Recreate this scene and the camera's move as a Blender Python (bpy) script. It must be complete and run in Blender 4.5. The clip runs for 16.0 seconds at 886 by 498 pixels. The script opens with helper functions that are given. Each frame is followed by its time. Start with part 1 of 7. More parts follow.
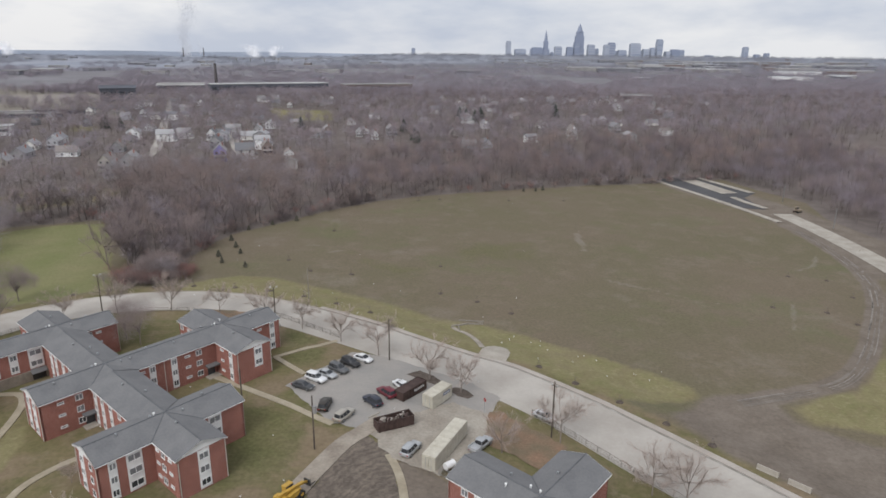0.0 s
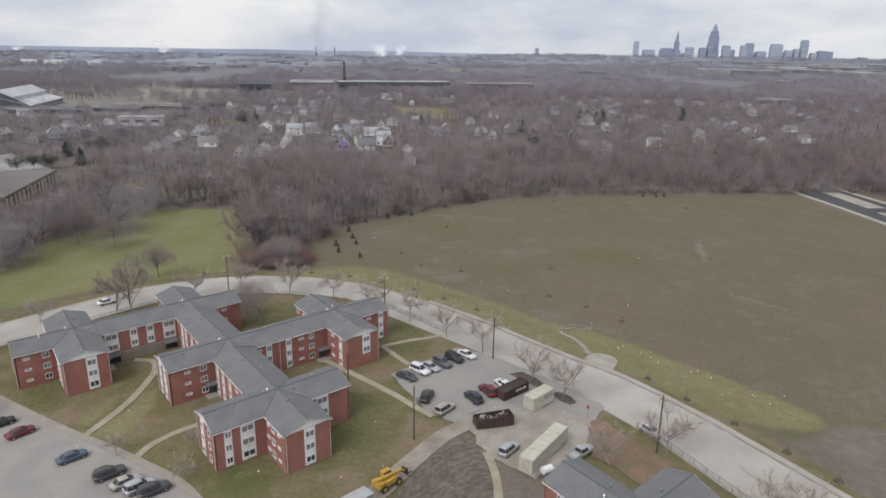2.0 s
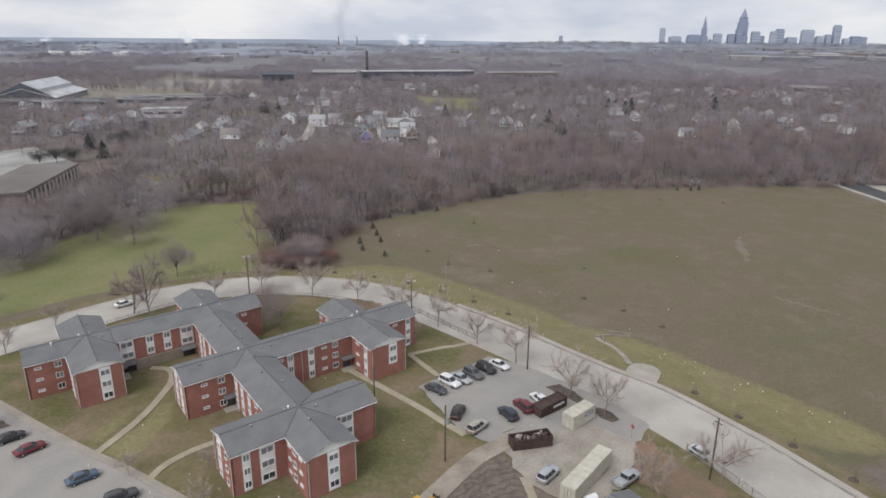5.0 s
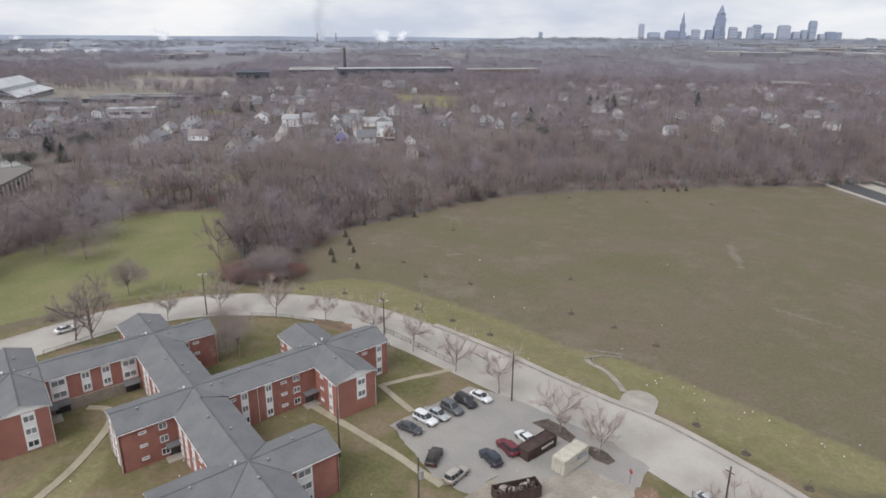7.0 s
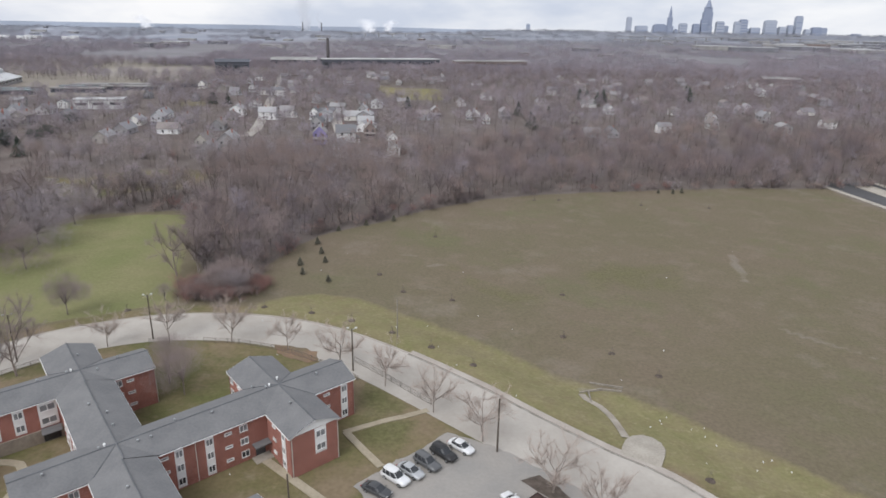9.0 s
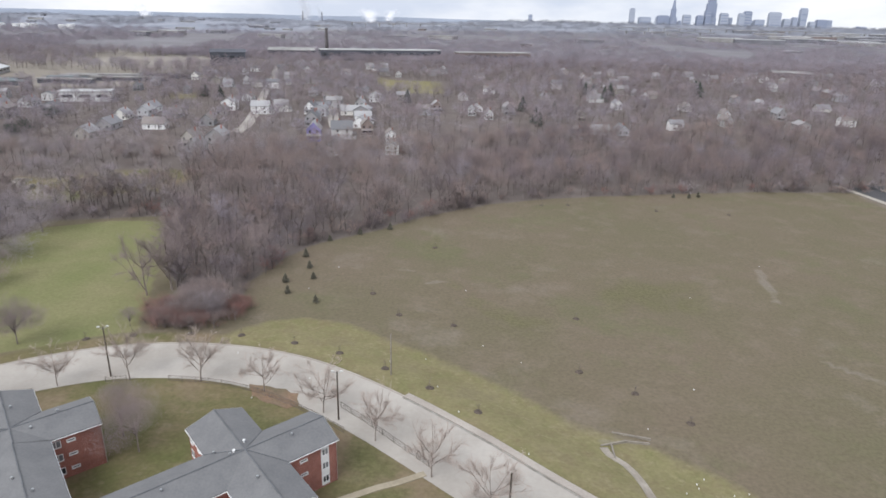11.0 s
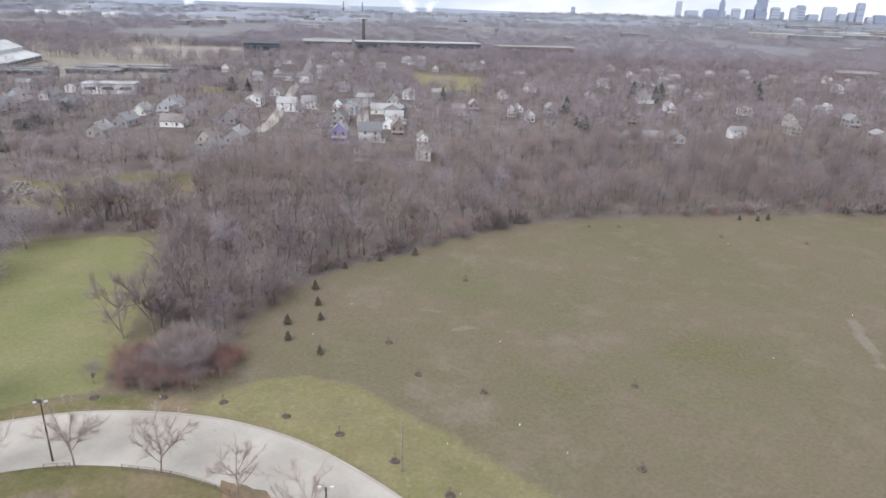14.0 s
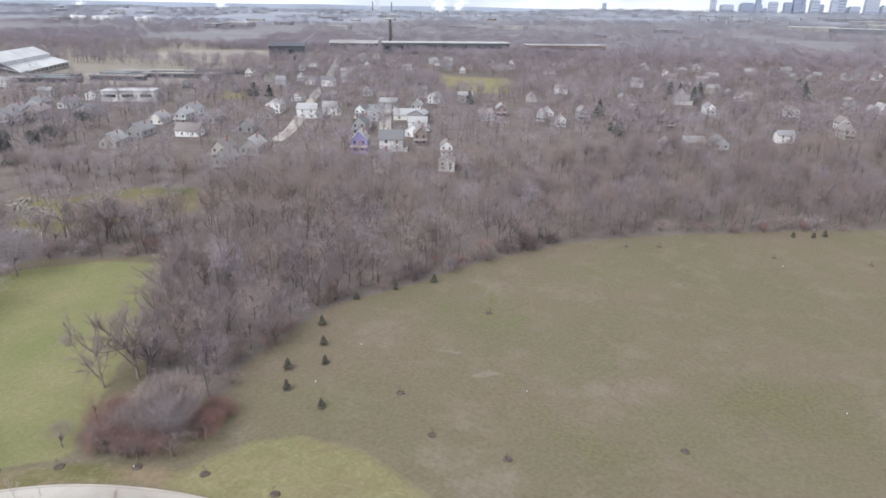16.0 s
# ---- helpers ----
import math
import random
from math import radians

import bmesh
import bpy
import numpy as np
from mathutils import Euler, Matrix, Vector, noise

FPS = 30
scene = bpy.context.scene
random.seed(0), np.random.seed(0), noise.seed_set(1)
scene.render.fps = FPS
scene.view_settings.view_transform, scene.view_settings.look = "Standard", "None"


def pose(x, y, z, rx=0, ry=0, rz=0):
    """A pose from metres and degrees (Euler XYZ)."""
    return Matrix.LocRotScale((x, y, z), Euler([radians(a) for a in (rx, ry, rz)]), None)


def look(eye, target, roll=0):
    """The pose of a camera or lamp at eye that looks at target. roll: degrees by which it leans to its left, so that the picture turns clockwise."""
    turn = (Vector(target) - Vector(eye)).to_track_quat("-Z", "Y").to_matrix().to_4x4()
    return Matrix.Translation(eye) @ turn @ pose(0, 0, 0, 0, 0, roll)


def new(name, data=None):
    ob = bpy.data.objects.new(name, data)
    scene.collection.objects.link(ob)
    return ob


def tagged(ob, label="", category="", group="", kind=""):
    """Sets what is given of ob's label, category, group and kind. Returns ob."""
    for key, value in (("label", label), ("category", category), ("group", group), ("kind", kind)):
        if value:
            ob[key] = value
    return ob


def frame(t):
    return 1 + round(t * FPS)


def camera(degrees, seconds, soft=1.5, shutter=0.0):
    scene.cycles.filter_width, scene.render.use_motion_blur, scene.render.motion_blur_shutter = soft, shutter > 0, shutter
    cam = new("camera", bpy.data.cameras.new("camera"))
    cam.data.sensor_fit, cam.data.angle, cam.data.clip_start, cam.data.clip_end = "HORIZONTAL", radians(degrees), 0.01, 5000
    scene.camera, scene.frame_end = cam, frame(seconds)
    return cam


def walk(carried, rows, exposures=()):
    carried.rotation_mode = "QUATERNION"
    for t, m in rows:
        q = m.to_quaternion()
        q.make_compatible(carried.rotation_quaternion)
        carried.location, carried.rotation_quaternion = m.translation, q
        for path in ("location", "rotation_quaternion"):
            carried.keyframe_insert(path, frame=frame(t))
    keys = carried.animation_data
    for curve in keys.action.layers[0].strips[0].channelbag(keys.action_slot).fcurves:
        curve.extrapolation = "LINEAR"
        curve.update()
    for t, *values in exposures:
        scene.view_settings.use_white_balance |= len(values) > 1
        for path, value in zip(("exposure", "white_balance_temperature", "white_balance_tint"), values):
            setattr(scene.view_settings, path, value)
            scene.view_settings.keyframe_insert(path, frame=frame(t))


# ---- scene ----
cam = camera(68.0, 16.0, soft=1.65)
PATH = [
    (0, (1.731, -1.696, 66.09), (1.901, 0.212, 65.513), 0.6),
    (0.5, (2.411, -1.548, 65.903), (2.404, 0.367, 65.326), 0.7),
    (1, (2.425, -1.369, 65.77), (2.338, 0.544, 65.192), 0.8),
    (1.5, (2.546, -1.573, 65.767), (2.419, 0.338, 65.19), 0.9),
    (2, (2.248, -1.491, 65.659), (2.078, 0.415, 65.078), 0.9),
    (2.5, (1.683, -1.163, 65.608), (1.459, 0.737, 65.022), 0.9),
    (3, (1.286, -0.409, 65.55), (1.028, 1.485, 64.961), 0.9),
    (3.5, (0.633, 0.879, 65.625), (0.372, 2.772, 65.032), 0.8),
    (4, (0.129, 2.451, 65.787), (-0.129, 4.341, 65.187), 0.7),
    (6.5, (-0.842, 17.749, 65.673), (-1.032, 19.641, 65.053), 0.3),
    (7, (-0.66, 21.649, 65.562), (-0.841, 23.541, 64.941), 0.3),
    (7.5, (-0.616, 26.143, 65.541), (-0.784, 28.035, 64.914), 0.4),
    (8, (-0.511, 30.499, 65.332), (-0.672, 32.39, 64.702), 0.6),
    (8.5, (-0.634, 35.18, 65.312), (-0.781, 37.07, 64.675), 0.8),
    (9, (-0.738, 39.708, 65.269), (-0.876, 41.596, 64.625), 1.0),
    (11.5, (-2.918, 63.184, 65.82), (-3.06, 65.062, 65.146), 1.5),
    (12, (-3.383, 67.884, 66.069), (-3.542, 69.759, 65.392), 1.4),
    (12.5, (-3.667, 73.16, 66.088), (-3.846, 75.031, 65.405), 1.3),
    (13, (-3.849, 77.948, 66.293), (-4.044, 79.815, 65.603), 1.6),
    (13.5, (-4.126, 83.154, 66.251), (-4.341, 85.018, 65.559), 1.9),
    (14, (-4.366, 87.717, 66.315), (-4.605, 89.577, 65.62), 1.9),
    (14.5, (-4.703, 92.549, 66.54), (-4.969, 94.405, 65.843), 1.7),
    (15, (-4.664, 96.764, 66.738), (-4.956, 98.615, 66.04), 1.4),
    (15.5, (-4.847, 101.429, 66.991), (-5.158, 103.276, 66.292), 1.2),
    (16, (-4.921, 106.006, 67.245), (-5.249, 107.851, 66.544), 0.9),
]
walk(cam, [(t, look(eye, target, roll)) for t, eye, target, roll in PATH],
     [(0, 0.05, 6220, 10), (4, 0.06, 6220, 10), (6.5, 0.18, 6200, 10), (9, 0.26, 6180, 10), (11.3, 0.46, 6120, 10), (12.5, 0.52, 6100, 10), (16, 0.68, 6080, 10)])

# ---- world, sun ----
world = bpy.data.worlds.new("World")
scene.world = world
world.use_nodes = True
wn, wl = world.node_tree.nodes, world.node_tree.links
wn.clear()
sky = wn.new("ShaderNodeTexSky")
sky.sky_type, sky.sun_disc = "NISHITA", False
sky.sun_elevation, sky.sun_rotation = radians(38), radians(-60)
sky.air_density, sky.dust_density, sky.ozone_density = 1.0, 3.0, 1.0
skyb = wn.new("ShaderNodeBackground")
skyb.inputs["Strength"].default_value = 0.10
wl.new(sky.outputs[0], skyb.inputs[0])
tc = wn.new("ShaderNodeTexCoord")
mp = wn.new("ShaderNodeMapping")
mp.inputs["Rotation"].default_value = (0.0, radians(20), 0.0)
mp.inputs["Scale"].default_value = (2.0, 2.0, 6.5)
wl.new(tc.outputs["Generated"], mp.inputs[0])
cn = wn.new("ShaderNodeTexNoise")
cn.inputs["Scale"].default_value, cn.inputs["Detail"].default_value = 1.15, 6.0
cn.inputs["Roughness"].default_value = 0.55
wl.new(mp.outputs[0], cn.inputs["Vector"])
cr = wn.new("ShaderNodeValToRGB")
cr.color_ramp.elements[0].position, cr.color_ramp.elements[0].color = 0.40, (0.61, 0.65, 0.735, 1)
cr.color_ramp.elements[1].position, cr.color_ramp.elements[1].color = 0.58, (0.94, 0.925, 0.91, 1)
wl.new(cn.outputs[0], cr.inputs[0])
cloudb = wn.new("ShaderNodeBackground")
cloudb.inputs["Strength"].default_value = 0.92
wl.new(cr.outputs[0], cloudb.inputs[0])
wmix = wn.new("ShaderNodeMixShader")
wmix.inputs[0].default_value = 0.9
wl.new(skyb.outputs[0], wmix.inputs[1])
wl.new(cloudb.outputs[0], wmix.inputs[2])
wo = wn.new("ShaderNodeOutputWorld")
wl.new(wmix.outputs[0], wo.inputs[0])

sun = new("sun", bpy.data.lights.new("sun", "SUN"))
sun.data.energy, sun.data.angle, sun.data.color = 1.9, radians(35), (1.0, 0.97, 0.93)
sun.matrix_world = look((-60, 20, 120), (0, 120, 0))


# ---- materials ----
def material(name, color, rough=0.8, var=0.15, scale=2.0, bump=0.0, metal=0.0, fine=30.0, per_object=0.0, spec=0.3, tint=None):
    """Principled material with noise at two scales; tint: second colour of the large patches."""
    m = bpy.data.materials.new(name)
    m.use_nodes = True
    n, l = m.node_tree.nodes, m.node_tree.links
    b = n["Principled BSDF"]
    b.inputs["Roughness"].default_value, b.inputs["Metallic"].default_value = rough, metal
    b.inputs["Specular IOR Level"].default_value = spec
    co = n.new("ShaderNodeTexCoord")
    big, small = n.new("ShaderNodeTexNoise"), n.new("ShaderNodeTexNoise")
    big.inputs["Scale"].default_value, big.inputs["Detail"].default_value = scale, 4
    small.inputs["Scale"].default_value, small.inputs["Detail"].default_value = fine, 3
    l.new(co.outputs["Object"], big.inputs["Vector"])
    l.new(co.outputs["Object"], small.inputs["Vector"])
    mix = n.new("ShaderNodeMix")
    mix.data_type = "RGBA"
    t = tint or tuple(c * (1 - 2.2 * var) for c in color)
    mix.inputs[6].default_value, mix.inputs[7].default_value = (*t, 1), (*color, 1)
    rr = n.new("ShaderNodeMapRange")
    rr.inputs[1].default_value, rr.inputs[2].default_value = 0.32, 0.66
    l.new(big.outputs[0], rr.inputs[0])
    l.new(rr.outputs[0], mix.inputs[0])
    hsv = n.new("ShaderNodeHueSaturation")
    mr = n.new("ShaderNodeMapRange")
    mr.inputs[1].default_value, mr.inputs[2].default_value = 0.25, 0.75
    mr.inputs[3].default_value, mr.inputs[4].default_value = 1 - var, 1 + var
    l.new(small.outputs[0], mr.inputs[0])
    val = mr.outputs[0]
    if per_object:
        oi = n.new("ShaderNodeObjectInfo")
        om = n.new("ShaderNodeMapRange")
        om.inputs[3].default_value, om.inputs[4].default_value = 1 - per_object, 1 + per_object
        l.new(oi.outputs["Random"], om.inputs[0])
        mu = n.new("ShaderNodeMath")
        mu.operation = "MULTIPLY"
        l.new(val, mu.inputs[0])
        l.new(om.outputs[0], mu.inputs[1])
        val = mu.outputs[0]
    l.new(val, hsv.inputs["Value"])
    l.new(mix.outputs[2], hsv.inputs["Color"])
    l.new(hsv.outputs[0], b.inputs["Base Color"])
    if bump:
        bp = n.new("ShaderNodeBump")
        bp.inputs["Strength"].default_value, bp.inputs["Distance"].default_value = bump, 0.05
        l.new(small.outputs[0], bp.inputs["Height"])
        l.new(bp.outputs[0], b.inputs["Normal"])
    return m


def palette(name, colors, rough=0.8, var=0.1):
    """Colour chosen by the object's own random number, with a grain over it."""
    m = material(name, (0.5, 0.5, 0.5), rough, var, 0.6)
    n, l = m.node_tree.nodes, m.node_tree.links
    oi = n.new("ShaderNodeObjectInfo")
    ramp = n.new("ShaderNodeValToRGB")
    ramp.color_ramp.interpolation = "CONSTANT"
    e = ramp.color_ramp.elements
    while len(e) < len(colors):
        e.new(0.5)
    for i, c in enumerate(colors):
        e[i].position, e[i].color = i / len(colors), (*c, 1)
    l.new(oi.outputs["Random"], ramp.inputs[0])
    hsv = next(x for x in n if x.type == "HUE_SAT")
    l.new(ramp.outputs[0], hsv.inputs["Color"])
    return m


def brick_material():
    m = material("red_brick", (0.362, 0.155, 0.120), 0.9, 0.10, 0.5, 0.2)
    n, l = m.node_tree.nodes, m.node_tree.links
    b = n["Principled BSDF"]
    co = n.new("ShaderNodeTexCoord")
    rot = n.new("ShaderNodeMapping")
    rot.inputs["Rotation"].default_value = (radians(90), 0, radians(47))
    l.new(co.outputs["Object"], rot.inputs[0])
    br = n.new("ShaderNodeTexBrick")
    br.inputs["Scale"].default_value = 1.0
    br.inputs["Brick Width"].default_value, br.inputs["Row Height"].default_value = 0.22, 0.075
    br.inputs["Mortar Size"].default_value = 0.006
    br.inputs["Color1"].default_value, br.inputs["Color2"].default_value = (1, 1, 1, 1), (0.8, 0.78, 0.76, 1)
    br.inputs["Mortar"].default_value = (1.2, 1.6, 1.8, 1)
    l.new(rot.outputs[0], br.inputs["Vector"])
    mul = n.new("ShaderNodeMix")
    mul.data_type, mul.blend_type = "RGBA", "MULTIPLY"
    mul.inputs[0].default_value = 1.0
    hsv = next(x for x in n if x.type == "HUE_SAT")
    l.new(hsv.outputs[0], mul.inputs[6])
    l.new(br.outputs[0], mul.inputs[7])
    l.new(mul.outputs[2], b.inputs["Base Color"])
    return m


def glass_material():
    m = bpy.data.materials.new("window_glass")
    m.use_nodes = True
    b = m.node_tree.nodes["Principled BSDF"]
    b.inputs["Base Color"].default_value = (0.05, 0.053, 0.06, 1)
    b.inputs["Roughness"].default_value = 0.08
    b.inputs["Specular IOR Level"].default_value = 0.6
    return m


CARGLASS = material("car_glass", (0.045, 0.047, 0.052), 0.22, 0.05, 1.0, spec=0.35)
BRICK = brick_material()
ROOF = material("grey_shingles", (0.182, 0.181, 0.182), 0.92, 0.09, 0.3, 0.35, fine=3.2, spec=0.15, tint=(0.152, 0.152, 0.155))
RIDGECAP = material("dark_ridge_shingles", (0.145, 0.148, 0.156), 0.9, 0.12, 0.4)
WHITE = material("white_paint", (0.80, 0.795, 0.785), 0.6, 0.06, 0.7)
GLASS = glass_material()
PIPE = material("cream_painted_metal", (0.60, 0.54, 0.48), 0.6, 0.08, 0.8)
BLIND = material("curtained_glass", (0.22, 0.225, 0.235), 0.12, 0.12, 1.2, spec=0.6, per_object=0.25)
YARDMAT = material("stained_yard_concrete", (0.365, 0.33, 0.28), 0.95, 0.16, 0.22, 0.3, fine=2.2, tint=(0.265, 0.232, 0.193))
CONCRETE = material("concrete", (0.395, 0.362, 0.312), 0.9, 0.14, 0.25, 0.2, fine=3, tint=(0.30, 0.27, 0.228))
ROADMAT = material("worn_road", (0.43, 0.398, 0.357), 0.92, 0.045, 0.11, 0.08, fine=1.6, tint=(0.338, 0.308, 0.272))
ASPHALT = material("old_asphalt", (0.32, 0.294, 0.266), 0.92, 0.06, 0.16, 0.08, fine=2, tint=(0.262, 0.25, 0.235))
PATHMAT = material("yellowed_path_concrete", (0.372, 0.326, 0.245), 0.95, 0.12, 0.35, 0.2, fine=2.5, tint=(0.285, 0.245, 0.178))
LOTWALK = material("dusty_pavement", (0.325, 0.288, 0.243), 0.95, 0.12, 0.3, 0.2, fine=2, tint=(0.275, 0.246, 0.21))
MUDDY = material("muddy_concrete", (0.33, 0.29, 0.24), 0.95, 0.15, 0.3, 0.3, fine=2, tint=(0.22, 0.185, 0.15))
# dark tone for the gutter line: the kerb's shadow as colour
GUTTERSHADE = material("gutter_shadow", (0.21, 0.19, 0.165), 0.9, 0.2, 0.5, 0.2, fine=3, tint=(0.33, 0.315, 0.29))
RUT = material("dried_rut", (0.215, 0.186, 0.158), 0.95, 0.15, 0.5, fine=3)
PALERUT = material("pale_dried_rut", (0.27, 0.24, 0.21), 0.95, 0.15, 0.5, fine=3)
PALEYARD = material("bleached_concrete", (0.36, 0.352, 0.335), 0.9, 0.14, 0.06, fine=0.5, tint=(0.235, 0.225, 0.205))
KERB = material("warm_kerb_concrete", (0.40, 0.362, 0.322), 0.9, 0.10, 0.15, 0.2, fine=3, tint=(0.32, 0.285, 0.25))
TIMBER = material("weathered_timber", (0.29, 0.258, 0.215), 0.9, 0.15, 0.6, fine=6)
DARKASPHALT = material("new_asphalt", (0.085, 0.083, 0.086), 0.9, 0.12, 0.1)
MUD = material("churned_mud", (0.17, 0.14, 0.113), 0.95, 0.15, 0.35, 0.8, fine=2.2, tint=(0.125, 0.103, 0.085))


def rutted(m):
    """Wheel ruts sweeping in arcs over the mud, broken by clods."""
    n, l = m.node_tree.nodes, m.node_tree.links
    co = n.new("ShaderNodeTexCoord")
    turn = n.new("ShaderNodeMapping")
    turn.inputs["Location"].default_value = (-9.0, -76.0, 0)
    l.new(co.outputs["Object"], turn.inputs[0])
    w = n.new("ShaderNodeTexWave")
    w.wave_type, w.rings_direction = "RINGS", "Z"
    w.inputs["Scale"].default_value, w.inputs["Distortion"].default_value = 0.22, 16.0
    w.inputs["Detail"].default_value, w.inputs["Detail Scale"].default_value, w.inputs["Detail Roughness"].default_value = 4.0, 0.9, 0.65
    l.new(turn.outputs[0], w.inputs["Vector"])
    mix = n.new("ShaderNodeMix")
    mix.data_type, mix.blend_type = "RGBA", "MULTIPLY"
    mix.inputs[0].default_value = 0.85
    r = n.new("ShaderNodeMapRange")
    r.inputs[1].default_value, r.inputs[2].default_value = 0.3, 0.7
    r.inputs[3].default_value, r.inputs[4].default_value = 0.55, 1.2
    clod = n.new("ShaderNodeTexNoise")
    clod.inputs["Scale"].default_value, clod.inputs["Detail"].default_value, clod.inputs["Roughness"].default_value = 0.75, 7.0, 0.7
    clod.inputs["Distortion"].default_value = 1.2
    l.new(co.outputs["Object"], clod.inputs["Vector"])
    both = n.new("ShaderNodeMix")
    both.inputs[0].default_value = 0.8
    l.new(w.outputs["Fac"], both.inputs[2])
    l.new(clod.outputs["Fac"], both.inputs[3])
    l.new(both.outputs[0], r.inputs[0])
    hsv = next(x for x in n if x.type == "HUE_SAT")
    l.new(hsv.outputs[0], mix.inputs[6])
    l.new(r.outputs[0], mix.inputs[7])
    l.new(mix.outputs[2], n["Principled BSDF"].inputs["Base Color"])


rutted(MUD)
MULCH = material("dark_mulch", (0.125, 0.10, 0.082), 0.95, 0.2, 1.0, 0.5)
BARK = material("grey_bark", (0.22, 0.185, 0.17), 0.95, 0.2, 0.4, fine=6)


def twig_material(name, color, var, scale, fine, tint):
    """Fine round twigs: shaded as bundles that catch the light from above."""
    m = material(name, color, 0.95, var, scale, fine=fine, tint=tint)
    n, l = m.node_tree.nodes, m.node_tree.links
    geo, mix = n.new("ShaderNodeNewGeometry"), n.new("ShaderNodeMix")
    mix.data_type = "VECTOR"
    mix.inputs[0].default_value = 0.72
    mix.inputs[5].default_value = (0, 0, 1)
    l.new(geo.outputs["Normal"], mix.inputs[4])
    unit = n.new("ShaderNodeVectorMath")
    unit.operation = "NORMALIZE"
    l.new(mix.outputs[1], unit.inputs[0])
    l.new(unit.outputs[0], n["Principled BSDF"].inputs["Normal"])
    n["Principled BSDF"].inputs["Specular IOR Level"].default_value = 0.05
    return m


TWIG = twig_material("bare_twigs", (0.342, 0.275, 0.262), 0.10, 0.03, 0.3, (0.248, 0.199, 0.192))
PALETWIG = twig_material("pale_grey_twigs", (0.407, 0.352, 0.362), 0.10, 0.03, 0.3, (0.322, 0.278, 0.289))
DARKTWIG = twig_material("dark_mauve_twigs", (0.247, 0.197, 0.207), 0.10, 0.03, 0.3, (0.184, 0.151, 0.160))
RUSTTWIG = twig_material("rust_red_twigs", (0.306, 0.165, 0.143), 0.15, 0.2, 0.8, (0.237, 0.142, 0.127))
REDTWIG = twig_material("reddish_twigs", (0.352, 0.265, 0.241), 0.15, 0.1, 0.6, (0.241, 0.185, 0.168))
STREETBARK = material("brown_grey_bark", (0.33, 0.275, 0.245), 0.95, 0.15, 0.4, fine=6)
STREETTWIG = twig_material("fine_tan_twigs", (0.485, 0.40, 0.345), 0.12, 0.3, 2, (0.39, 0.32, 0.28))
# twigs of the far plain: haze mixed into both base colours
HAZETWIG = twig_material("hazed_distant_twigs", (0.327, 0.310, 0.360), 0.05, 0.004, 0.05, (0.271, 0.256, 0.299))
PALEHAZETWIG = twig_material("pale_hazed_twigs", (0.31, 0.318, 0.36), 0.05, 0.004, 0.05, (0.26, 0.267, 0.305))
# bare twigs shifted towards mauve, the colour standing in for mid-distance haze
MAUVETWIG = twig_material("haze_mauve_twigs", (0.348, 0.304, 0.340), 0.08, 0.015, 0.2, (0.260, 0.228, 0.256))
ROSETWIG = twig_material("haze_rose_twigs", (0.353, 0.282, 0.291), 0.08, 0.02, 0.2, (0.267, 0.216, 0.226))
CONIFER = material("dark_needles", (0.085, 0.098, 0.082), 0.95, 0.25, 0.6, fine=5)
YOUNGNEEDLES = material("dull_young_needles", (0.12, 0.112, 0.085), 0.95, 0.2, 0.8, fine=5)
WOODPOLE = material("weathered_pole", (0.13, 0.105, 0.085), 0.9, 0.2, 0.8)
STEEL = material("galvanised_steel", (0.42, 0.43, 0.44), 0.45, 0.08, 1.0, metal=0.8)
LAMPGLASS = material("lamp_lens", (0.58, 0.58, 0.56), 0.3, 0.03)
BLACK = material("black_rubber", (0.04, 0.039, 0.038), 0.8, 0.1)
CREAM = material("cream_steel", (0.53, 0.50, 0.42), 0.6, 0.10, 0.8, fine=5, tint=(0.42, 0.385, 0.315))
BROWNSTEEL = material("dark_brown_steel", (0.085, 0.055, 0.048), 0.7, 0.2, 0.8)
YELLOW = material("yellow_machine_paint", (0.52, 0.32, 0.06), 0.5, 0.12, 1.0)
DEBRIS = material("pale_rubble", (0.40, 0.36, 0.32), 0.9, 0.25, 1.5)
BLUEPANEL = material("blue_panel", (0.06, 0.09, 0.2), 0.5, 0.1)
REDPAINT = material("red_paint", (0.45, 0.03, 0.03), 0.5, 0.1)
LAMPRED = material("red_lens", (0.3, 0.02, 0.02), 0.3, 0.05)


# ---- ground plan ----
def smooth(a, b, x):
    t = np.clip((np.asarray(x, float) - a) / (b - a), 0, 1)
    return t * t * (3 - 2 * t)


def catmull(pts, step=2.0):
    p = np.array(pts, float)
    p = np.vstack([2 * p[0] - p[1], p, 2 * p[-1] - p[-2]])
    out = []
    for i in range(1, len(p) - 2):
        n = max(2, int(np.linalg.norm(p[i + 1] - p[i]) / step))
        for t in np.arange(n) / n:
            out.append(0.5 * (2 * p[i] + (p[i + 1] - p[i - 1]) * t + (2 * p[i - 1] - 5 * p[i] + 4 * p[i + 1] - p[i + 2]) * t * t
                              + (3 * p[i] - p[i - 1] - 3 * p[i + 1] + p[i + 2]) * t ** 3))
    out.append(p[-2])
    return np.array(out)


ROAD = catmull([(-172, 40), (-150, 70), (-131, 95), (-114.5, 119), (-106.5, 130.5), (-97, 144.5), (-87.5, 155.5), (-72, 164), (-55, 166.4),
                (-40, 164), (-28, 158.4), (-17.5, 151.6), (-7, 143.7), (5.5, 134), (16.8, 126), (25, 121), (36, 110), (42.4, 101.4), (49.2, 91.6), (55.8, 81.9), (70, 60), (86, 34), (104, 4)])
ROAD_N = np.gradient(ROAD, axis=0)
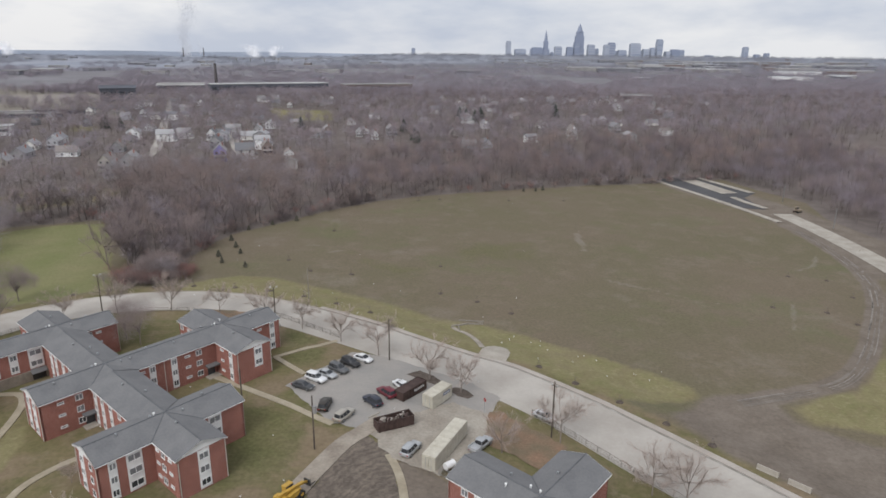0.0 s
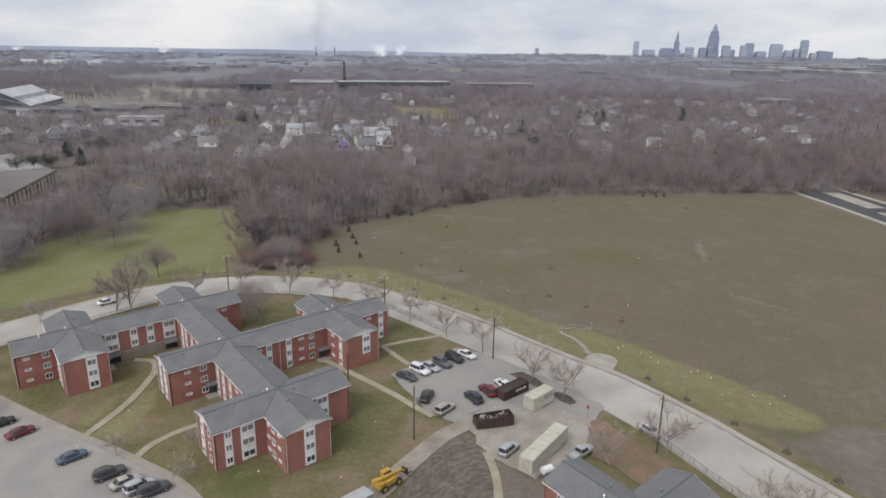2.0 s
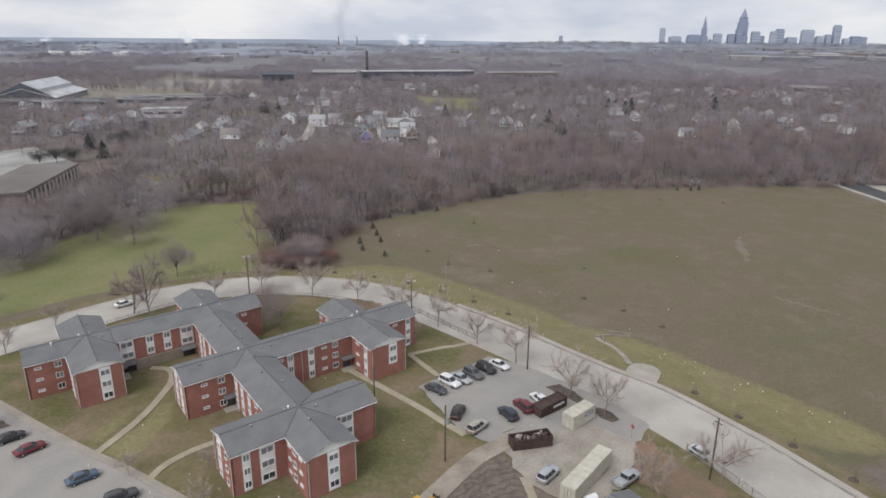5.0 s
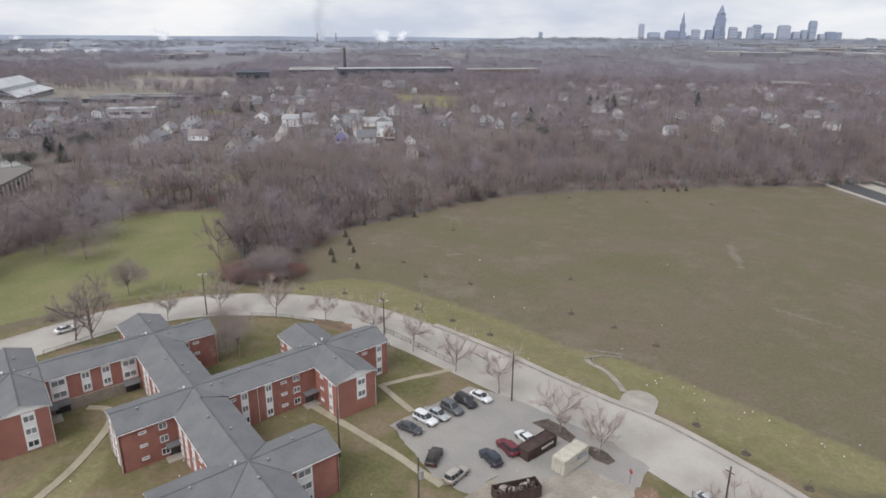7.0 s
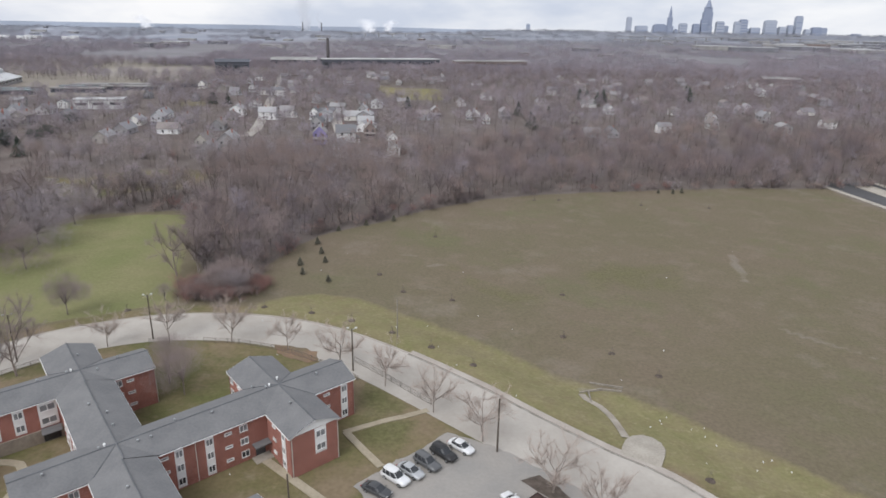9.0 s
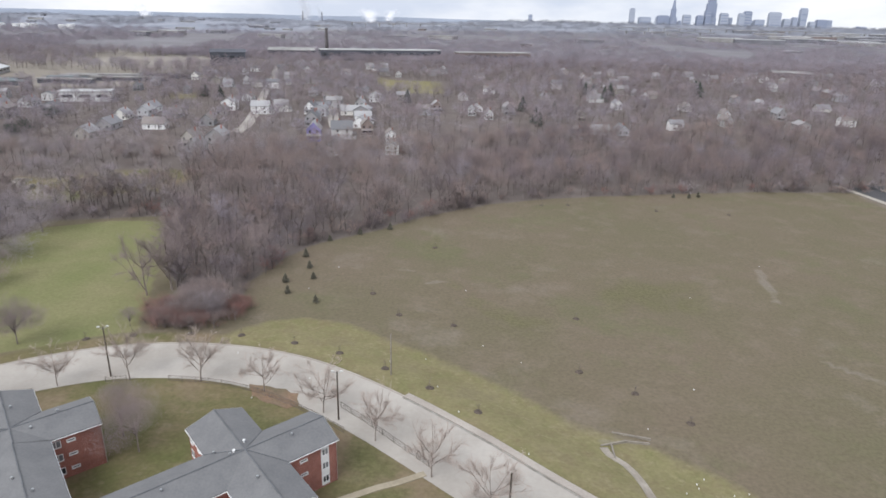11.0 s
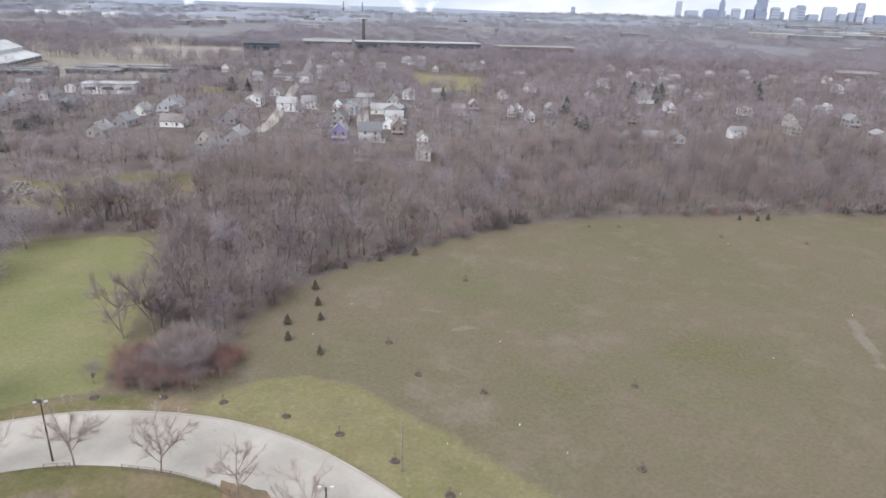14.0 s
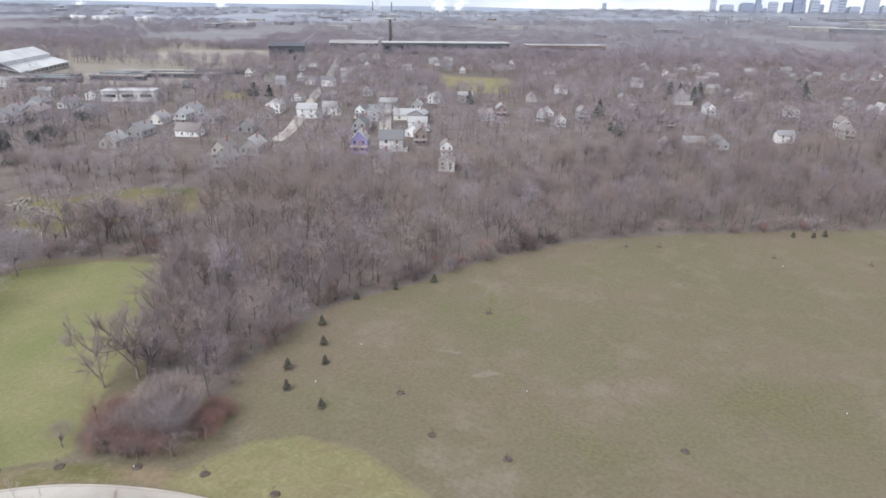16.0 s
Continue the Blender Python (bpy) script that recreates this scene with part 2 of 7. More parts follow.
ROAD_N = np.stack([-ROAD_N[:, 1], ROAD_N[:, 0]], 1) / np.linalg.norm(ROAD_N, axis=1)[:, None]


def road_side(x, y):
    """Distance from the road's middle line, positive on the field's side, and the place along it."""
    x, y = np.ravel(np.asarray(x, float)), np.ravel(np.asarray(y, float))
    out, at = np.empty(len(x)), np.empty(len(x), int)
    for i in range(0, len(x), 4000):
        d = (x[i:i + 4000, None] - ROAD[None, :, 0]) ** 2 + (y[i:i + 4000, None] - ROAD[None, :, 1]) ** 2
        k = d.argmin(1)
        side = (x[i:i + 4000] - ROAD[k, 0]) * ROAD_N[k, 0] + (y[i:i + 4000] - ROAD[k, 1]) * ROAD_N[k, 1]
        out[i:i + 4000], at[i:i + 4000] = np.sqrt(d[np.arange(len(k)), k]) * np.sign(side), k
    return out, at


LOT_WEST = [(-102.8, 104.9), (-84.2, 96.3), (-75.2, 92.2), (-66.7, 88.6), (-59.3, 85.8), (-51.3, 82.2), (-44.7, 79.0), (-40.0, 75.5), (-33, 69), (-60, 40), (-120, 60)]


def heights(x, y):
    """Height of the ground."""
    x, y = np.asarray(x, float), np.asarray(y, float)
    shape = x.shape
    x, y = x.ravel(), y.ravel()
    s, _ = road_side(x, y)
    estate = 2.4 - 0.065 * np.clip(x, 0, 40) + 0.33 * smooth(-9, -14, s) * smooth(-11, -17, x) * smooth(-0.5, -4, edge_distance(LOT_WEST, x, y))
    field = np.clip(-0.8 - 0.03 * x, -5.5, 1.6)
    w = smooth(8.5, 24, s)
    z = estate * (1 - w) + field * w
    town = smooth(345, 430, y - 0.15 * x) * (6.0 + 0.0 * x) + smooth(1100, 4600, y) * (36 - 26 * smooth(300, -700, x))
    far = smooth(345, 430, y - 0.15 * x)
    z = z * (1 - far) + town
    return z.reshape(shape)


def height(x, y):
    return float(heights(np.array([x]), np.array([y]))[0])


def inside(poly, x, y):
    poly = np.array(poly, float)
    res = np.zeros(x.shape, bool)
    j = len(poly) - 1
    for i in range(len(poly)):
        (xi, yi), (xj, yj) = poly[i], poly[j]
        cut = ((yi > y) != (yj > y)) & (x < (xj - xi) * (y - yi) / (yj - yi + 1e-12) + xi)
        res ^= cut
        j = i
    return res


def edge_distance(poly, x, y):
    """Distance inside a polygon, negative outside."""
    poly = np.array(poly, float)
    best = np.full(x.shape, 1e9)
    for a, b in zip(poly, np.roll(poly, -1, 0)):
        d = b - a
        t = np.clip(((x - a[0]) * d[0] + (y - a[1]) * d[1]) / (d @ d), 0, 1)
        best = np.minimum(best, np.hypot(x - a[0] - t * d[0], y - a[1] - t * d[1]))
    return np.where(inside(poly, x, y), best, -best)


FOREST_EDGE = [(-75, 196), (-68, 194), (-62, 196), (-59.5, 199), (-61, 208), (-59, 218), (-57.5, 226), (-53, 238), (-45, 247.5), (-36, 257), (-27, 271), (-17, 281.5), (-2, 296), (18, 308.5),
               (40, 319), (73, 332), (112, 346.5), (154, 357), (215, 372), (300, 392)]
MEADOW = [(-175, 150), (-150, 186), (-145, 214), (-139, 240), (-122, 250), (-106, 252), (-94, 229), (-86, 207), (-79, 188), (-74, 176.5), (-96, 163), (-112, 150), (-126, 130), (-140, 110)]
DEPOT = [(-330, 205), (-255, 196), (-172, 214), (-186, 298), (-226, 326), (-280, 357), (-340, 335)]
VERGE = [(-58, 172), (-55.5, 180), (-51, 187.5), (-43, 191.5), (-31.5, 189.5), (-20, 183.3), (-9.5, 177), (2, 169), (14, 159.5), (27, 154.2), (40, 145), (51, 136.5), (61.5, 127.5), (69, 119.5), (66, 114), (54, 110.5), (46, 112), (34, 124), (22, 131), (6, 141), (-8, 151), (-30, 166), (-45, 171.5)]
FOREST = FOREST_EDGE + [(330, 470), (60, 420), (-60, 370), (-150, 345), (-300, 320), (-420, 300), (-420, 190), (-240, 150), (-170, 140), (-155, 162), (-152, 190), (-146, 214),
                        (-141, 246), (-109, 256), (-95, 232), (-85, 209)]
EASTWOOD = [(200, 372), (206, 335), (213, 305), (201, 272), (200, 230), (205, 180), (225, 140), (520, 250), (520, 420), (330, 470)]
CLEARING = [(-198.4, 302.9), (-174.6, 301.2), (-161.7, 318.7), (-137.0, 325.2), (-118.4, 315.7), (-122.2, 286.7), (-137.3, 279.9), (-145.5, 269.2), (-149.7, 255.1), (-157.7, 253.3)]
WEST_QUARTER = [(-147, 360), (-138, 345), (-203.5, 386), (-214, 418), (-203, 424), (-212, 447), (-204, 366), (-262, 427), (-294, 452), (-311, 447), (-302, 420), (-181, 391), (-189, 428), (-160, 409), (-168, 449),
                (-171, 468), (-281, 393), (-117, 464), (-104, 419), (-91, 490), (-82, 452), (-76, 419), (-80, 387)]
EAST_QUARTER = [(-55, 388), (-77, 361), (-51, 367), (-185, 597), (-48, 473), (-17, 482), (-6, 466), (-14, 500), (-41, 493), (-146, 455), (52, 496), (56, 425), (68, 427), (83, 534), (123, 607), (114, 626), (131, 536),
                (186, 597), (183, 553), (104, 792), (86, 760), (241, 869), (102, 446), (145, 495), (210, 934)]
WEST_QUARTER += [(-311, 381), (-291, 386), (-284, 396), (-278, 408), (-139, 371), (-108.9, 456.6), (-70, 402)]
EAST_QUARTER += [(42.7, 415), (200, 553), (176, 455), (288, 690), (280, 630), (233, 556), (115.7, 601)]


# ---- mesh helpers ----
class Shell:
    """Collects vertices and faces of one mesh."""

    def __init__(self):
        self.v, self.f, self.m = [], [], []

    def add(self, verts, faces, mat=0):
        k = len(self.v)
        self.v += [tuple(map(float, p)) for p in verts]
        self.f += [tuple(k + i for i in q) for q in faces]
        self.m += [mat] * len(faces)
        return self

    def box(self, lo, hi, m=None, mat=0):
        (x0, y0, z0), (x1, y1, z1) = lo, hi
        p = [Vector(c) for c in ((x0, y0, z0), (x1, y0, z0), (x1, y1, z0), (x0, y1, z0), (x0, y0, z1), (x1, y0, z1), (x1, y1, z1), (x0, y1, z1))]
        if m is not None:
            p = [m @ c for c in p]
        return self.add(p, [(3, 2, 1, 0), (4, 5, 6, 7), (0, 1, 5, 4), (1, 2, 6, 5), (2, 3, 7, 6), (3, 0, 4, 7)], mat)

    def tube(self, a, b, ra, rb, sides=6, mat=0, caps=True):
        a, b = Vector(a), Vector(b)
        d = (b - a).normalized()
        s = d.orthogonal().normalized()
        t = d.cross(s)
        ring = [math.tau * i / sides for i in range(sides)]
        p = [a + ra * (math.cos(q) * s + math.sin(q) * t) for q in ring] + [b + rb * (math.cos(q) * s + math.sin(q) * t) for q in ring]
        f = [(i, (i + 1) % sides, sides + (i + 1) % sides, sides + i) for i in range(sides)]
        if caps:
            f += [tuple(reversed(range(sides))), tuple(range(sides, 2 * sides))]
        return self.add(p, f, mat)

    def mesh(self, name, *mats, soft=False):
        me = bpy.data.meshes.new(name)
        me.from_pydata(self.v, [], self.f)
        for m in mats:
            me.materials.append(m)
        if len(mats) > 1:
            me.polygons.foreach_set("material_index", self.m)
        if soft:
            me.polygons.foreach_set("use_smooth", [True] * len(me.polygons))
        me.update()
        return me


def part(name, shell, material_, parent, label="", soft=False):
    ob = new(name, shell.mesh(name, material_, soft=soft) if isinstance(shell, Shell) else shell)
    ob.parent = parent
    if label:
        tagged(ob, label)
    return ob


def thing(name, label, category, group="", kind="", at=None):
    ob = new(name)
    ob.empty_display_size = 0.3
    if at is not None:
        ob.matrix_basis = at
    return tagged(ob, label, category, group, kind)


def solid(name, shell, mats, label, category, group="", kind="", soft=False, at=None):
    mats = mats if isinstance(mats, (list, tuple)) else [mats]
    ob = new(name, shell.mesh(name, *mats, soft=soft))
    if at is not None:
        ob.matrix_basis = at
    return tagged(ob, label, category, group, kind)


def big_mesh(name, v, f, mats, index=None):
    """A large mesh from arrays of vertices and triangles or quads."""
    me = bpy.data.meshes.new(name)
    v, f = np.asarray(v, np.float32), np.asarray(f, np.int32)
    k = f.shape[1]
    me.vertices.add(len(v))
    me.vertices.foreach_set("co", v.ravel())
    me.loops.add(f.size)
    me.loops.foreach_set("vertex_index", f.ravel())
    me.polygons.add(len(f))
    me.polygons.foreach_set("loop_start", np.arange(0, f.size, k, dtype=np.int32))
    me.polygons.foreach_set("loop_total", np.full(len(f), k, np.int32))
    for m in mats:
        me.materials.append(m)
    if index is not None:
        me.polygons.foreach_set("material_index", np.asarray(index, np.int32))
    me.update(calc_edges=True)
    return me


# ---- ground ----
def spread(lo, hi, step, far_lo, far_hi, grow=1.09):
    a = list(np.arange(lo, hi + 0.01, step))
    d = step
    while a[-1] < far_hi:
        d *= grow
        a.append(a[-1] + d)
    d = step
    while a[0] > far_lo:
        d *= grow
        a.insert(0, a[0] - d)
    return np.array(a)


def ground_material():
    m = bpy.data.materials.new("ground")
    m.use_nodes = True
    n, l = m.node_tree.nodes, m.node_tree.links
    b = n["Principled BSDF"]
    b.inputs["Roughness"].default_value, b.inputs["Specular IOR Level"].default_value = 0.95, 0.1
    co = n.new("ShaderNodeTexCoord")

    def noisy(scale, detail=5, rough=0.6):
        t = n.new("ShaderNodeTexNoise")
        t.inputs["Scale"].default_value, t.inputs["Detail"].default_value, t.inputs["Roughness"].default_value = scale, detail, rough
        l.new(co.outputs["Object"], t.inputs["Vector"])
        return t.outputs[0]

    def ramp(fac, lo, hi):
        r = n.new("ShaderNodeMapRange")
        r.inputs[1].default_value, r.inputs[2].default_value = lo, hi
        l.new(fac, r.inputs[0])
        return r.outputs[0]

    def mix(fac, a, c):
        x = n.new("ShaderNodeMix")
        x.data_type = "RGBA"
        if isinstance(fac, float):
            x.inputs[0].default_value = fac
        else:
            l.new(fac, x.inputs[0])
        for k, s in ((6, a), (7, c)):
            if isinstance(s, tuple):
                x.inputs[k].default_value = (*s, 1)
            else:
                l.new(s, x.inputs[k])
        return x.outputs[2]

    at = n.new("ShaderNodeVertexColor")
    at.layer_name = "cover"
    sep = n.new("ShaderNodeSeparateColor")
    l.new(at.outputs["Color"], sep.inputs[0])
    at2 = n.new("ShaderNodeVertexColor")
    at2.layer_name = "earth"
    sep2 = n.new("ShaderNodeSeparateColor")
    l.new(at2.outputs["Color"], sep2.inputs[0])
    big, mid, small = noisy(0.02), noisy(0.12), noisy(1.4, 4)

    def edged(channel, amount=0.5, sep=sep):
        """A mask whose edge is broken by noise."""
        a = n.new("ShaderNodeMath")
        a.operation = "MULTIPLY_ADD"
        a.inputs[1].default_value, a.inputs[2].default_value = amount, -amount / 2
        l.new(mid, a.inputs[0])
        s = n.new("ShaderNodeMath")
        l.new(sep.outputs[channel], s.inputs[0])
        l.new(a.outputs[0], s.inputs[1])
        return ramp(s.outputs[0], 0.3, 0.7)

    soil = mix(ramp(big, 0.36, 0.62), (0.158, 0.128, 0.092), (0.141, 0.123, 0.079))
    soil = mix(ramp(mid, 0.50, 0.80), soil, (0.179, 0.146, 0.109))
    soil = mix(ramp(noisy(0.028, 8, 0.68), 0.53, 0.74), soil, (0.130, 0.130, 0.069))
    soil = mix(ramp(noisy(0.036, 7, 0.7), 0.56, 0.76), soil, (0.205, 0.174, 0.140))
    lawn = mix(ramp(mid, 0.35, 0.65), (0.176, 0.145, 0.081), (0.126, 0.119, 0.055))
    lawn = mix(ramp(noisy(0.07, 6, 0.6), 0.47, 0.60), lawn, (0.198, 0.154, 0.101))
    lawn = mix(ramp(noisy(0.045, 6, 0.6), 0.52, 0.64), lawn, (0.108, 0.112, 0.046))
    lawn = mix(ramp(noisy(0.25, 5, 0.7), 0.56, 0.74), lawn, (0.215, 0.179, 0.120))
    lush = mix(ramp(mid, 0.35, 0.65), (0.228, 0.200, 0.110), (0.175, 0.166, 0.079))
    lush = mix(ramp(noisy(0.22, 6, 0.75), 0.46, 0.70), lush, (0.185, 0.152, 0.087))
    lush = mix(ramp(noisy(0.6, 5, 0.7), 0.54, 0.72), lush, (0.255, 0.224, 0.133))
    at3 = n.new("ShaderNodeVertexColor")
    at3.layer_name = "sward_haze"
    sep3 = n.new("ShaderNodeSeparateColor")
    l.new(at3.outputs["Color"], sep3.inputs[0])
    green = mix(ramp(small, 0.3, 0.7), (0.104, 0.106, 0.046), (0.130, 0.125, 0.059))
    fresh = mix(ramp(noisy(0.05, 6, 0.65), 0.35, 0.65), (0.208, 0.194, 0.102), (0.160, 0.168, 0.074))
    litter = mix(ramp(mid, 0.35, 0.65), (0.128, 0.106, 0.097), (0.168, 0.143, 0.130))
    c = mix(edged(0), soil, lawn)
    c = mix(edged(0, 0.8, sep3), c, green)
    c = mix(edged(1, 0.95), c, lush)
    c = mix(edged(1, 0.6, sep3), c, fresh)
    c = mix(edged(2), c, litter)
    churned = mix(ramp(noisy(0.14, 6, 0.7), 0.38, 0.62), (0.152, 0.126, 0.102), (0.192, 0.162, 0.134))
    c = mix(edged(0, 0.5, sep2), c, churned)
    # haze put into the colour: far plain greyed, then blued further out
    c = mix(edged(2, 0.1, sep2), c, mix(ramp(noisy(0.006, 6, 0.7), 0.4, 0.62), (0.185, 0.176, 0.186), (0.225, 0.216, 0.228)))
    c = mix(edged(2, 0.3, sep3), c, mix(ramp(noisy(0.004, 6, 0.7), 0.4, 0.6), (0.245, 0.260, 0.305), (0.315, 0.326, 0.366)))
    c = mix(edged(1, 0.5, sep2), c, mix(ramp(mid, 0.4, 0.6), (0.33, 0.30, 0.26), (0.24, 0.215, 0.19)))
    hsv = n.new("ShaderNodeHueSaturation")
    v = n.new("ShaderNodeMapRange")
    v.inputs[1].default_value, v.inputs[2].default_value, v.inputs[3].default_value, v.inputs[4].default_value = 0.3, 0.7, 0.87, 1.13
    l.new(small, v.inputs[0])
    l.new(v.outputs[0], hsv.inputs["Value"])
    l.new(c, hsv.inputs["Color"])
    l.new(hsv.outputs[0], b.inputs["Base Color"])
    bp = n.new("ShaderNodeBump")
    bp.inputs["Strength"].default_value, bp.inputs["Distance"].default_value = 0.5, 0.15
    l.new(small, bp.inputs["Height"])
    l.new(bp.outputs[0], b.inputs["Normal"])
    return m


GROUND = ground_material()
gx, gy = spread(-180, 214, 2.0, -4900, 4900), spread(50, 420, 2.0, -700, 4750)
X, Y = np.meshgrid(gx, gy)
Z = heights(X, Y)
S, K = road_side(X.ravel(), Y.ravel())
S, K = S.reshape(X.shape), K.reshape(X.shape)
nv = np.random.default_rng(3)
near = (Y > 150) & (Y < 380)
Z = Z + np.where(near & (S > 20), nv.normal(0, 0.05, Z.shape), 0)
along = ROAD[K][..., 0]
verge = smooth(-2.0, 3.0, edge_distance(VERGE, X, Y))
roadside = smooth(5, 7, S) * smooth(13, 9, S) * (Y < 260)
mead = smooth(-1.5, 2.5, edge_distance(MEADOW, X, Y))
wood = smooth(-1, 3, edge_distance(FOREST, X, Y)) * (1 - 0.8 * mead)
clearing = smooth(-5, 6, edge_distance(CLEARING, X, Y))
estate = (S < 0) & (Y < 260)
far = Y > 420
eastwood = smooth(-3, 3, edge_distance(EASTWOOD, X, Y))
litter = np.maximum.reduce([wood, eastwood, np.where(far | (np.abs(X) > 330), 1.0, 0.0), smooth(338, 350, Y - 0.12 * X)])
grass = np.where(estate, 0.85, 0.0)
east = smooth(-1.5, 3, edge_distance([(82, 112), (92, 116), (104, 119.5), (117, 131), (134, 147), (152, 168), (175, 190), (150, 130), (112, 96), (96, 100), (84, 104)], X, Y))
parkland = smooth(-6, 10, edge_distance([(-128, 726), (-51, 699), (-40, 597), (-88, 585)], X, Y)) + smooth(-4, 6, edge_distance([(-256, 552), (-240, 575), (-212, 520), (-230, 512)], X, Y))
bare = np.maximum(smooth(-8, 8, edge_distance([(-458, 773), (-508, 896), (-402, 964), (-321, 801), (-363, 755)], X, Y)), 0.7 * smooth(-8, 8, edge_distance([(-418, 538), (-437, 620), (-349, 677), (-290, 580), (-361, 556)], X, Y)))
bare = np.maximum(bare, 0.56 * smooth(-40, 40, edge_distance([(-900, 560), (-1100, 1100), (-260, 1100), (-300, 560), (-380, 530)], X, Y)))
ring = np.array(catmull([(68, 112), (82, 115.5), (94, 118.5), (105, 123.5), (118, 135), (130, 148.5), (150, 173.5), (162, 195), (171, 227), (176, 262)], 2.0))
rd = np.full(X.shape, 99.0)
near_ring = (X > 40) & (X < 200) & (Y > 90) & (Y < 290)
rd[near_ring] = np.sqrt(((X[near_ring][:, None] - ring[None, :, 0]) ** 2 + (Y[near_ring][:, None] - ring[None, :, 1]) ** 2).min(1))
mud = np.maximum(smooth(4.0, 1.8, rd), smooth(-4, 4, edge_distance([(56, 107), (70, 117), (84, 114), (81, 106), (96, 94), (104, 80), (70, 78), (60, 92)], X, Y)))
straw = np.maximum(smooth(-0.8, 1.4, edge_distance([(-64.9, 109.7), (-59.6, 102.3), (-58.0, 91.5), (-59.9, 86.8), (-65.4, 90), (-63.6, 98)], X, Y)), smooth(-0.6, 1.0, edge_distance([(-66.6, 106), (-66, 98), (-67, 91.5), (-70.5, 92.5), (-68.5, 98), (-68, 104)], X, Y)))
mud = np.maximum(mud, smooth(-1.5, 1.5, edge_distance([(2.4, 92.4), (6.0, 91.0), (9.4, 87.6), (12.5, 82), (12.5, 70), (3.0, 70), (3.6, 84)], X, Y)))
mud = np.maximum(mud, 0.8 * smooth(-4, 5, edge_distance([(158, 340), (172, 285), (170, 225), (160, 190), (172, 190), (202, 225), (202, 290), (196, 330), (160, 376)], X, Y)))
cover = np.stack([np.maximum.reduce([grass, verge * 0.4, roadside * 0.75, 0.7 * clearing]), np.maximum.reduce([mead, verge * 0.74, straw * 0.95, east * 0.8, np.clip(parkland, 0, 1) * 0.9]), litter * (1 - 0.9 * np.clip(parkland, 0, 1)) * (1 - 0.7 * clearing) * (1 - bare), np.ones_like(X)], -1)
def line_mask(ax, ay, bx, by, width):
    dx, dy = bx - ax, by - ay
    t = np.clip(((X - ax) * dx + (Y - ay) * dy) / (dx * dx + dy * dy), 0, 1)
    return smooth(width + 1.6, width - 0.6, np.hypot(X - ax - t * dx, Y - ay - t * dy))


for a in ((77, 246, 73.5, 222, 1.7), (71, 189.5, 79, 183.3, 1.3), (79, 183.3, 93, 172.5, 0.8), (93, 172.5, 101, 168.5, 0.5), (-26.8, 224.7, -22.7, 224.1, 1.2), (-18.3, 216.1, -13.1, 218.3, 1.1), (161, 219, 152, 207, 1.0), (152, 207, 142, 201, 0.6), (121, 170, 109, 150, 0.8),
          (18, 153.5, 25, 155, 1.0)):
    bare = np.maximum(bare, 0.43 * line_mask(*a))
# third channel: where the far ground takes its first haze tint
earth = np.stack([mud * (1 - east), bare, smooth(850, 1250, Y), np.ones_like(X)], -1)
sward_haze = np.maximum.reduce([0.62 * smooth(-2.5, 3, edge_distance(q, X, Y)) for q in ([(-26, 109), (-20, 110), (-12, 101), (-12, 92), (-18, 84), (-27, 84), (-27, 98)], [(-104.5, 109), (-91, 107), (-79, 104), (-74, 98.5), (-75.5, 92.6), (-94.5, 101.5)],
                                                                                        [(-21, 136), (-9, 136), (-13.5, 122.5), (-20, 127)], [(-24.4, 147.8), (-10.6, 138.2), (-22.7, 127.7), (-23.8, 133.0), (-22.0, 134.6)], [(-50, 150), (-40, 153), (-30, 147), (-36, 141), (-48, 143)], [(-75, 100), (-69, 105), (-69, 96), (-73, 94)])])
for q in ([(-18.5, 222.3), (-7.3, 220.6), (1.3, 206.5), (17.4, 202.6), (11.4, 186.5), (2.2, 188.7), (-6.8, 193.7), (-11.7, 208.2)], [(-24.8, 243.1), (-16.8, 267.1), (-12.4, 245.6), (-16.6, 236.8)], [(20, 229), (60, 236), (54, 207), (27, 204)]):
    sward_haze = np.maximum(sward_haze, 0.46 * smooth(-9, 9, edge_distance(q, X, Y)))
# third channel: the paler, bluer haze painted on the farthest ground
sward_haze = np.stack([sward_haze, mead, np.maximum(smooth(1900, 3300, Y), 0.8 * smooth(1400, 2300, Y) * smooth(-300, -900, X)), np.ones_like(X)], -1)
ny, nx = X.shape
idx = np.arange(nx * ny).reshape(ny, nx)
quads = np.stack([idx[:-1, :-1], idx[:-1, 1:], idx[1:, 1:], idx[1:, :-1]], -1).reshape(-1, 4)
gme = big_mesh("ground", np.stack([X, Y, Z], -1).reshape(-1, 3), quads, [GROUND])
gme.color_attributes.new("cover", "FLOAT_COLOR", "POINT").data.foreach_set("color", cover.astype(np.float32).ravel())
gme.color_attributes.new("sward_haze", "FLOAT_COLOR", "POINT").data.foreach_set("color", sward_haze.astype(np.float32).ravel())
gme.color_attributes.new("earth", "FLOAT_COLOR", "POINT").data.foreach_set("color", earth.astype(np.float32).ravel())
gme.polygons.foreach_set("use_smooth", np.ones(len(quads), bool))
ground = tagged(new("ground", gme), "brown and green winter ground of fields, lawns and woods, its far plain tinted with haze", "ground", kind="structure")


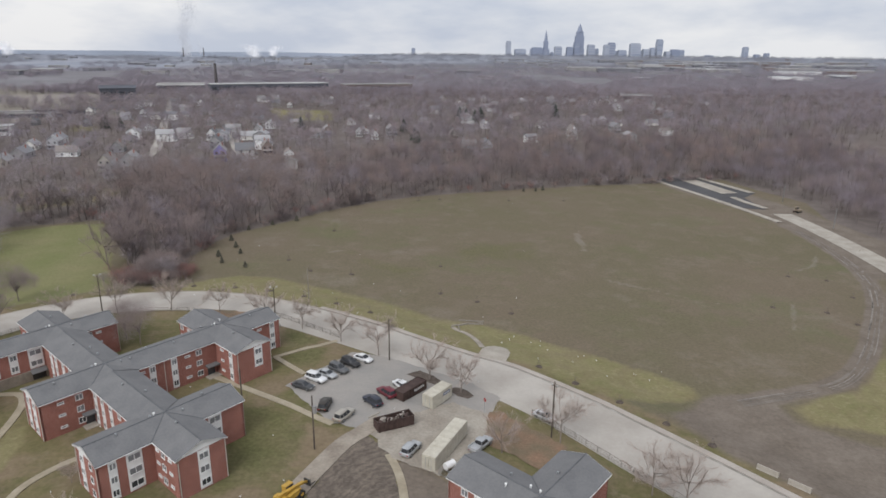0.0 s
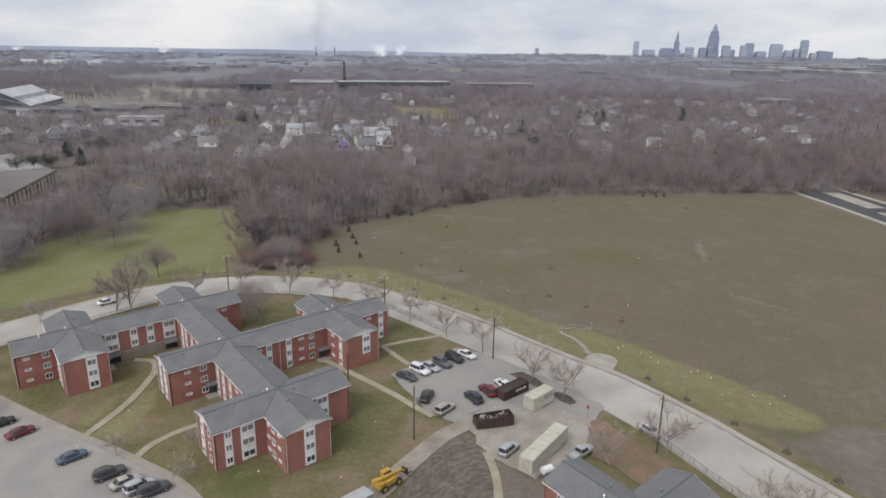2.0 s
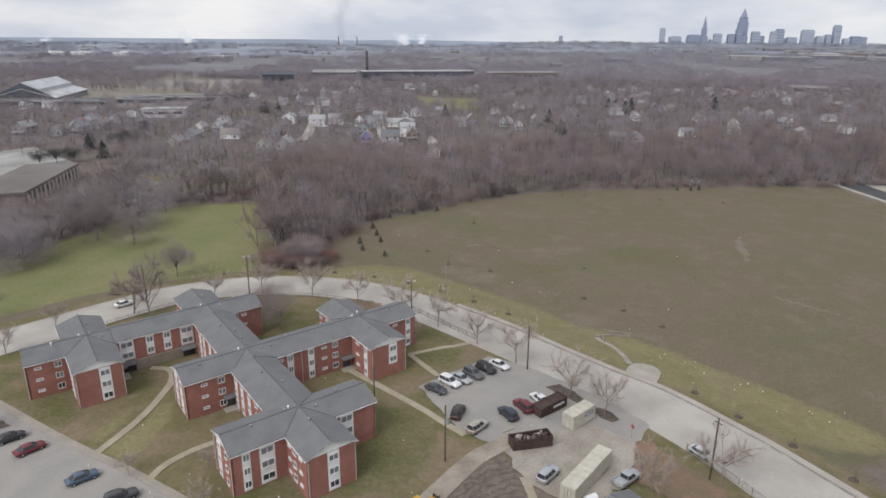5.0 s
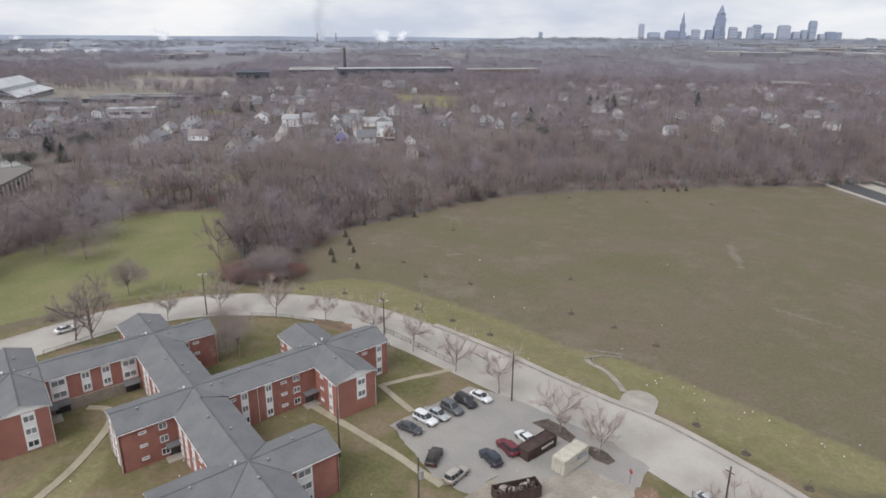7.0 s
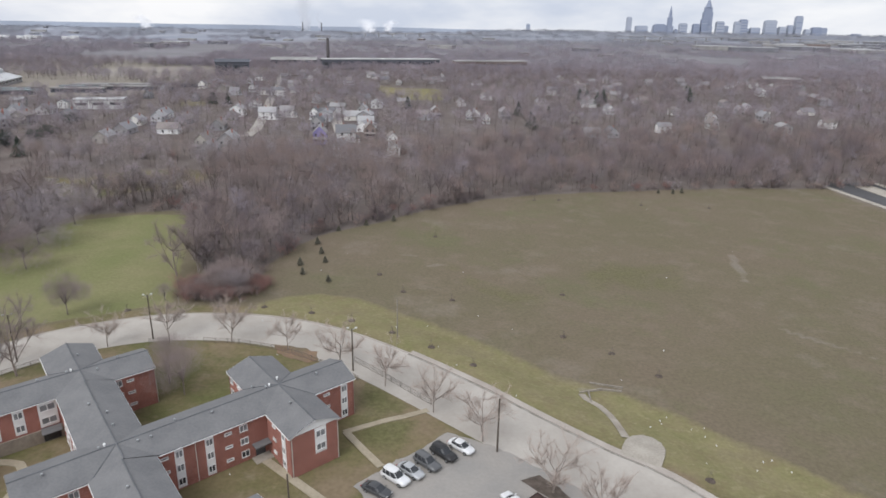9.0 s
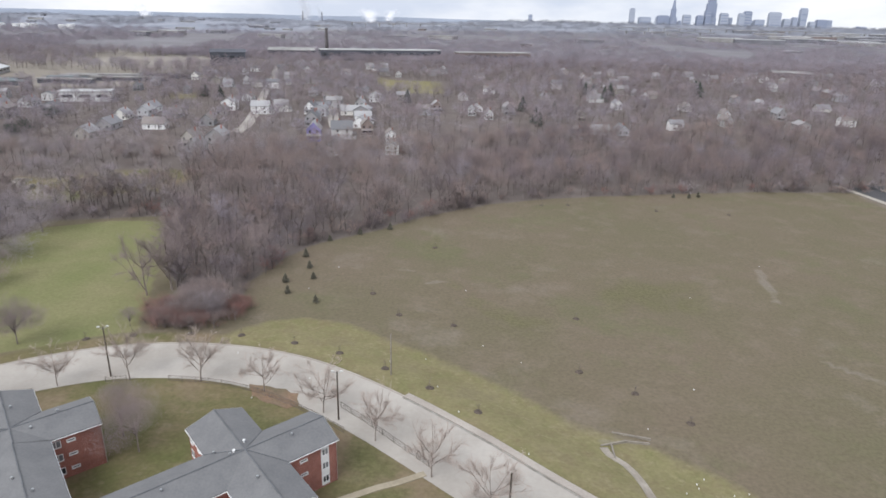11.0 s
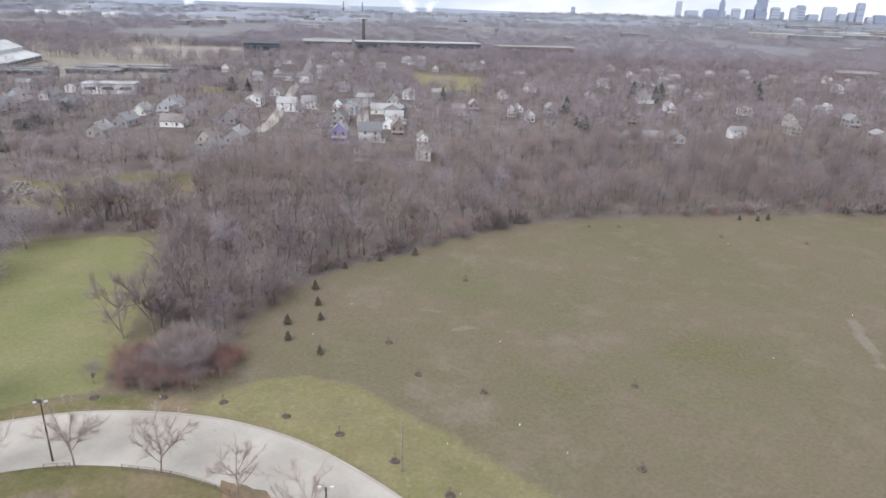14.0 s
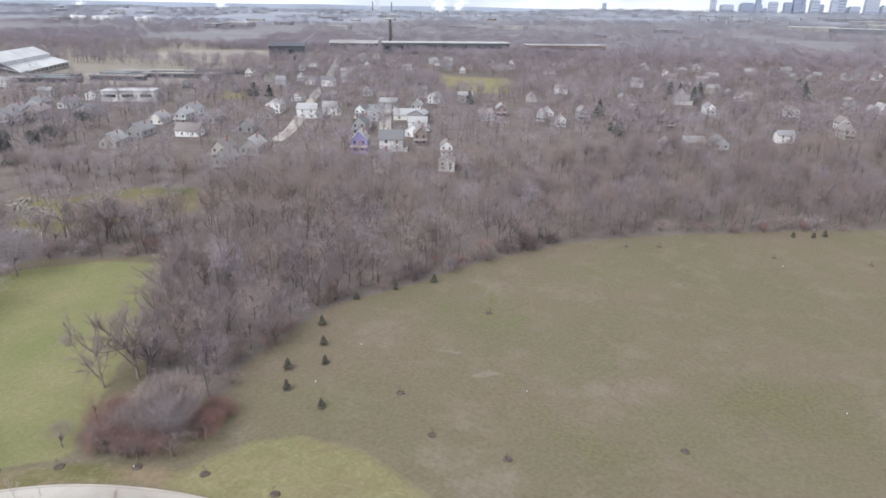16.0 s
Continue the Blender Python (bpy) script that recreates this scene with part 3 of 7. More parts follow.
def ribbon(line, lo, hi, lift, steps=4, skirt=0.0):
    """A strip along a line, between two offsets to its left, laid on the ground."""
    line = np.asarray(line, float)
    nrm = np.gradient(line, axis=0)
    nrm = np.stack([-nrm[:, 1], nrm[:, 0]], 1) / np.linalg.norm(nrm, axis=1)[:, None]
    sh = Shell()
    off = np.linspace(lo, hi, steps + 1)
    pts = line[:, None] + nrm[:, None] * off[None, :, None]
    z = heights(pts[..., 0], pts[..., 1]) + lift
    if skirt:
        pts = np.concatenate([pts[:, :1], pts, pts[:, -1:]], 1)
        z = np.concatenate([z[:, :1] - skirt, z, z[:, -1:] - skirt], 1)
    n, k = z.shape
    sh.v = [(*p, q) for p, q in zip(pts.reshape(-1, 2).tolist(), z.ravel().tolist())]
    sh.f = [(i * k + j, (i + 1) * k + j, (i + 1) * k + j + 1, i * k + j + 1) for i in range(n - 1) for j in range(k - 1)]
    sh.f = [tuple(reversed(q)) for q in sh.f]
    sh.m = [0] * len(sh.f)
    return sh


def patch(poly, lift, step=2.0):
    """A flat area with a given outline, laid on the ground."""
    bm = bmesh.new()
    bm.faces.new([bm.verts.new((x, y, 0)) for x, y in poly])
    lo, hi = np.min(poly, 0), np.max(poly, 0)
    for axis in (0, 1):
        for c in np.arange(lo[axis] + step, hi[axis], step):
            co, no = [0, 0, 0], [0, 0, 0]
            co[axis], no[axis] = c, 1
            bmesh.ops.bisect_plane(bm, geom=bm.verts[:] + bm.edges[:] + bm.faces[:], plane_co=co, plane_no=no)
    bmesh.ops.recalc_face_normals(bm, faces=bm.faces)
    sh = Shell()
    sh.v = [(v.co.x, v.co.y, height(v.co.x, v.co.y) + lift) for v in bm.verts]
    bm.verts.index_update()
    up = bm.faces and next(iter(bm.faces)).normal.z > 0
    sh.f = [tuple(v.index for v in (f.verts if up else reversed(f.verts[:]))) for f in bm.faces]
    sh.m = [0] * len(sh.f)
    bm.free()
    return sh


def ragged(poly, seed, amount=0.35, step=1.2):
    """An outline worn and broken along its edges."""
    out = []
    for a, b in zip(poly, poly[1:] + poly[:1]):
        n = max(1, int(math.dist(a, b) / step))
        for k in range(n):
            x, y = a[0] + (b[0] - a[0]) * k / n, a[1] + (b[1] - a[1]) * k / n
            out.append((x + amount * noise.noise((x * 0.5, y * 0.5, seed)) * 2, y + amount * noise.noise((x * 0.5, y * 0.5, seed + 9)) * 2))
    return out


# the road with its kerbs and walks
EAST = int(((ROAD - (14, 128)) ** 2).sum(1).argmin())
solid("road", ribbon(ROAD[:41], -5.6, 5.8, 0.06, 6), ROADMAT, "pale worn concrete road curving round the estate", "road", kind="structure")
solid("road_bend", ribbon(ROAD[40:EAST + 1], -7.5, 5.8, 0.06, 8), ROADMAT, "pale worn concrete road with its dusty margin", "road", kind="structure")
solid("road_east", ribbon(ROAD[EAST:], -8.6, 5.8, 0.06, 8), ROADMAT, "pale worn concrete road, wider by the yard", "road", kind="structure")
WEST = int(((ROAD - (-20, 153)) ** 2).sum(1).argmin())
solid("kerb_field_side", ribbon(ROAD[WEST:], 5.8, 7.2, 0.20, 2, 0.25), KERB, "pale concrete kerb and walk along the field", "kerb", kind="structure")
solid("kerb_field_west", ribbon(ROAD[:WEST + 1], 5.8, 6.2, 0.12, 2, 0.2), KERB, "low worn concrete kerb at the grass edge", "kerb", kind="structure")
# thin dark ribbon paints the shadow at the kerb's foot
solid("gutter", ribbon(ROAD[WEST:], 5.35, 5.78, 0.075, 1), GUTTERSHADE, "gutter strip along the kerb, darkened as its shadow", "gutter", kind="structure")
PARKING = [(-18.5, 116.5), (-6.0, 131.5), (3.0, 127.8), (9.5, 123.5), (18.5, 117.5), (23.5, 111.5), (19.5, 104), (18, 96), (9.8, 88.5), (3, 92), (-1.4, 99.5), (-4, 101), (-8.5, 102.5)]
solid("parking_lot", patch(ragged(PARKING, 1), 0.09), ASPHALT, "grey patched asphalt parking lot", "parking lot", kind="structure")
solid("west_parking_lot", patch(ragged(LOT_WEST, 3, 0.1), 0.08), ASPHALT, "grey asphalt parking lot with sparse parked cars", "parking lot", kind="structure")
TRACK = [(-11, 82), (-8.6, 88.4), (-5, 94.6), (-2.6, 98.0), (-1.1, 97.6), (0.9, 93.4), (2.0, 89.6), (2.6, 86), (3.0, 82), (3.2, 74), (-13, 72)]
solid("mud_patch", patch(ragged(TRACK, 2, 0.6), 0.07, 1.0), MUD, "churned bare mud with tyre tracks", "mud", kind="structure")


def walk_strip(name, pts, width, label, mat=PATHMAT, lift=0.12):
    solid(name, ribbon(catmull(pts, 1.5), -width / 2, width / 2, lift, 2, 0.12), mat, label, "footpath", kind="structure")


walk_strip("footpath_1", [(-72.5, 116.4), (-68.6, 116.4), (-66.2, 113.4), (-65.0, 108.4), (-64.4, 100.3), (-65.0, 93.1), (-66, 89.3)], 1.35, "pale curving concrete footpath across a lawn")
walk_strip("footpath_2", [(-46.0, 96.3), (-49.1, 93.7), (-52.0, 90.2), (-53.6, 86.8), (-54.2, 84)], 1.3, "pale concrete footpath to the west lot")
walk_strip("footpath_3", [(-33, 121), (-27, 116.6), (-17.5, 109.5), (-8.3, 102.4)], 1.35, "straight concrete footpath along a lawn")
walk_strip("footpath_4", [(-22.8, 129.2), (-16.4, 133.4), (-10.0, 137.6)], 1.15, "thin concrete footpath to the street")
walk_strip("footpath_5", [(1.5, 92.6), (2.7, 88.9), (3.4, 85.3), (3.7, 81.8), (3.8, 76)], 1.35, "short curved concrete footpath by the mud")
walk_strip("footpath_7", [(-22.6, 129.4), (-19.2, 125.4), (-15.4, 121.2)], 1.2, "thin concrete footpath to the parking lot", PATHMAT, 0.14)
walk_strip("service_drive", [(0.5, 103.5), (-3.5, 99.0), (-6.2, 96), (-10.2, 88.6), (-12.4, 84), (-16, 76)], 3.4, "muddy concrete service drive", MUDDY, 0.16)
solid("yard", patch(ragged([(-1.5, 103.2), (6, 105.5), (14, 110), (20, 106), (18, 95), (9.5, 86.8), (2.1, 91.4), (0.2, 95.2), (-1.2, 98.2)], 4, 0.5), 0.125), YARDMAT, "brownish stained concrete yard", "yard", kind="structure")
walk_strip("lot_pavement", [(-103, 105.5), (-84.5, 96.9), (-75.5, 92.8), (-67, 89.2), (-59.6, 86.4), (-51.6, 82.8), (-45, 79.6), (-40.2, 76.0), (-33, 69.5)], 1.5, "worn pavement edging the west lot", LOTWALK, 0.12)


# ---- apartment blocks ----
U = Vector((math.cos(radians(46.1)), math.sin(radians(46.1)), 0))
V = Vector((math.cos(radians(132.5)), math.sin(radians(132.5)), 0))
EAVES, RIDGE, HALF, OVER, STOREY = 6.9, 8.2, 3.95, 0.32, 2.22


def plan(o, a, b, z):
    return o + a * U + b * V + Vector((0, 0, z))


def arm_axes(d):
    return {"E": (U, V), "W": (-U, -V), "N": (V, -U), "S": (-V, U)}[d]


def wing(block, o, d, length, gable=True):
    """Walls and roof of one wing, from the crossing to its end, with its fascia and downpipes."""
    ax, ay = arm_axes(d)
    up = Vector((0, 0, 1))
    t = 0.3
    wall = Shell()
    for sgn in (1, -1):
        p0, p1 = o + ay * HALF * sgn + ax * HALF, o + ay * HALF * sgn + ax * length
        q0, q1 = p0 - ay * t * sgn, p1 - ay * t * sgn
        ring = [p0, p1, q1, q0] if sgn < 0 else [p1, p0, q0, q1]
        wall.add(ring + [p + up * EAVES for p in ring], [(3, 2, 1, 0), (4, 5, 6, 7), (0, 1, 5, 4), (1, 2, 6, 5), (2, 3, 7, 6), (3, 0, 4, 7)])
    if gable:
        a, b = o + ay * -HALF + ax * length, o + ay * HALF + ax * length
        ring = [a, b, b - ax * t, a - ax * t]
        wall.add(ring + [p + up * EAVES for p in ring], [(3, 2, 1, 0), (4, 5, 6, 7), (0, 1, 5, 4), (1, 2, 6, 5), (2, 3, 7, 6), (3, 0, 4, 7)])
    part("wall", wall, BRICK, block, "red brick wall")
    roof = Shell()
    end = length + (0.2 if gable else 0)
    e = HALF + OVER
    ze, th = EAVES - OVER * (RIDGE - EAVES) / HALF + 0.15, 0.18
    zr = RIDGE + 0.15
    for sgn in (1, -1):
        # the slope starts in the valley over the crossing
        low0, low1 = o + ax * e + ay * e * sgn + up * ze, o + ax * end + ay * e * sgn + up * ze
        top0, top1 = o + up * zr, o + ax * end + up * zr
        ring = [low0, low1, top1, top0] if sgn < 0 else [low1, low0, top0, top1]
        roof.add(ring + [p - up * th for p in ring], [(0, 1, 2, 3), (7, 6, 5, 4), (0, 4, 5, 1), (1, 5, 6, 2), (2, 6, 7, 3), (3, 7, 4, 0)])
    rf = part("roof", roof, ROOF, block, "grey shingle gable roof")
    cap = Shell()
    cap.tube(o + up * (zr + 0.0), o + ax * end + up * (zr + 0.0), 0.11, 0.11, 6)
    part("ridge_cap", cap, RIDGECAP, rf)
    if gable and length < 15:
        for sgn in (1,):
            v0, v1 = o + up * (zr + 0.02), o + ax * e + ay * e * sgn + up * (ze + 0.02)
            part("valley_strip", Shell().tube(v0, v1, 0.09, 0.09, 4), RIDGECAP, rf)
    trim = Shell()
    for sgn in (1, -1):
        m0 = o + ax * e + ay * (e + 0.02) * sgn + up * (ze - 0.2)
        m1 = o + ax * end + ay * (e + 0.02) * sgn + up * (ze - 0.2)
        trim.tube(m0, m1, 0.065, 0.065, 5)
    part("gutter", trim, WHITE, block, "white gutter")
    if gable:
        ped = Shell()
        x = length + 0.14
        a, b, c = (o + ay * -HALF + ax * x + up * EAVES, o + ay * HALF + ax * x + up * EAVES, o + ax * x + up * (RIDGE + 0.02))
        ring = [a, b, c]
        ped.add(ring + [p - ax * 0.25 for p in ring], [(0, 1, 2), (5, 4, 3), (0, 3, 4, 1), (1, 4, 5, 2), (2, 5, 3, 0)])
        part("pediment", ped, WHITE, block, "white sided gable")
        barge = Shell()
        for sgn in (1, -1):
            p, q = o + ax * (end + 0.03) + ay * e * sgn + up * (ze - 0.02), o + ax * (end + 0.03) + up * (zr - 0.02)
            barge.add([p, q, q - up * 0.26, p - up * 0.26], [(0, 1, 2, 3), (3, 2, 1, 0)])
            barge.add([p + ax * 0.04, q + ax * 0.04, q + ax * 0.04 - up * 0.26, p + ax * 0.04 - up * 0.26], [(0, 1, 2, 3), (3, 2, 1, 0)])
        part("bargeboard", barge, WHITE, block)
        for sgn in (1, -1):
            c = o + ax * (length + 0.06) + ay * (HALF - 0.12) * sgn
            part("downpipe", Shell().tube(c + up * 0.1, c + up * (EAVES - 0.2), 0.065, 0.065, 6), PIPE, block)


def window(block, c, along, out, width, high, panes=2, glass=None):
    """A framed window: white frame with recessed panes."""
    up = Vector((0, 0, 1))
    fr = Shell()
    w, h, b, d = width / 2, high / 2, (0.09 if high > 0.8 else 0.14), 0.07

    def bar(x0, x1, z0, z1, depth=d):
        q = [c + along * x + up * z for x, z in ((x0, z0), (x1, z0), (x1, z1), (x0, z1))]
        fr.add([p + out * depth for p in q] + [p - out * 0.02 for p in q], [(0, 1, 2, 3), (0, 4, 5, 1), (1, 5, 6, 2), (2, 6, 7, 3), (3, 7, 4, 0)])

    bar(-w, w, h - b, h), bar(-w, w, -h, -h + b * 1.3, d + 0.05), bar(-w, -w + b, -h, h), bar(w - b, w, -h, h)
    for i in range(1, panes):
        x = -w + width * i / panes
        bar(x - 0.04, x + 0.04, -h, h, d * 0.8)
    win = part("window", fr, WHITE, block, "white-framed window")
    for i in range(panes):
        x0, x1 = -w + width * i / panes + 0.06, -w + width * (i + 1) / panes - 0.06
        g = [c + along * x + up * z + out * 0.02 for x, z in ((x0, -h + 0.08), (x1, -h + 0.08), (x1, h - 0.08), (x0, h - 0.08))]
        part("pane", Shell().add(g, [(0, 1, 2, 3)]), glass or GLASS, win)


def stack(block, base, along, out, width, low=0):
    """A white panelled bay of windows, one above the other."""
    up = Vector((0, 0, 1))
    pan = Shell()
    w, d = width / 2, 0.05
    z0, z1 = 0.25 + STOREY * low, EAVES - 0.15
    q = [base + along * x + up * z for x, z in ((-w, z0), (w, z0), (w, z1), (-w, z1))]
    pan.add([p + out * d for p in q] + [p - out * 0.02 for p in q], [(0, 1, 2, 3), (0, 4, 5, 1), (1, 5, 6, 2), (2, 6, 7, 3), (3, 7, 4, 0)])
    part("window_bay", pan, WHITE, block, "white panelled window bay")
    for k in range(low, 3):
        window(block, base + up * (1.25 + STOREY * k) + out * d, along, out, width * 0.82, 1.15, 2, BLIND if k else GLASS)


def facade(block, o, d, side, items):
    """Windows along one long side of a wing; items: distance from the crossing, kind."""
    ax, ay = arm_axes(d)
    out = ay * side
    along = ax * (-side)
    for x, kind in items:
        base = o + ax * x + ay * (HALF + 0.01) * side
        if kind == "S":
            stack(block, base, along, out, 1.25)
        elif kind == "W":
            stack(block, base, along, out, 2.4)
        elif kind == "T":
            stack(block, base, along, out, 1.5, 1)
        elif kind == "B":
            stack(block, base, along, out, 2.6, 1)
            up = Vector((0, 0, 1))
            part("garage_opening", Shell().add([base + along * a + out * 0.34 + up * z for a, z in ((-1.2, 0.1), (1.2, 0.1), (1.2, 1.4), (-1.2, 1.4))], [(0, 1, 2, 3)]), BLACK, block, "dark low opening")
            q = [base + along * a + out * b + up * z for a, b, z in ((-1.4, 0.0, 2.3), (1.4, 0.0, 2.3), (1.4, 1.0, 1.7), (-1.4, 1.0, 1.7))]
            part("canopy", Shell().add(q + [p - up * 0.12 for p in q], [(0, 1, 2, 3), (7, 6, 5, 4), (0, 4, 5, 1), (1, 5, 6, 2), (2, 6, 7, 3), (3, 7, 4, 0)]), ROOF, block, "sloping grey canopy")
        elif kind == "P":
            part("downpipe", Shell().tube(base + out * 0.08 + Vector((0, 0, 0.1)), base + out * 0.08 + Vector((0, 0, EAVES - 0.2)), 0.065, 0.065, 6), PIPE, block)
        else:
            for k in range(3):
                if kind == "h":
                    window(block, base + Vector((0, 0, 1.35 + STOREY * k)), along, out, 1.15, 0.5, 1)
                else:
                    window(block, base + Vector((0, 0, 1.3 + STOREY * k)), along, out, 1.25, 1.15, 2, BLIND if k else GLASS)


def gable_end(block, o, d, length, items):
    ax, ay = arm_axes(d)
    for x, kind in items:
        base = o + ax * (length + 0.01) + ay * x
        if kind == "S":
            stack(block, base, ay, ax, 1.5)
        elif kind in "WX":
            stack(block, base, ay, ax, 1.9, 0 if kind == "W" else 1)
        else:
            for k in range(3):
                window(block, base + Vector((0, 0, 1.35 + STOREY * k)), ay, ax, 1.1, 0.5 if kind == "h" else 1.15, 1)


def entrance(block, o, d, side, x):
    """A doorway with its hood in the angle of two wings."""
    ax, ay = arm_axes(d)
    out, up = ay * side, Vector((0, 0, 1))
    c = o + ax * x + ay * HALF * side
    hood = Shell()
    q = [c + ax * a + out * b for a, b in ((-1.3, 0.0), (1.3, 0.0), (1.3, 1.5), (-1.3, 1.5))]
    hood.add([p + up * 2.5 for p in q] + [p + up * 2.3 for p in q], [(0, 1, 2, 3), (7, 6, 5, 4), (0, 4, 5, 1), (1, 5, 6, 2), (2, 6, 7, 3), (3, 7, 4, 0)])
    part("door_hood", hood, ROOF, block, "flat grey entrance hood")
    door = Shell()
    q = [c + ax * a + out * 0.03 + up * z for a, z in ((-0.8, 0.1), (0.8, 0.1), (0.8, 2.15), (-0.8, 2.15))]
    door.add(q + [p - out * 0.06 for p in q], [(0, 1, 2, 3), (7, 6, 5, 4), (0, 4, 5, 1), (1, 5, 6, 2), (2, 6, 7, 3), (3, 7, 4, 0)])
    part("door", door, GLASS, block, "dark glazed entrance door")
    step = Shell()
    q = [c + ax * a + out * b for a, b in ((-1.5, 0.05), (1.5, 0.05), (1.5, 1.9), (-1.5, 1.9))]
    step.add([p + up * 0.16 for p in q] + [p - up * 0.3 for p in q], [(0, 1, 2, 3), (0, 4, 5, 1), (1, 5, 6, 2), (2, 6, 7, 3), (3, 7, 4, 0)])
    part("doorstep", step, CONCRETE, block)


def roof_vents(block, o, spots):
    """Small pale vents and pipes on the slopes. spots: along u, along v, height over the slope."""
    for a, b, h in spots:
        lean = min(abs(a), abs(b))
        z = RIDGE + 0.15 - lean * (RIDGE - EAVES) / HALF
        c = o + a * U + b * V + Vector((0, 0, z - 0.05))
        sh = Shell().tube(c, c + Vector((0, 0, h)), 0.11, 0.11, 8)
        sh.tube(c + Vector((0, 0, h)), c + Vector((0, 0, h + 0.14)), 0.2, 0.16, 8)
        part("roof_vent", sh, WHITE if h >= 0.4 else STEEL, block, "pale metal roof vent")


def apartment_block(o, wings, label):
    """A cross of brick wings. wings: letter -> (length, has a gable)."""
    x, y = o
    base = Vector((x, y, height(x, y)))
    b = thing("apartment_building", label, "apartment building", "brick estate blocks", at=Matrix.Translation(base))
    zero = Vector((0, 0, 0))
    for d, (length, gable) in wings.items():
        wing(b, zero, d, length, gable)
    return b, zero


A_C, B_C, C_C, D_C, E_C, F_C = (-33.7, 93.7), (-49.8, 111.65), (-82.4, 112.7), (-33.1, 129.05), (-66.5, 130.0), (21.85, 71.3)
L = 12.0
AB, BE, EC, BD = 24.1, 24.8, 23.5, 24.1
blk, o = apartment_block(A_C, {"W": (12.4, True), "S": (11.45, True), "E": (11.75, True), "N": (AB - HALF, False)}, "three-storey red brick apartment block with grey shingle roof and white gables")
facade(blk, o, "W", 1, [(10.2, "S"), (7.0, "W")])
gable_end(blk, o, "W", 12.4, [(-1.5, "S"), (1.8, "w")])
facade(blk, o, "S", -1, [(9.2, "h"), (7, "w"), (5.2, "h")])
gable_end(blk, o, "S", 11.45, [(0.2, "W")])
facade(blk, o, "S", 1, [(8.3, "h")])
facade(blk, o, "E", -1, [(6.4, "W")])
facade(blk, o, "N", 1, [(18.5, "S"), (15.5, "S"), (12, "S"), (8.5, "w")])
facade(blk, o, "N", -1, [(8, "w"), (12, "w"), (16, "S")])
roof_vents(blk, o, [(-1.5, 0.6, 0.4), (-2.3, 0.3, 0.25), (2.4, -1.2, 0.3), (-0.3, -4.5, 0.35), (1.0, 9.0, 0.25), (-0.8, 14, 0.3), (7, 0.9, 0.25), (-8, -0.6, 0.3)])
entrance(blk, o, "N", 1, 6.2)

blk, o = apartment_block(B_C, {"W": (12.6, True), "S": (HALF + 0.1, False), "E": (BD - HALF, False), "N": (BE - HALF, False)}, "red brick crossing block with long wings and grey roof")
facade(blk, o, "W", 1, [(9.3, "h"), (6.3, "w")])
gable_end(blk, o, "W", 12.6, [(-1.6, "S"), (1.4, "S")])
facade(blk, o, "E", -1, [(4.9, "h"), (6.9, "S"), (9.2, "P"), (11.2, "S"), (14.0, "h"), (16.4, "w")])
facade(blk, o, "N", -1, [(8, "w"), (12, "h"), (16, "S")])
facade(blk, o, "N", 1, [(17, "S"), (14.5, "S"), (10.5, "S"), (7, "S")])
entrance(blk, o, "E", -1, 18.8)
entrance(blk, o, "W", 1, 5.0)
roof_vents(blk, o, [(-1.4, 0.5, 0.4), (-2.2, 0.2, 0.3), (2.5, -1.0, 0.3), (4.2, -1.1, 0.25), (8, 0.6, 0.3), (13, -0.8, 0.25), (-9, -0.8, 0.3), (0.8, 9, 0.3), (-0.9, 13, 0.3), (0.7, 5, 0.3)])

blk, o = apartment_block(D_C, {"S": (12.2, True), "E": (11.8, True), "N": (11.3, True), "W": (HALF + 0.1, False)}, "red brick apartment block beside the street with a grey cross-gabled roof")
gable_end(blk, o, "S", 12.2, [(0.9, "X")])
facade(blk, o, "S", -1, [(9.8, "S"), (6.6, "h")])
facade(blk, o, "E", -1, [(6.6, "h"), (9.9, "S")])
gable_end(blk, o, "E", 11.8, [(-1, "w"), (2, "h")])
facade(blk, o, "N", 1, [(7, "h"), (10, "w")])
roof_vents(blk, o, [(-1.3, 0.5, 0.4), (-2.0, 0.2, 0.3), (0.6, 1.7, 0.4), (6.5, -0.8, 0.3), (-0.8, -6, 0.3), (-3.2, 3.0, 0.3)])

blk, o = apartment_block(E_C, {"N": (11.6, True), "E": (10.5, True), "S": (HALF + 0.1, False), "W": (EC - HALF, False)}, "red brick rear apartment block under a grey shingle roof")
facade(blk, o, "E", -1, [(4.7, "w"), (6.6, "h")])
gable_end(blk, o, "E", 10.5, [(-1, "w")])
facade(blk, o, "W", 1, [(5.7, "B"), (9.6, "T"), (12.9, "T"), (17.2, "B")])
ax, ay = arm_axes("W")
q = [o + ax * a + ay * b for a, b in ((4.0, HALF - 0.02), (18.7, HALF - 0.02), (18.7, HALF + 0.3), (4.0, HALF + 0.3))]
part("base_wall", Shell().add(q + [p + Vector((0, 0, 2.15)) for p in q], [(4, 5, 6, 7), (0, 1, 5, 4), (1, 2, 6, 5), (2, 3, 7, 6), (3, 0, 4, 7)]), MUDDY, blk, "rendered grey-brown ground-floor wall")
roof_vents(blk, o, [(-1.2, 0.5, 0.4), (-1.9, 0.2, 0.3), (2.4, -1.2, 0.3), (6, 0.8, 0.3), (-6, 0.6, 0.3), (0.8, 6, 0.3)])

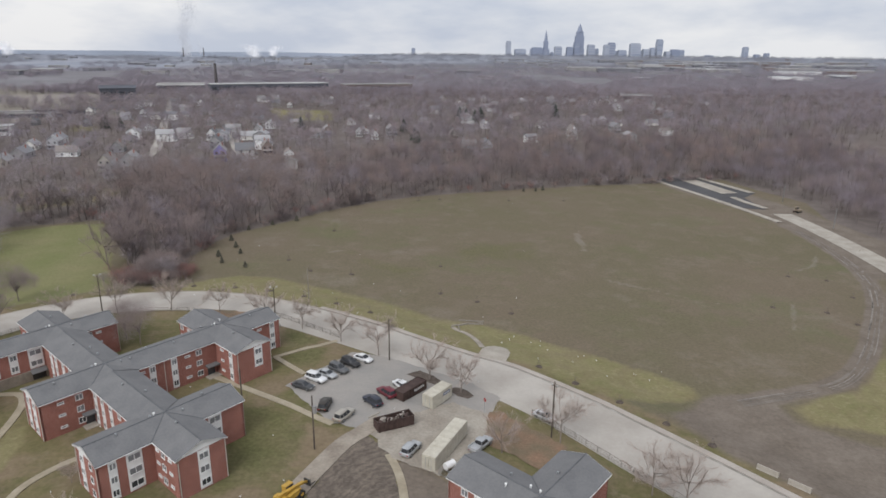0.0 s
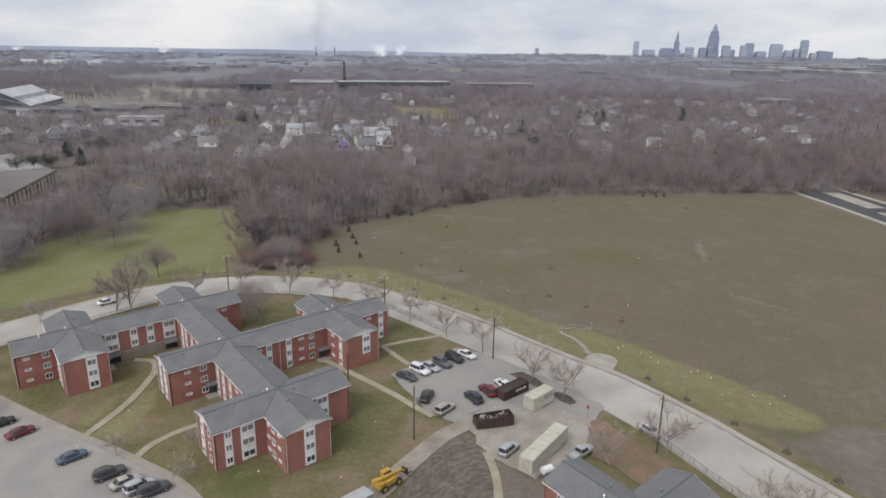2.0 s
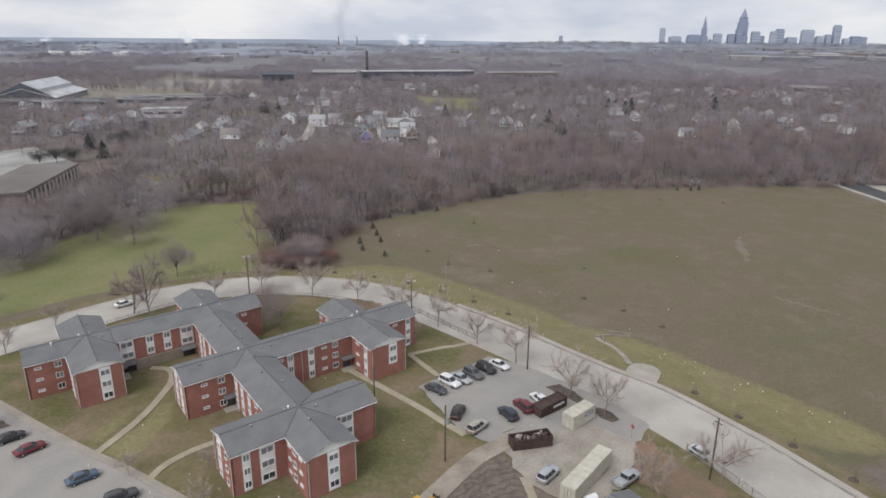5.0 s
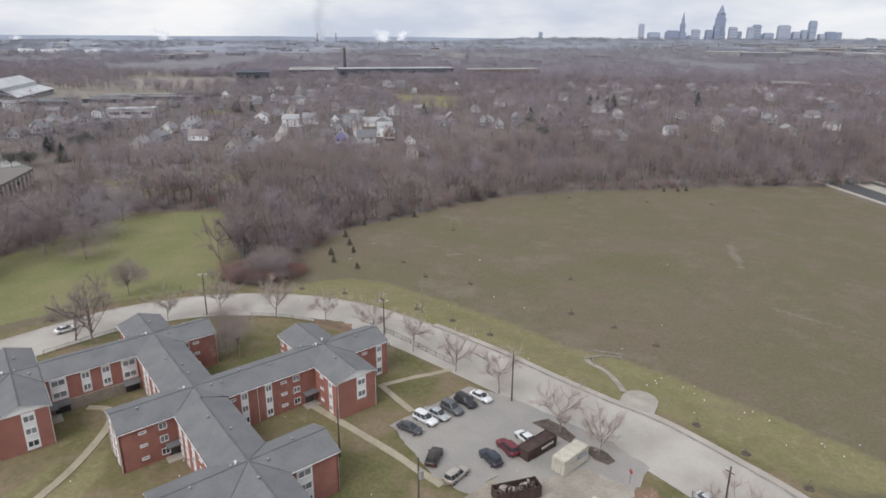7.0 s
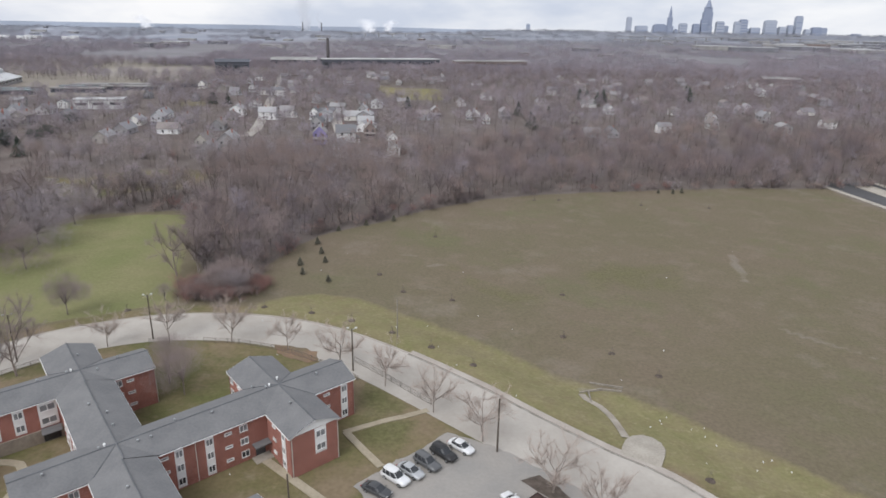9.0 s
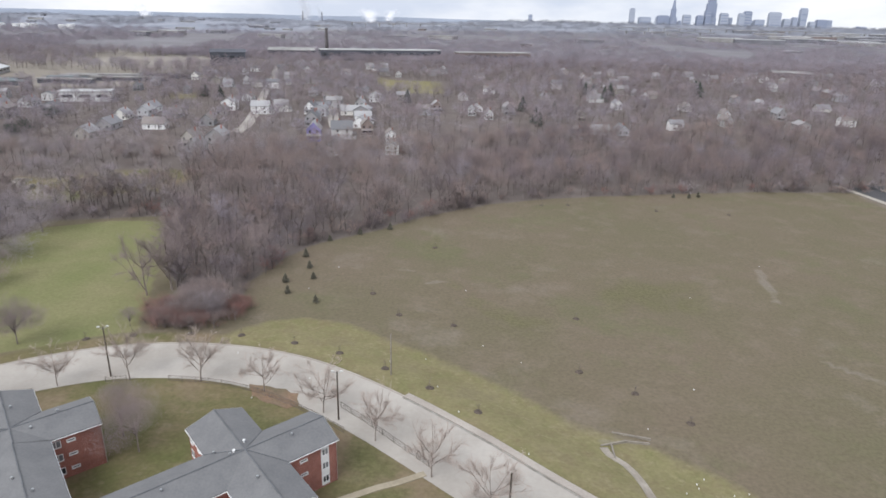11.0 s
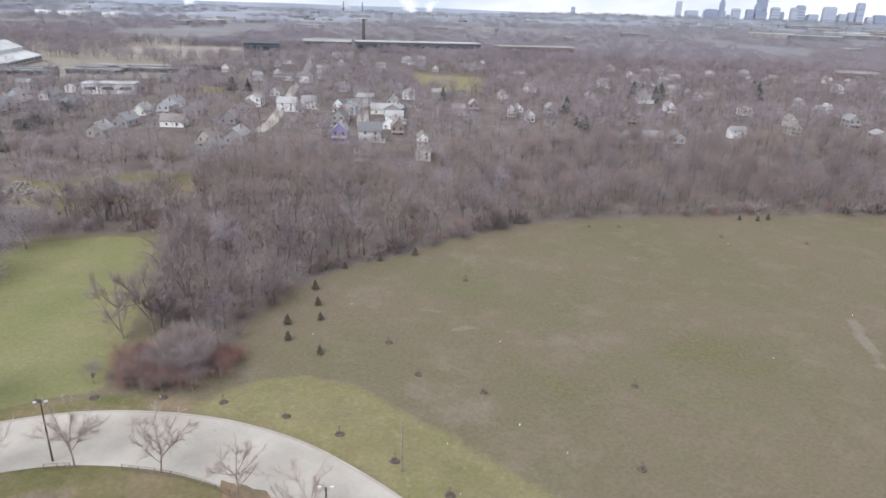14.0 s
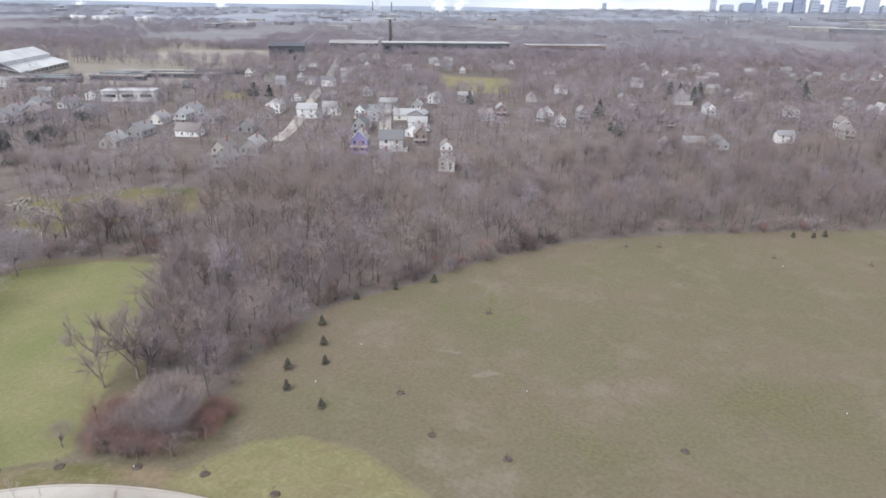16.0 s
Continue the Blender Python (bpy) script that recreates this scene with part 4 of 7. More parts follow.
blk, o = apartment_block(C_C, {"W": (10.8, True), "S": (12.7, True), "N": (11.5, True), "E": (HALF + 0.1, False)}, "red brick western apartment block with white trim")
gable_end(blk, o, "S", 12.7, [(0.9, "W")])
facade(blk, o, "S", -1, [(8.5, "S"), (6.0, "S")])
facade(blk, o, "W", 1, [(8.8, "h"), (5.6, "w")])
facade(blk, o, "S", 1, [(6, "h")])
entrance(blk, o, "S", 1, 5.2)
roof_vents(blk, o, [(-1.2, 0.5, 0.4), (0.6, 0.4, 0.3), (-6, -0.7, 0.6), (2.5, -1.5, 0.3), (1, 6, 0.3)])

blk, o = apartment_block(F_C, {"N": (13.5, True), "E": (12.5, True), "W": (L, True), "S": (L, True)}, "red brick apartment block beside the service yard")
facade(blk, o, "N", 1, [(8, "S"), (10.4, "w")])
roof_vents(blk, o, [(0.6, 0.6, 0.4), (-1.2, 5.2, 0.4), (1.3, 6, 0.3), (6, 1, 0.3), (0.6, 2.2, 0.4)])


# ---- trees ----
def tree_arrays(seed, tall, crown, limbs, twigs, levels=2, sides=4, twig_len=1.6, twig_w=0.05, trunk_r=0.22, fork=0.28):
    """A bare tree: tapered trunk and limbs, and a haze of fine twigs. Returns vertices, triangles and which are twigs."""
    r = np.random.default_rng(seed)
    v, f, kind = [], [], []

    def tube(a, b, ra, rb, n):
        d = (b - a) / (np.linalg.norm(b - a) + 1e-9)
        s = np.cross(d, (0.3, 0.9, 0.2) if abs(d[2]) > 0.7 else (0, 0, 1.0))
        s /= np.linalg.norm(s)
        t = np.cross(d, s)
        k = len(v)
        for c, rad in ((a, ra), (b, rb)):
            for i in range(n):
                q = math.tau * i / n
                v.append(c + rad * (math.cos(q) * s + math.sin(q) * t))
        for i in range(n):
            j = (i + 1) % n
            f.append((k + i, k + j, k + n + j)), f.append((k + i, k + n + j, k + n + i))
            kind.extend((0, 0))

    def twig(p, d, length, w):
        s = np.cross(d, r.normal(size=3))
        s = s / (np.linalg.norm(s) + 1e-9) * w
        k = len(v)
        v.extend((p - s, p + s, p + d * length))
        f.append((k, k + 1, k + 2))
        kind.append(1)

    ends = []

    def grow(p, d, length, rad, level):
        mid = p + d * length * 0.5
        d2 = d + r.normal(0, 0.16, 3)
        d2 /= np.linalg.norm(d2)
        end = mid + d2 * length * 0.5
        n = max(3, sides - level)
        tube(p, mid, rad, rad * 0.75, n), tube(mid, end, rad * 0.75, rad * 0.45, n)
        ends.append((p, mid, 0.3)), ends.append((mid, end, 1.0))
        if level < levels:
            for _ in range(3 if level else limbs):
                t = r.uniform(0.25, 1.0)
                q = p + (mid - p) * 2 * t if t < 0.5 else mid + (end - mid) * (2 * t - 1)
                e = d * 0.55 + r.normal(0, 0.55, 3) + np.array((0, 0, 0.18))
                e /= np.linalg.norm(e)
                grow(q, e, length * r.uniform(0.45, 0.7), rad * 0.5, level + 1)

    foot = np.zeros(3)
    bole = np.array((r.normal(0, 0.15), r.normal(0, 0.15), tall * fork))
    tube(foot - np.array((0, 0, 0.3)), foot + bole * 0.15, trunk_r * 1.5, trunk_r, sides + 1)
    tube(foot + bole * 0.15, bole, trunk_r, trunk_r * 0.8, sides + 1)
    for i in range(limbs):
        q = math.tau * (i + r.uniform(-0.3, 0.3)) / limbs
        lean = r.uniform(0.25, 0.95) * crown / (tall * 0.5)
        d = np.array((math.cos(q) * lean, math.sin(q) * lean, 1.0))
        d /= np.linalg.norm(d)
        grow(bole * r.uniform(0.8, 1.0), d, tall * (1 - fork) * r.uniform(0.62, 0.85), trunk_r * 0.5, 1)
    w = np.array([e[2] for e in ends])
    w /= w.sum()
    for k in r.choice(len(ends), twigs, p=w):
        a, b, _ = ends[k]
        p = a + (b - a) * r.uniform(0, 1)
        d = (b - a) / (np.linalg.norm(b - a) + 1e-9) * 0.7 + r.normal(0, 0.55, 3) + np.array((0, 0, 0.25))
        d /= np.linalg.norm(d)
        twig(p, d, twig_len * r.uniform(0.5, 1.3), twig_w * r.uniform(0.6, 1.3))
    return np.array(v), np.array(f, int), np.array(kind, int)


def vase_tree(seed, tall, spread, limbs, twigs, twig_len, twig_w, trunk_r, fork=0.3):
    """An open-grown tree: limbs that arch out of a short trunk, side branches on them, fine twigs all along."""
    r = np.random.default_rng(seed)
    v, f, kind = [], [], []

    def limb(pts, ra, rb):
        n, k = 4, len(v)
        for i, p in enumerate(pts):
            d = pts[min(i + 1, len(pts) - 1)] - pts[max(i - 1, 0)]
            a = np.cross(d, (0.31, 0.87, 0.23))
            a /= np.linalg.norm(a) + 1e-9
            c = np.cross(d, a)
            c /= np.linalg.norm(c) + 1e-9
            rad = ra + (rb - ra) * i / (len(pts) - 1)
            for j in range(n):
                q = math.tau * j / n
                v.append(p + rad * (math.cos(q) * a + math.sin(q) * c))
        for i in range(len(pts) - 1):
            for j in range(n):
                p, q = k + i * n + j, k + i * n + (j + 1) % n
                f.append((p, q, q + n)), f.append((p, q + n, p + n))
                kind.extend((0, 0))

    def arch(a, b, sag, n=5):
        mid = (a + b) / 2 + np.array((0, 0, sag)) + r.normal(0, 0.05, 3) * np.linalg.norm(b - a)
        t = np.linspace(0, 1, n)[:, None]
        return (1 - t) ** 2 * a + 2 * t * (1 - t) * mid + t ** 2 * b

    lean = r.normal(0, 0.02, 2) * tall
    bole = np.array([(0, 0, -0.3), (lean[0] * 0.4, lean[1] * 0.4, tall * fork * 0.5), (lean[0], lean[1], tall * fork), (lean[0] * 1.3, lean[1] * 1.3, tall * 0.55)])
    limb(bole, trunk_r * 1.25, trunk_r * 0.55)
    fine = []
    for i in range(limbs):
        q = math.tau * (i + r.uniform(-0.3, 0.3)) / limbs
        up = r.uniform(0.58, 1.0)
        reach = spread * r.uniform(0.75, 1.0) * math.sqrt(max(0.08, 1 - ((up - 0.62) / 0.42) ** 2))
        start = bole[2] + (bole[3] - bole[2]) * r.uniform(-0.5, 1.0)
        end = np.array((math.cos(q) * reach, math.sin(q) * reach, tall * up))
        main = arch(start, end, -0.06 * tall * r.uniform(0.2, 1.4), 6)
        limb(main, trunk_r * 0.48, trunk_r * 0.1)
        fine.append((main, 1.0))
        for _ in range(6):
            k = r.uniform(0.25, 0.95) * 5
            j = min(4, int(k))
            p = main[j] + (main[j + 1] - main[j]) * (k - j)
            d = (main[j + 1] - main[j]) / (np.linalg.norm(main[j + 1] - main[j]) + 1e-9)
            e = d * 0.8 + r.normal(0, 0.55, 3) + np.array((0, 0, 0.2))
            ln = spread * r.uniform(0.28, 0.55)
            side = arch(p, p + e / np.linalg.norm(e) * ln, 0.06 * ln, 4)
            limb(side, trunk_r * 0.17, trunk_r * 0.05)
            fine.append((side, 1.3))
            for _ in range(3):
                m = side[r.integers(1, 4)]
                e2 = (side[3] - side[0]) / ln + r.normal(0, 0.6, 3) + np.array((0, 0, 0.15))
                sub = arch(m, m + e2 / np.linalg.norm(e2) * ln * 0.55, 0, 3)
                limb(sub, trunk_r * 0.07, trunk_r * 0.03)
                fine.append((sub, 1.2))
    w = np.array([len(p) * g for p, g in fine])
    for k in r.choice(len(fine), twigs, p=w / w.sum()):
        pts = fine[k][0]
        j = r.integers(0, len(pts) - 1)
        p = pts[j] + (pts[j + 1] - pts[j]) * r.random()
        d = (pts[j + 1] - pts[j]) / (np.linalg.norm(pts[j + 1] - pts[j]) + 1e-9) + r.normal(0, 0.6, 3) + np.array((0, 0, 0.12))
        d = d / np.linalg.norm(d) * twig_len * r.uniform(0.45, 1.3)
        sd = np.cross(d, r.normal(size=3))
        sd = sd / (np.linalg.norm(sd) + 1e-9) * twig_w * r.uniform(0.7, 1.3)
        i = len(v)
        v.extend((p - sd, p + sd, p + d))
        f.append((i, i + 1, i + 2))
        kind.append(1)
    return np.array(v), np.array(f, int), np.array(kind, int)


def crown_tree(seed, tall, wide, limbs, twigs, ln, w, rise=0.35, low=0.38):
    """A tree of the woods: trunk, a few limbs, and twigs that fill a ragged rounded crown."""
    r = np.random.default_rng(seed)
    v, f, kind, _ = [], [], [], 0

    def spike(a, b, rad, k):
        d = b - a
        s = np.cross(d, r.normal(size=3))
        s = s / (np.linalg.norm(s) + 1e-9) * rad
        t = np.cross(d, s)
        t = t / (np.linalg.norm(t) + 1e-9) * rad
        i = len(v)
        v.extend((a - s, a + s, a + t, b))
        f.extend(((i, i + 1, i + 3), (i + 1, i + 2, i + 3), (i + 2, i, i + 3)))
        kind.extend((0, 0, 0))

    lobes = [(np.array((r.normal(0, wide * 0.45), r.normal(0, wide * 0.45), tall * r.uniform(low, 0.8))), r.uniform(0.55, 0.9)) for _ in range(limbs)]
    spike(np.array((0, 0, -0.5)), np.array((r.normal(0, 0.3), r.normal(0, 0.3), tall * 0.8)), 0.2, 0)
    for c, s in lobes:
        spike(np.array((0, 0, tall * r.uniform(0.2, 0.35))), c + (0, 0, 1.5), 0.1, 0)
    for _ in range(twigs):
        c, s = lobes[r.integers(limbs)]
        u = r.normal(size=3)
        u /= np.linalg.norm(u)
        p = c + u * (wide * 0.75 * s, wide * 0.75 * s, tall * 0.26 * s) * r.uniform(0.15, 1.0) ** 0.5
        d = u * 0.7 + r.normal(0, 0.45, 3) + (0, 0, rise)
        d = d / np.linalg.norm(d) * ln * r.uniform(0.5, 1.2)
        sd = np.cross(d, r.normal(size=3))
        sd = sd / (np.linalg.norm(sd) + 1e-9) * w * r.uniform(0.6, 1.3)
        i = len(v)
        v.extend((p - sd, p + sd, p + d))
        f.append((i, i + 1, i + 2))
        kind.append(1)
    return np.array(v), np.array(f, int), np.array(kind, int)


def split_tree(arrays, bark=None, fine=None):
    v, f, kind = arrays
    wood = big_mesh("trunk", v, f[kind == 0], [bark or BARK])
    twigs = f[kind == 1]
    return wood, big_mesh("crown", v[twigs].reshape(-1, 3), np.arange(twigs.size).reshape(-1, 3), [fine or STREETTWIG])


def tree(meshes, x, y, size, turn, label, group):
    b = thing("tree", label, "tree", group, at=pose(x, y, height(x, y), 0, 0, turn) @ Matrix.Scale(size, 4))
    part("trunk", meshes[0], BARK, b)
    part("crown", meshes[1], STREETTWIG, b, "thin bare branches")
    return b


STREET = [split_tree(vase_tree(20 + i, 6.2, 3.6, 8, 7500, 0.75, 0.0062, 0.09), bark=STREETBARK) for i in range(4)]
ROUNDED = [split_tree(crown_tree(140 + i, 9.5, 4.0, 10, 6500, 1.0, 0.014, 0.5, 0.24), fine=TWIG) for i in range(2)]
BROAD = [split_tree(vase_tree(40 + i, 11.5, 5.6, 9, 8500, 1.1, 0.009, 0.2, 0.22), bark=STREETBARK, fine=TWIG) for i in range(2)]
SOFT = [split_tree(crown_tree(180 + i, 12.5, 4.4, 13, 9000, 1.3, 0.0085, 0.6, 0.3), bark=STREETBARK, fine=TWIG) for i in range(2)]
LOWCROWN = [split_tree(crown_tree(150 + i, 9.0, 5.6, 14, 6500, 1.1, 0.017, 0.5, 0.22), fine=PALETWIG) for i in range(2)]
street_spots = [(-77, 154.0, 0.95), (-65.7, 157.6, 1.1), (-53, 158.6, 1.15), (-40.4, 156.4, 0.9), (-28.6, 151.3, 1.1), (-18.6, 144.6, 1.0), (-9.0, 137.0, 1.0),
                (-0.4, 129.4, 1.1), (10.0, 119.0, 1.25), (15.8, 113.6, 1.15), (20.6, 93.5, 1.0), (31.6, 97.0, 1.3), (42.5, 82.5, 1.2), (46.5, 79.5, 1.3),
                (-105.4, 118.0, 0.9), (-104.5, 132.0, 0.8), (-88.5, 94.0, 0.62), (-57.6, 84.8, 0.55), (-46.5, 88.0, 0.5), (-43.6, 79.6, 0.55)]
for i, (x, y, s) in enumerate(street_spots):
    tree(STREET[i % 4], x, y, s * (1.2 if i < 8 else 1.05), 70 * i, "small bare street tree beside the road", "street trees")
for i, (x, y, s, form) in enumerate([(-53.3, 137.5, 1.0, SOFT[0]), (-57.5, 141.0, 0.8, SOFT[1]), (-87.0, 141.0, 1.15, BROAD[1]), (-91.5, 141.8, 0.9, BROAD[0]), (-94.7, 168.3, 1.15, ROUNDED[0]), (-124, 134.8, 0.65, BROAD[1]),
                                     (-141, 168, 1.35, LOWCROWN[1]), (-150, 164, 1.5, LOWCROWN[0]), (-138.5, 198, 1.5, ROUNDED[0]), (-124, 195.6, 1.4, ROUNDED[1]), (-153, 200, 1.4, BROAD[0]), (-134, 215.2, 1.5, LOWCROWN[1]),
                                     (-146, 186, 1.3, BROAD[1]), (-82.3, 195.4, 1.15, BROAD[0]), (-78.2, 199.5, 1.25, BROAD[1]), (-80, 216, 1.25, BROAD[0]), (-88.2, 228, 1.2, BROAD[1]), (-143, 207, 1.5, BROAD[0]), (-146, 176, 1.6, LOWCROWN[0]), (-158, 178, 1.7, LOWCROWN[1]), (-148, 205, 1.5, LOWCROWN[0]), (-136, 236, 1.5, LOWCROWN[0]), (-167.5, 244.8, 1.35, BROAD[0]), (-162, 254.4, 1.45, BROAD[1]), (-170.5, 232, 1.2, BROAD[0]), (-155, 249, 1.1, BROAD[1])]):
    tree(form, x, y, s, 50 * i, "large bare broadleaf tree on grass", "lawn and meadow trees")


# woods, joined
def scatter(poly, spacing, rng, keep=lambda x, y: np.ones(len(x), bool)):
    lo, hi = np.min(poly, 0), np.max(poly, 0)
    n = int((hi[0] - lo[0]) * (hi[1] - lo[1]) / spacing ** 2)
    x, y = rng.uniform(lo[0], hi[0], n), rng.uniform(lo[1], hi[1], n)
    ok = inside(poly, x, y)
    x, y = x[ok], y[ok]
    ok = keep(x, y)
    return x[ok], y[ok]


def woods(name, templates, x, y, size, rng, label, mats, kinds, pick=None):
    vs, fs, ks = [], [], []
    count = 0
    z = heights(x, y)
    if pick is None:
        pick = rng.integers(0, len(templates), len(x))
    turn = rng.uniform(0, math.tau, len(x))
    for i in range(len(x)):
        v, f, k = templates[pick[i]]
        c, s = math.cos(turn[i]), math.sin(turn[i])
        q = v * size[i]
        vs.append(np.stack([q[:, 0] * c - q[:, 1] * s + x[i], q[:, 0] * s + q[:, 1] * c + y[i], q[:, 2] + z[i]], 1))
        fs.append(f + count)
        ks.append(np.where(k == 0, 0, 1 + kinds[i]))
        count += len(v)
    me = big_mesh(name, np.concatenate(vs), np.concatenate(fs), mats, np.concatenate(ks))
    return tagged(new(name, me), label, "woods", kind="stuff")


rng = np.random.default_rng(11)
KINDS = [BARK, TWIG, REDTWIG, PALETWIG, DARKTWIG, RUSTTWIG]


MIDT = [crown_tree(60 + i, 13.5 + 0.5 * i, 4.3, 8, 640, 1.7, 0.03, 0.45) for i in range(7)]
FARTREE = [crown_tree(80 + i, 13.0 + 0.4 * i, 4.6, 5, 130, 2.2, 0.09, 0.4) for i in range(7)]
BUSH = [tree_arrays(95 + i, 5.5, 3.5, 8, 420, 2, 3, 1.4, 0.045, 0.06, 0.05) for i in range(3)]
x, y = scatter(FOREST, 5.6, rng, lambda x, y: (y < 470) & (x > -330))
keep_out = (edge_distance(MEADOW, x, y) < -1) & ~inside(DEPOT, x, y) & ~((x < -128) & (x > -152) & (y < 205)) & (np.hypot((x + 66) / 12, (y - 186) / 9) > 1) & (~inside(CLEARING, x, y) | (rng.random(len(x)) < 0.16))
x, y = x[keep_out], y[keep_out]
edge = np.clip(edge_distance(FOREST, x, y) / 12, 0, 1)
fore = (x > -150) & (x < 60) & (y < 300)
NEART = [vase_tree(160 + i, 12.0 + 0.6 * i, 4.8, 6, 1000, 1.5, 0.020, 0.2, 0.24) for i in range(6)]
west_scrub = (x < -125) & (rng.random(len(x)) < 0.55)
woods("near_woods", MIDT + NEART, x, y, rng.uniform(0.7, 1.1, len(x)) * (0.85 + 0.15 * edge) * np.where((x < -150) & (y < 315), np.where(y < 232, 0.85, 0.62), 1.0), rng, "bare grey-brown winter woods edging the field", [BARK, TWIG, REDTWIG, PALETWIG, MAUVETWIG, DARKTWIG], np.where(west_scrub, 2, np.where(rng.random(len(x)) < smooth(0, -60, x) * smooth(225, 275, y), rng.choice(5, len(x), p=(0.36, 0.36, 0.20, 0.06, 0.02)), rng.choice(5, len(x), p=(0.20, 0.26, 0.0, 0.12, 0.42)))), np.where(fore & (rng.random(len(x)) < 0.75), 7 + rng.integers(0, 6, len(x)), rng.integers(0, 7, len(x))))
ex, ey = scatter(FOREST, 4.6, rng, lambda x, y: (edge_distance(FOREST, x, y) < 7) & (x > -170) & (x < 230) & (y < 380))
woods("undergrowth", BUSH, ex, ey, rng.uniform(0.5, 1.0, len(ex)), rng, "low bare shrubs along the wood's edge", KINDS, rng.choice(5, len(ex), p=(0.34, 0.36, 0.10, 0.10, 0.10)))
ROUNDBUSH = [crown_tree(120 + i, 5.6, 3.2, 9, 1500, 1.2, 0.0115, 0.6) for i in range(3)]
LOWBUSH = [crown_tree(130 + i, 2.6, 2.2, 6, 320, 0.8, 0.026) for i in range(3)]
q = rng.uniform(0, math.tau, 60)
rr = np.sqrt(rng.random(60)) * 0.9
fringe = [(-73.5 + rng.normal(0, 1.6), 186.5 + rng.normal(0, 2.2)) for _ in range(16)] + [(-58.8 + rng.normal(0, 1.3), 191.5 + rng.normal(0, 3.0)) for _ in range(26)]
front = [(-67.5 + rng.normal(0, 4.2), 179.6 + rng.normal(0, 1.2)) for _ in range(34)]
bx = np.r_[-66 + 5.2 * rr * np.cos(q), [p[0] for p in fringe + front]]
by = np.r_[187 + 5.6 * rr * np.sin(q), [p[1] for p in fringe + front]]
shape_rng = np.random.default_rng(77)
woods("thicket", ROUNDBUSH + LOWBUSH, bx, by, np.r_[(0.75 + 0.6 * np.sqrt(1 - rr ** 2)) * shape_rng.uniform(0.7, 1.25, 60), rng.uniform(0.55, 0.8, 42), rng.uniform(0.5, 0.85, 34)], rng, "rounded mauve-grey thicket with a rusty red fringe by the road", [BARK, TWIG, PALETWIG, REDTWIG, RUSTTWIG],
      np.r_[rng.choice((0, 0, 2, 1), 60), np.full(42, 3), rng.choice((2, 3, 3, 0), 34)])
TOWN = [(-620, 400), (-480, 330), (-300, 330), (-150, 355), (-60, 380), (60, 430), (330, 480), (520, 400), (900, 900), (700, 1000), (-1000, 1000), (-900, 700)]
x, y = scatter(TOWN, 8.8, rng, lambda x, y: (x < 0.75 * y + 30) & (x > -0.98 * y - 30))
clear, front = np.ones(len(x), bool), np.zeros(len(x), bool)
for poly in ([(-128, 726), (-51, 699), (-40, 597), (-88, 585)], [(-458, 773), (-508, 896), (-402, 964), (-321, 801), (-363, 755)], [(-470, 540), (-480, 700), (-349, 677), (-290, 580), (-361, 556)], [(-252, 940), (-235, 930), (-85, 1000), (-92, 960), (-240, 890)]):
    clear &= ~inside(poly, x, y)
for a, b in WEST_QUARTER + EAST_QUARTER:
    front |= (np.abs(x - a) < 9) & (y > b - 28) & (y < b + 12)
    clear &= np.hypot(x - a, y - b - 4) > 4.5
size = rng.uniform(0.55, 1.1, len(x)) * np.where(front, np.where(x < -60, 0.56, 0.78), 1.0)
yard = np.array([(a + rng.uniform(-7, 7), b - rng.uniform(2, 13)) for a, b in WEST_QUARTER + EAST_QUARTER for _ in range(2 if a > -60 else 1)])
x, y, size = np.r_[x[clear], yard[:, 0]], np.r_[y[clear], yard[:, 1]], np.r_[size[clear], rng.uniform(0.4, 0.65, len(yard))]
# mauve and rose twigs carry the painted haze over the far quarter
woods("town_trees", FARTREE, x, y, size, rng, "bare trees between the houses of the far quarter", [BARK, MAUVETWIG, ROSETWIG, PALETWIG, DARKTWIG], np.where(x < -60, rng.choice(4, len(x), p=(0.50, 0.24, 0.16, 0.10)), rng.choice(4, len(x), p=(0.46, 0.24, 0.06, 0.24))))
x, y = scatter(EASTWOOD, 6.0, rng, lambda x, y: x < 330)
woods("east_woods", MIDT, x, y, rng.uniform(0.6, 0.95, len(x)), rng, "bare woods beyond the eastern lane", [BARK, MAUVETWIG, DARKTWIG, TWIG], rng.choice(3, len(x), p=(0.3, 0.5, 0.2)))


def clump_arrays(seed):
    """A far tree crown as an uneven bristling tuft."""
    r = np.random.default_rng(seed)
    v, f = [], []
    for _ in range(66):
        p = r.normal(0, 1, 3) * (4.2, 4.2, 1.5) + (0, 0, 4.4)
        d = r.normal(0, 1, 3)
        s = np.cross(d, r.normal(size=3))
        s = s / np.linalg.norm(s) * 0.24
        k = len(v)
        v.extend((p - s, p + s, p + d / np.linalg.norm(d) * 2.1))
        f.append((k, k + 1, k + 2))
    return np.array(v), np.array(f, int), np.ones(len(f), int)


CLUMP = [clump_arrays(i) for i in range(5)]
n = 19000
y = 950 + 3400 * rng.random(n) ** 1.9
x = rng.uniform(-1.02, 1.02, n) * (y + 60)
patchy = np.array([noise.noise((a * 0.004, b * 0.0025, 0)) for a, b in zip(x, y)])
ok = patchy > np.where(x > -200, -0.35, -0.06)
x, y = x[ok], y[ok]
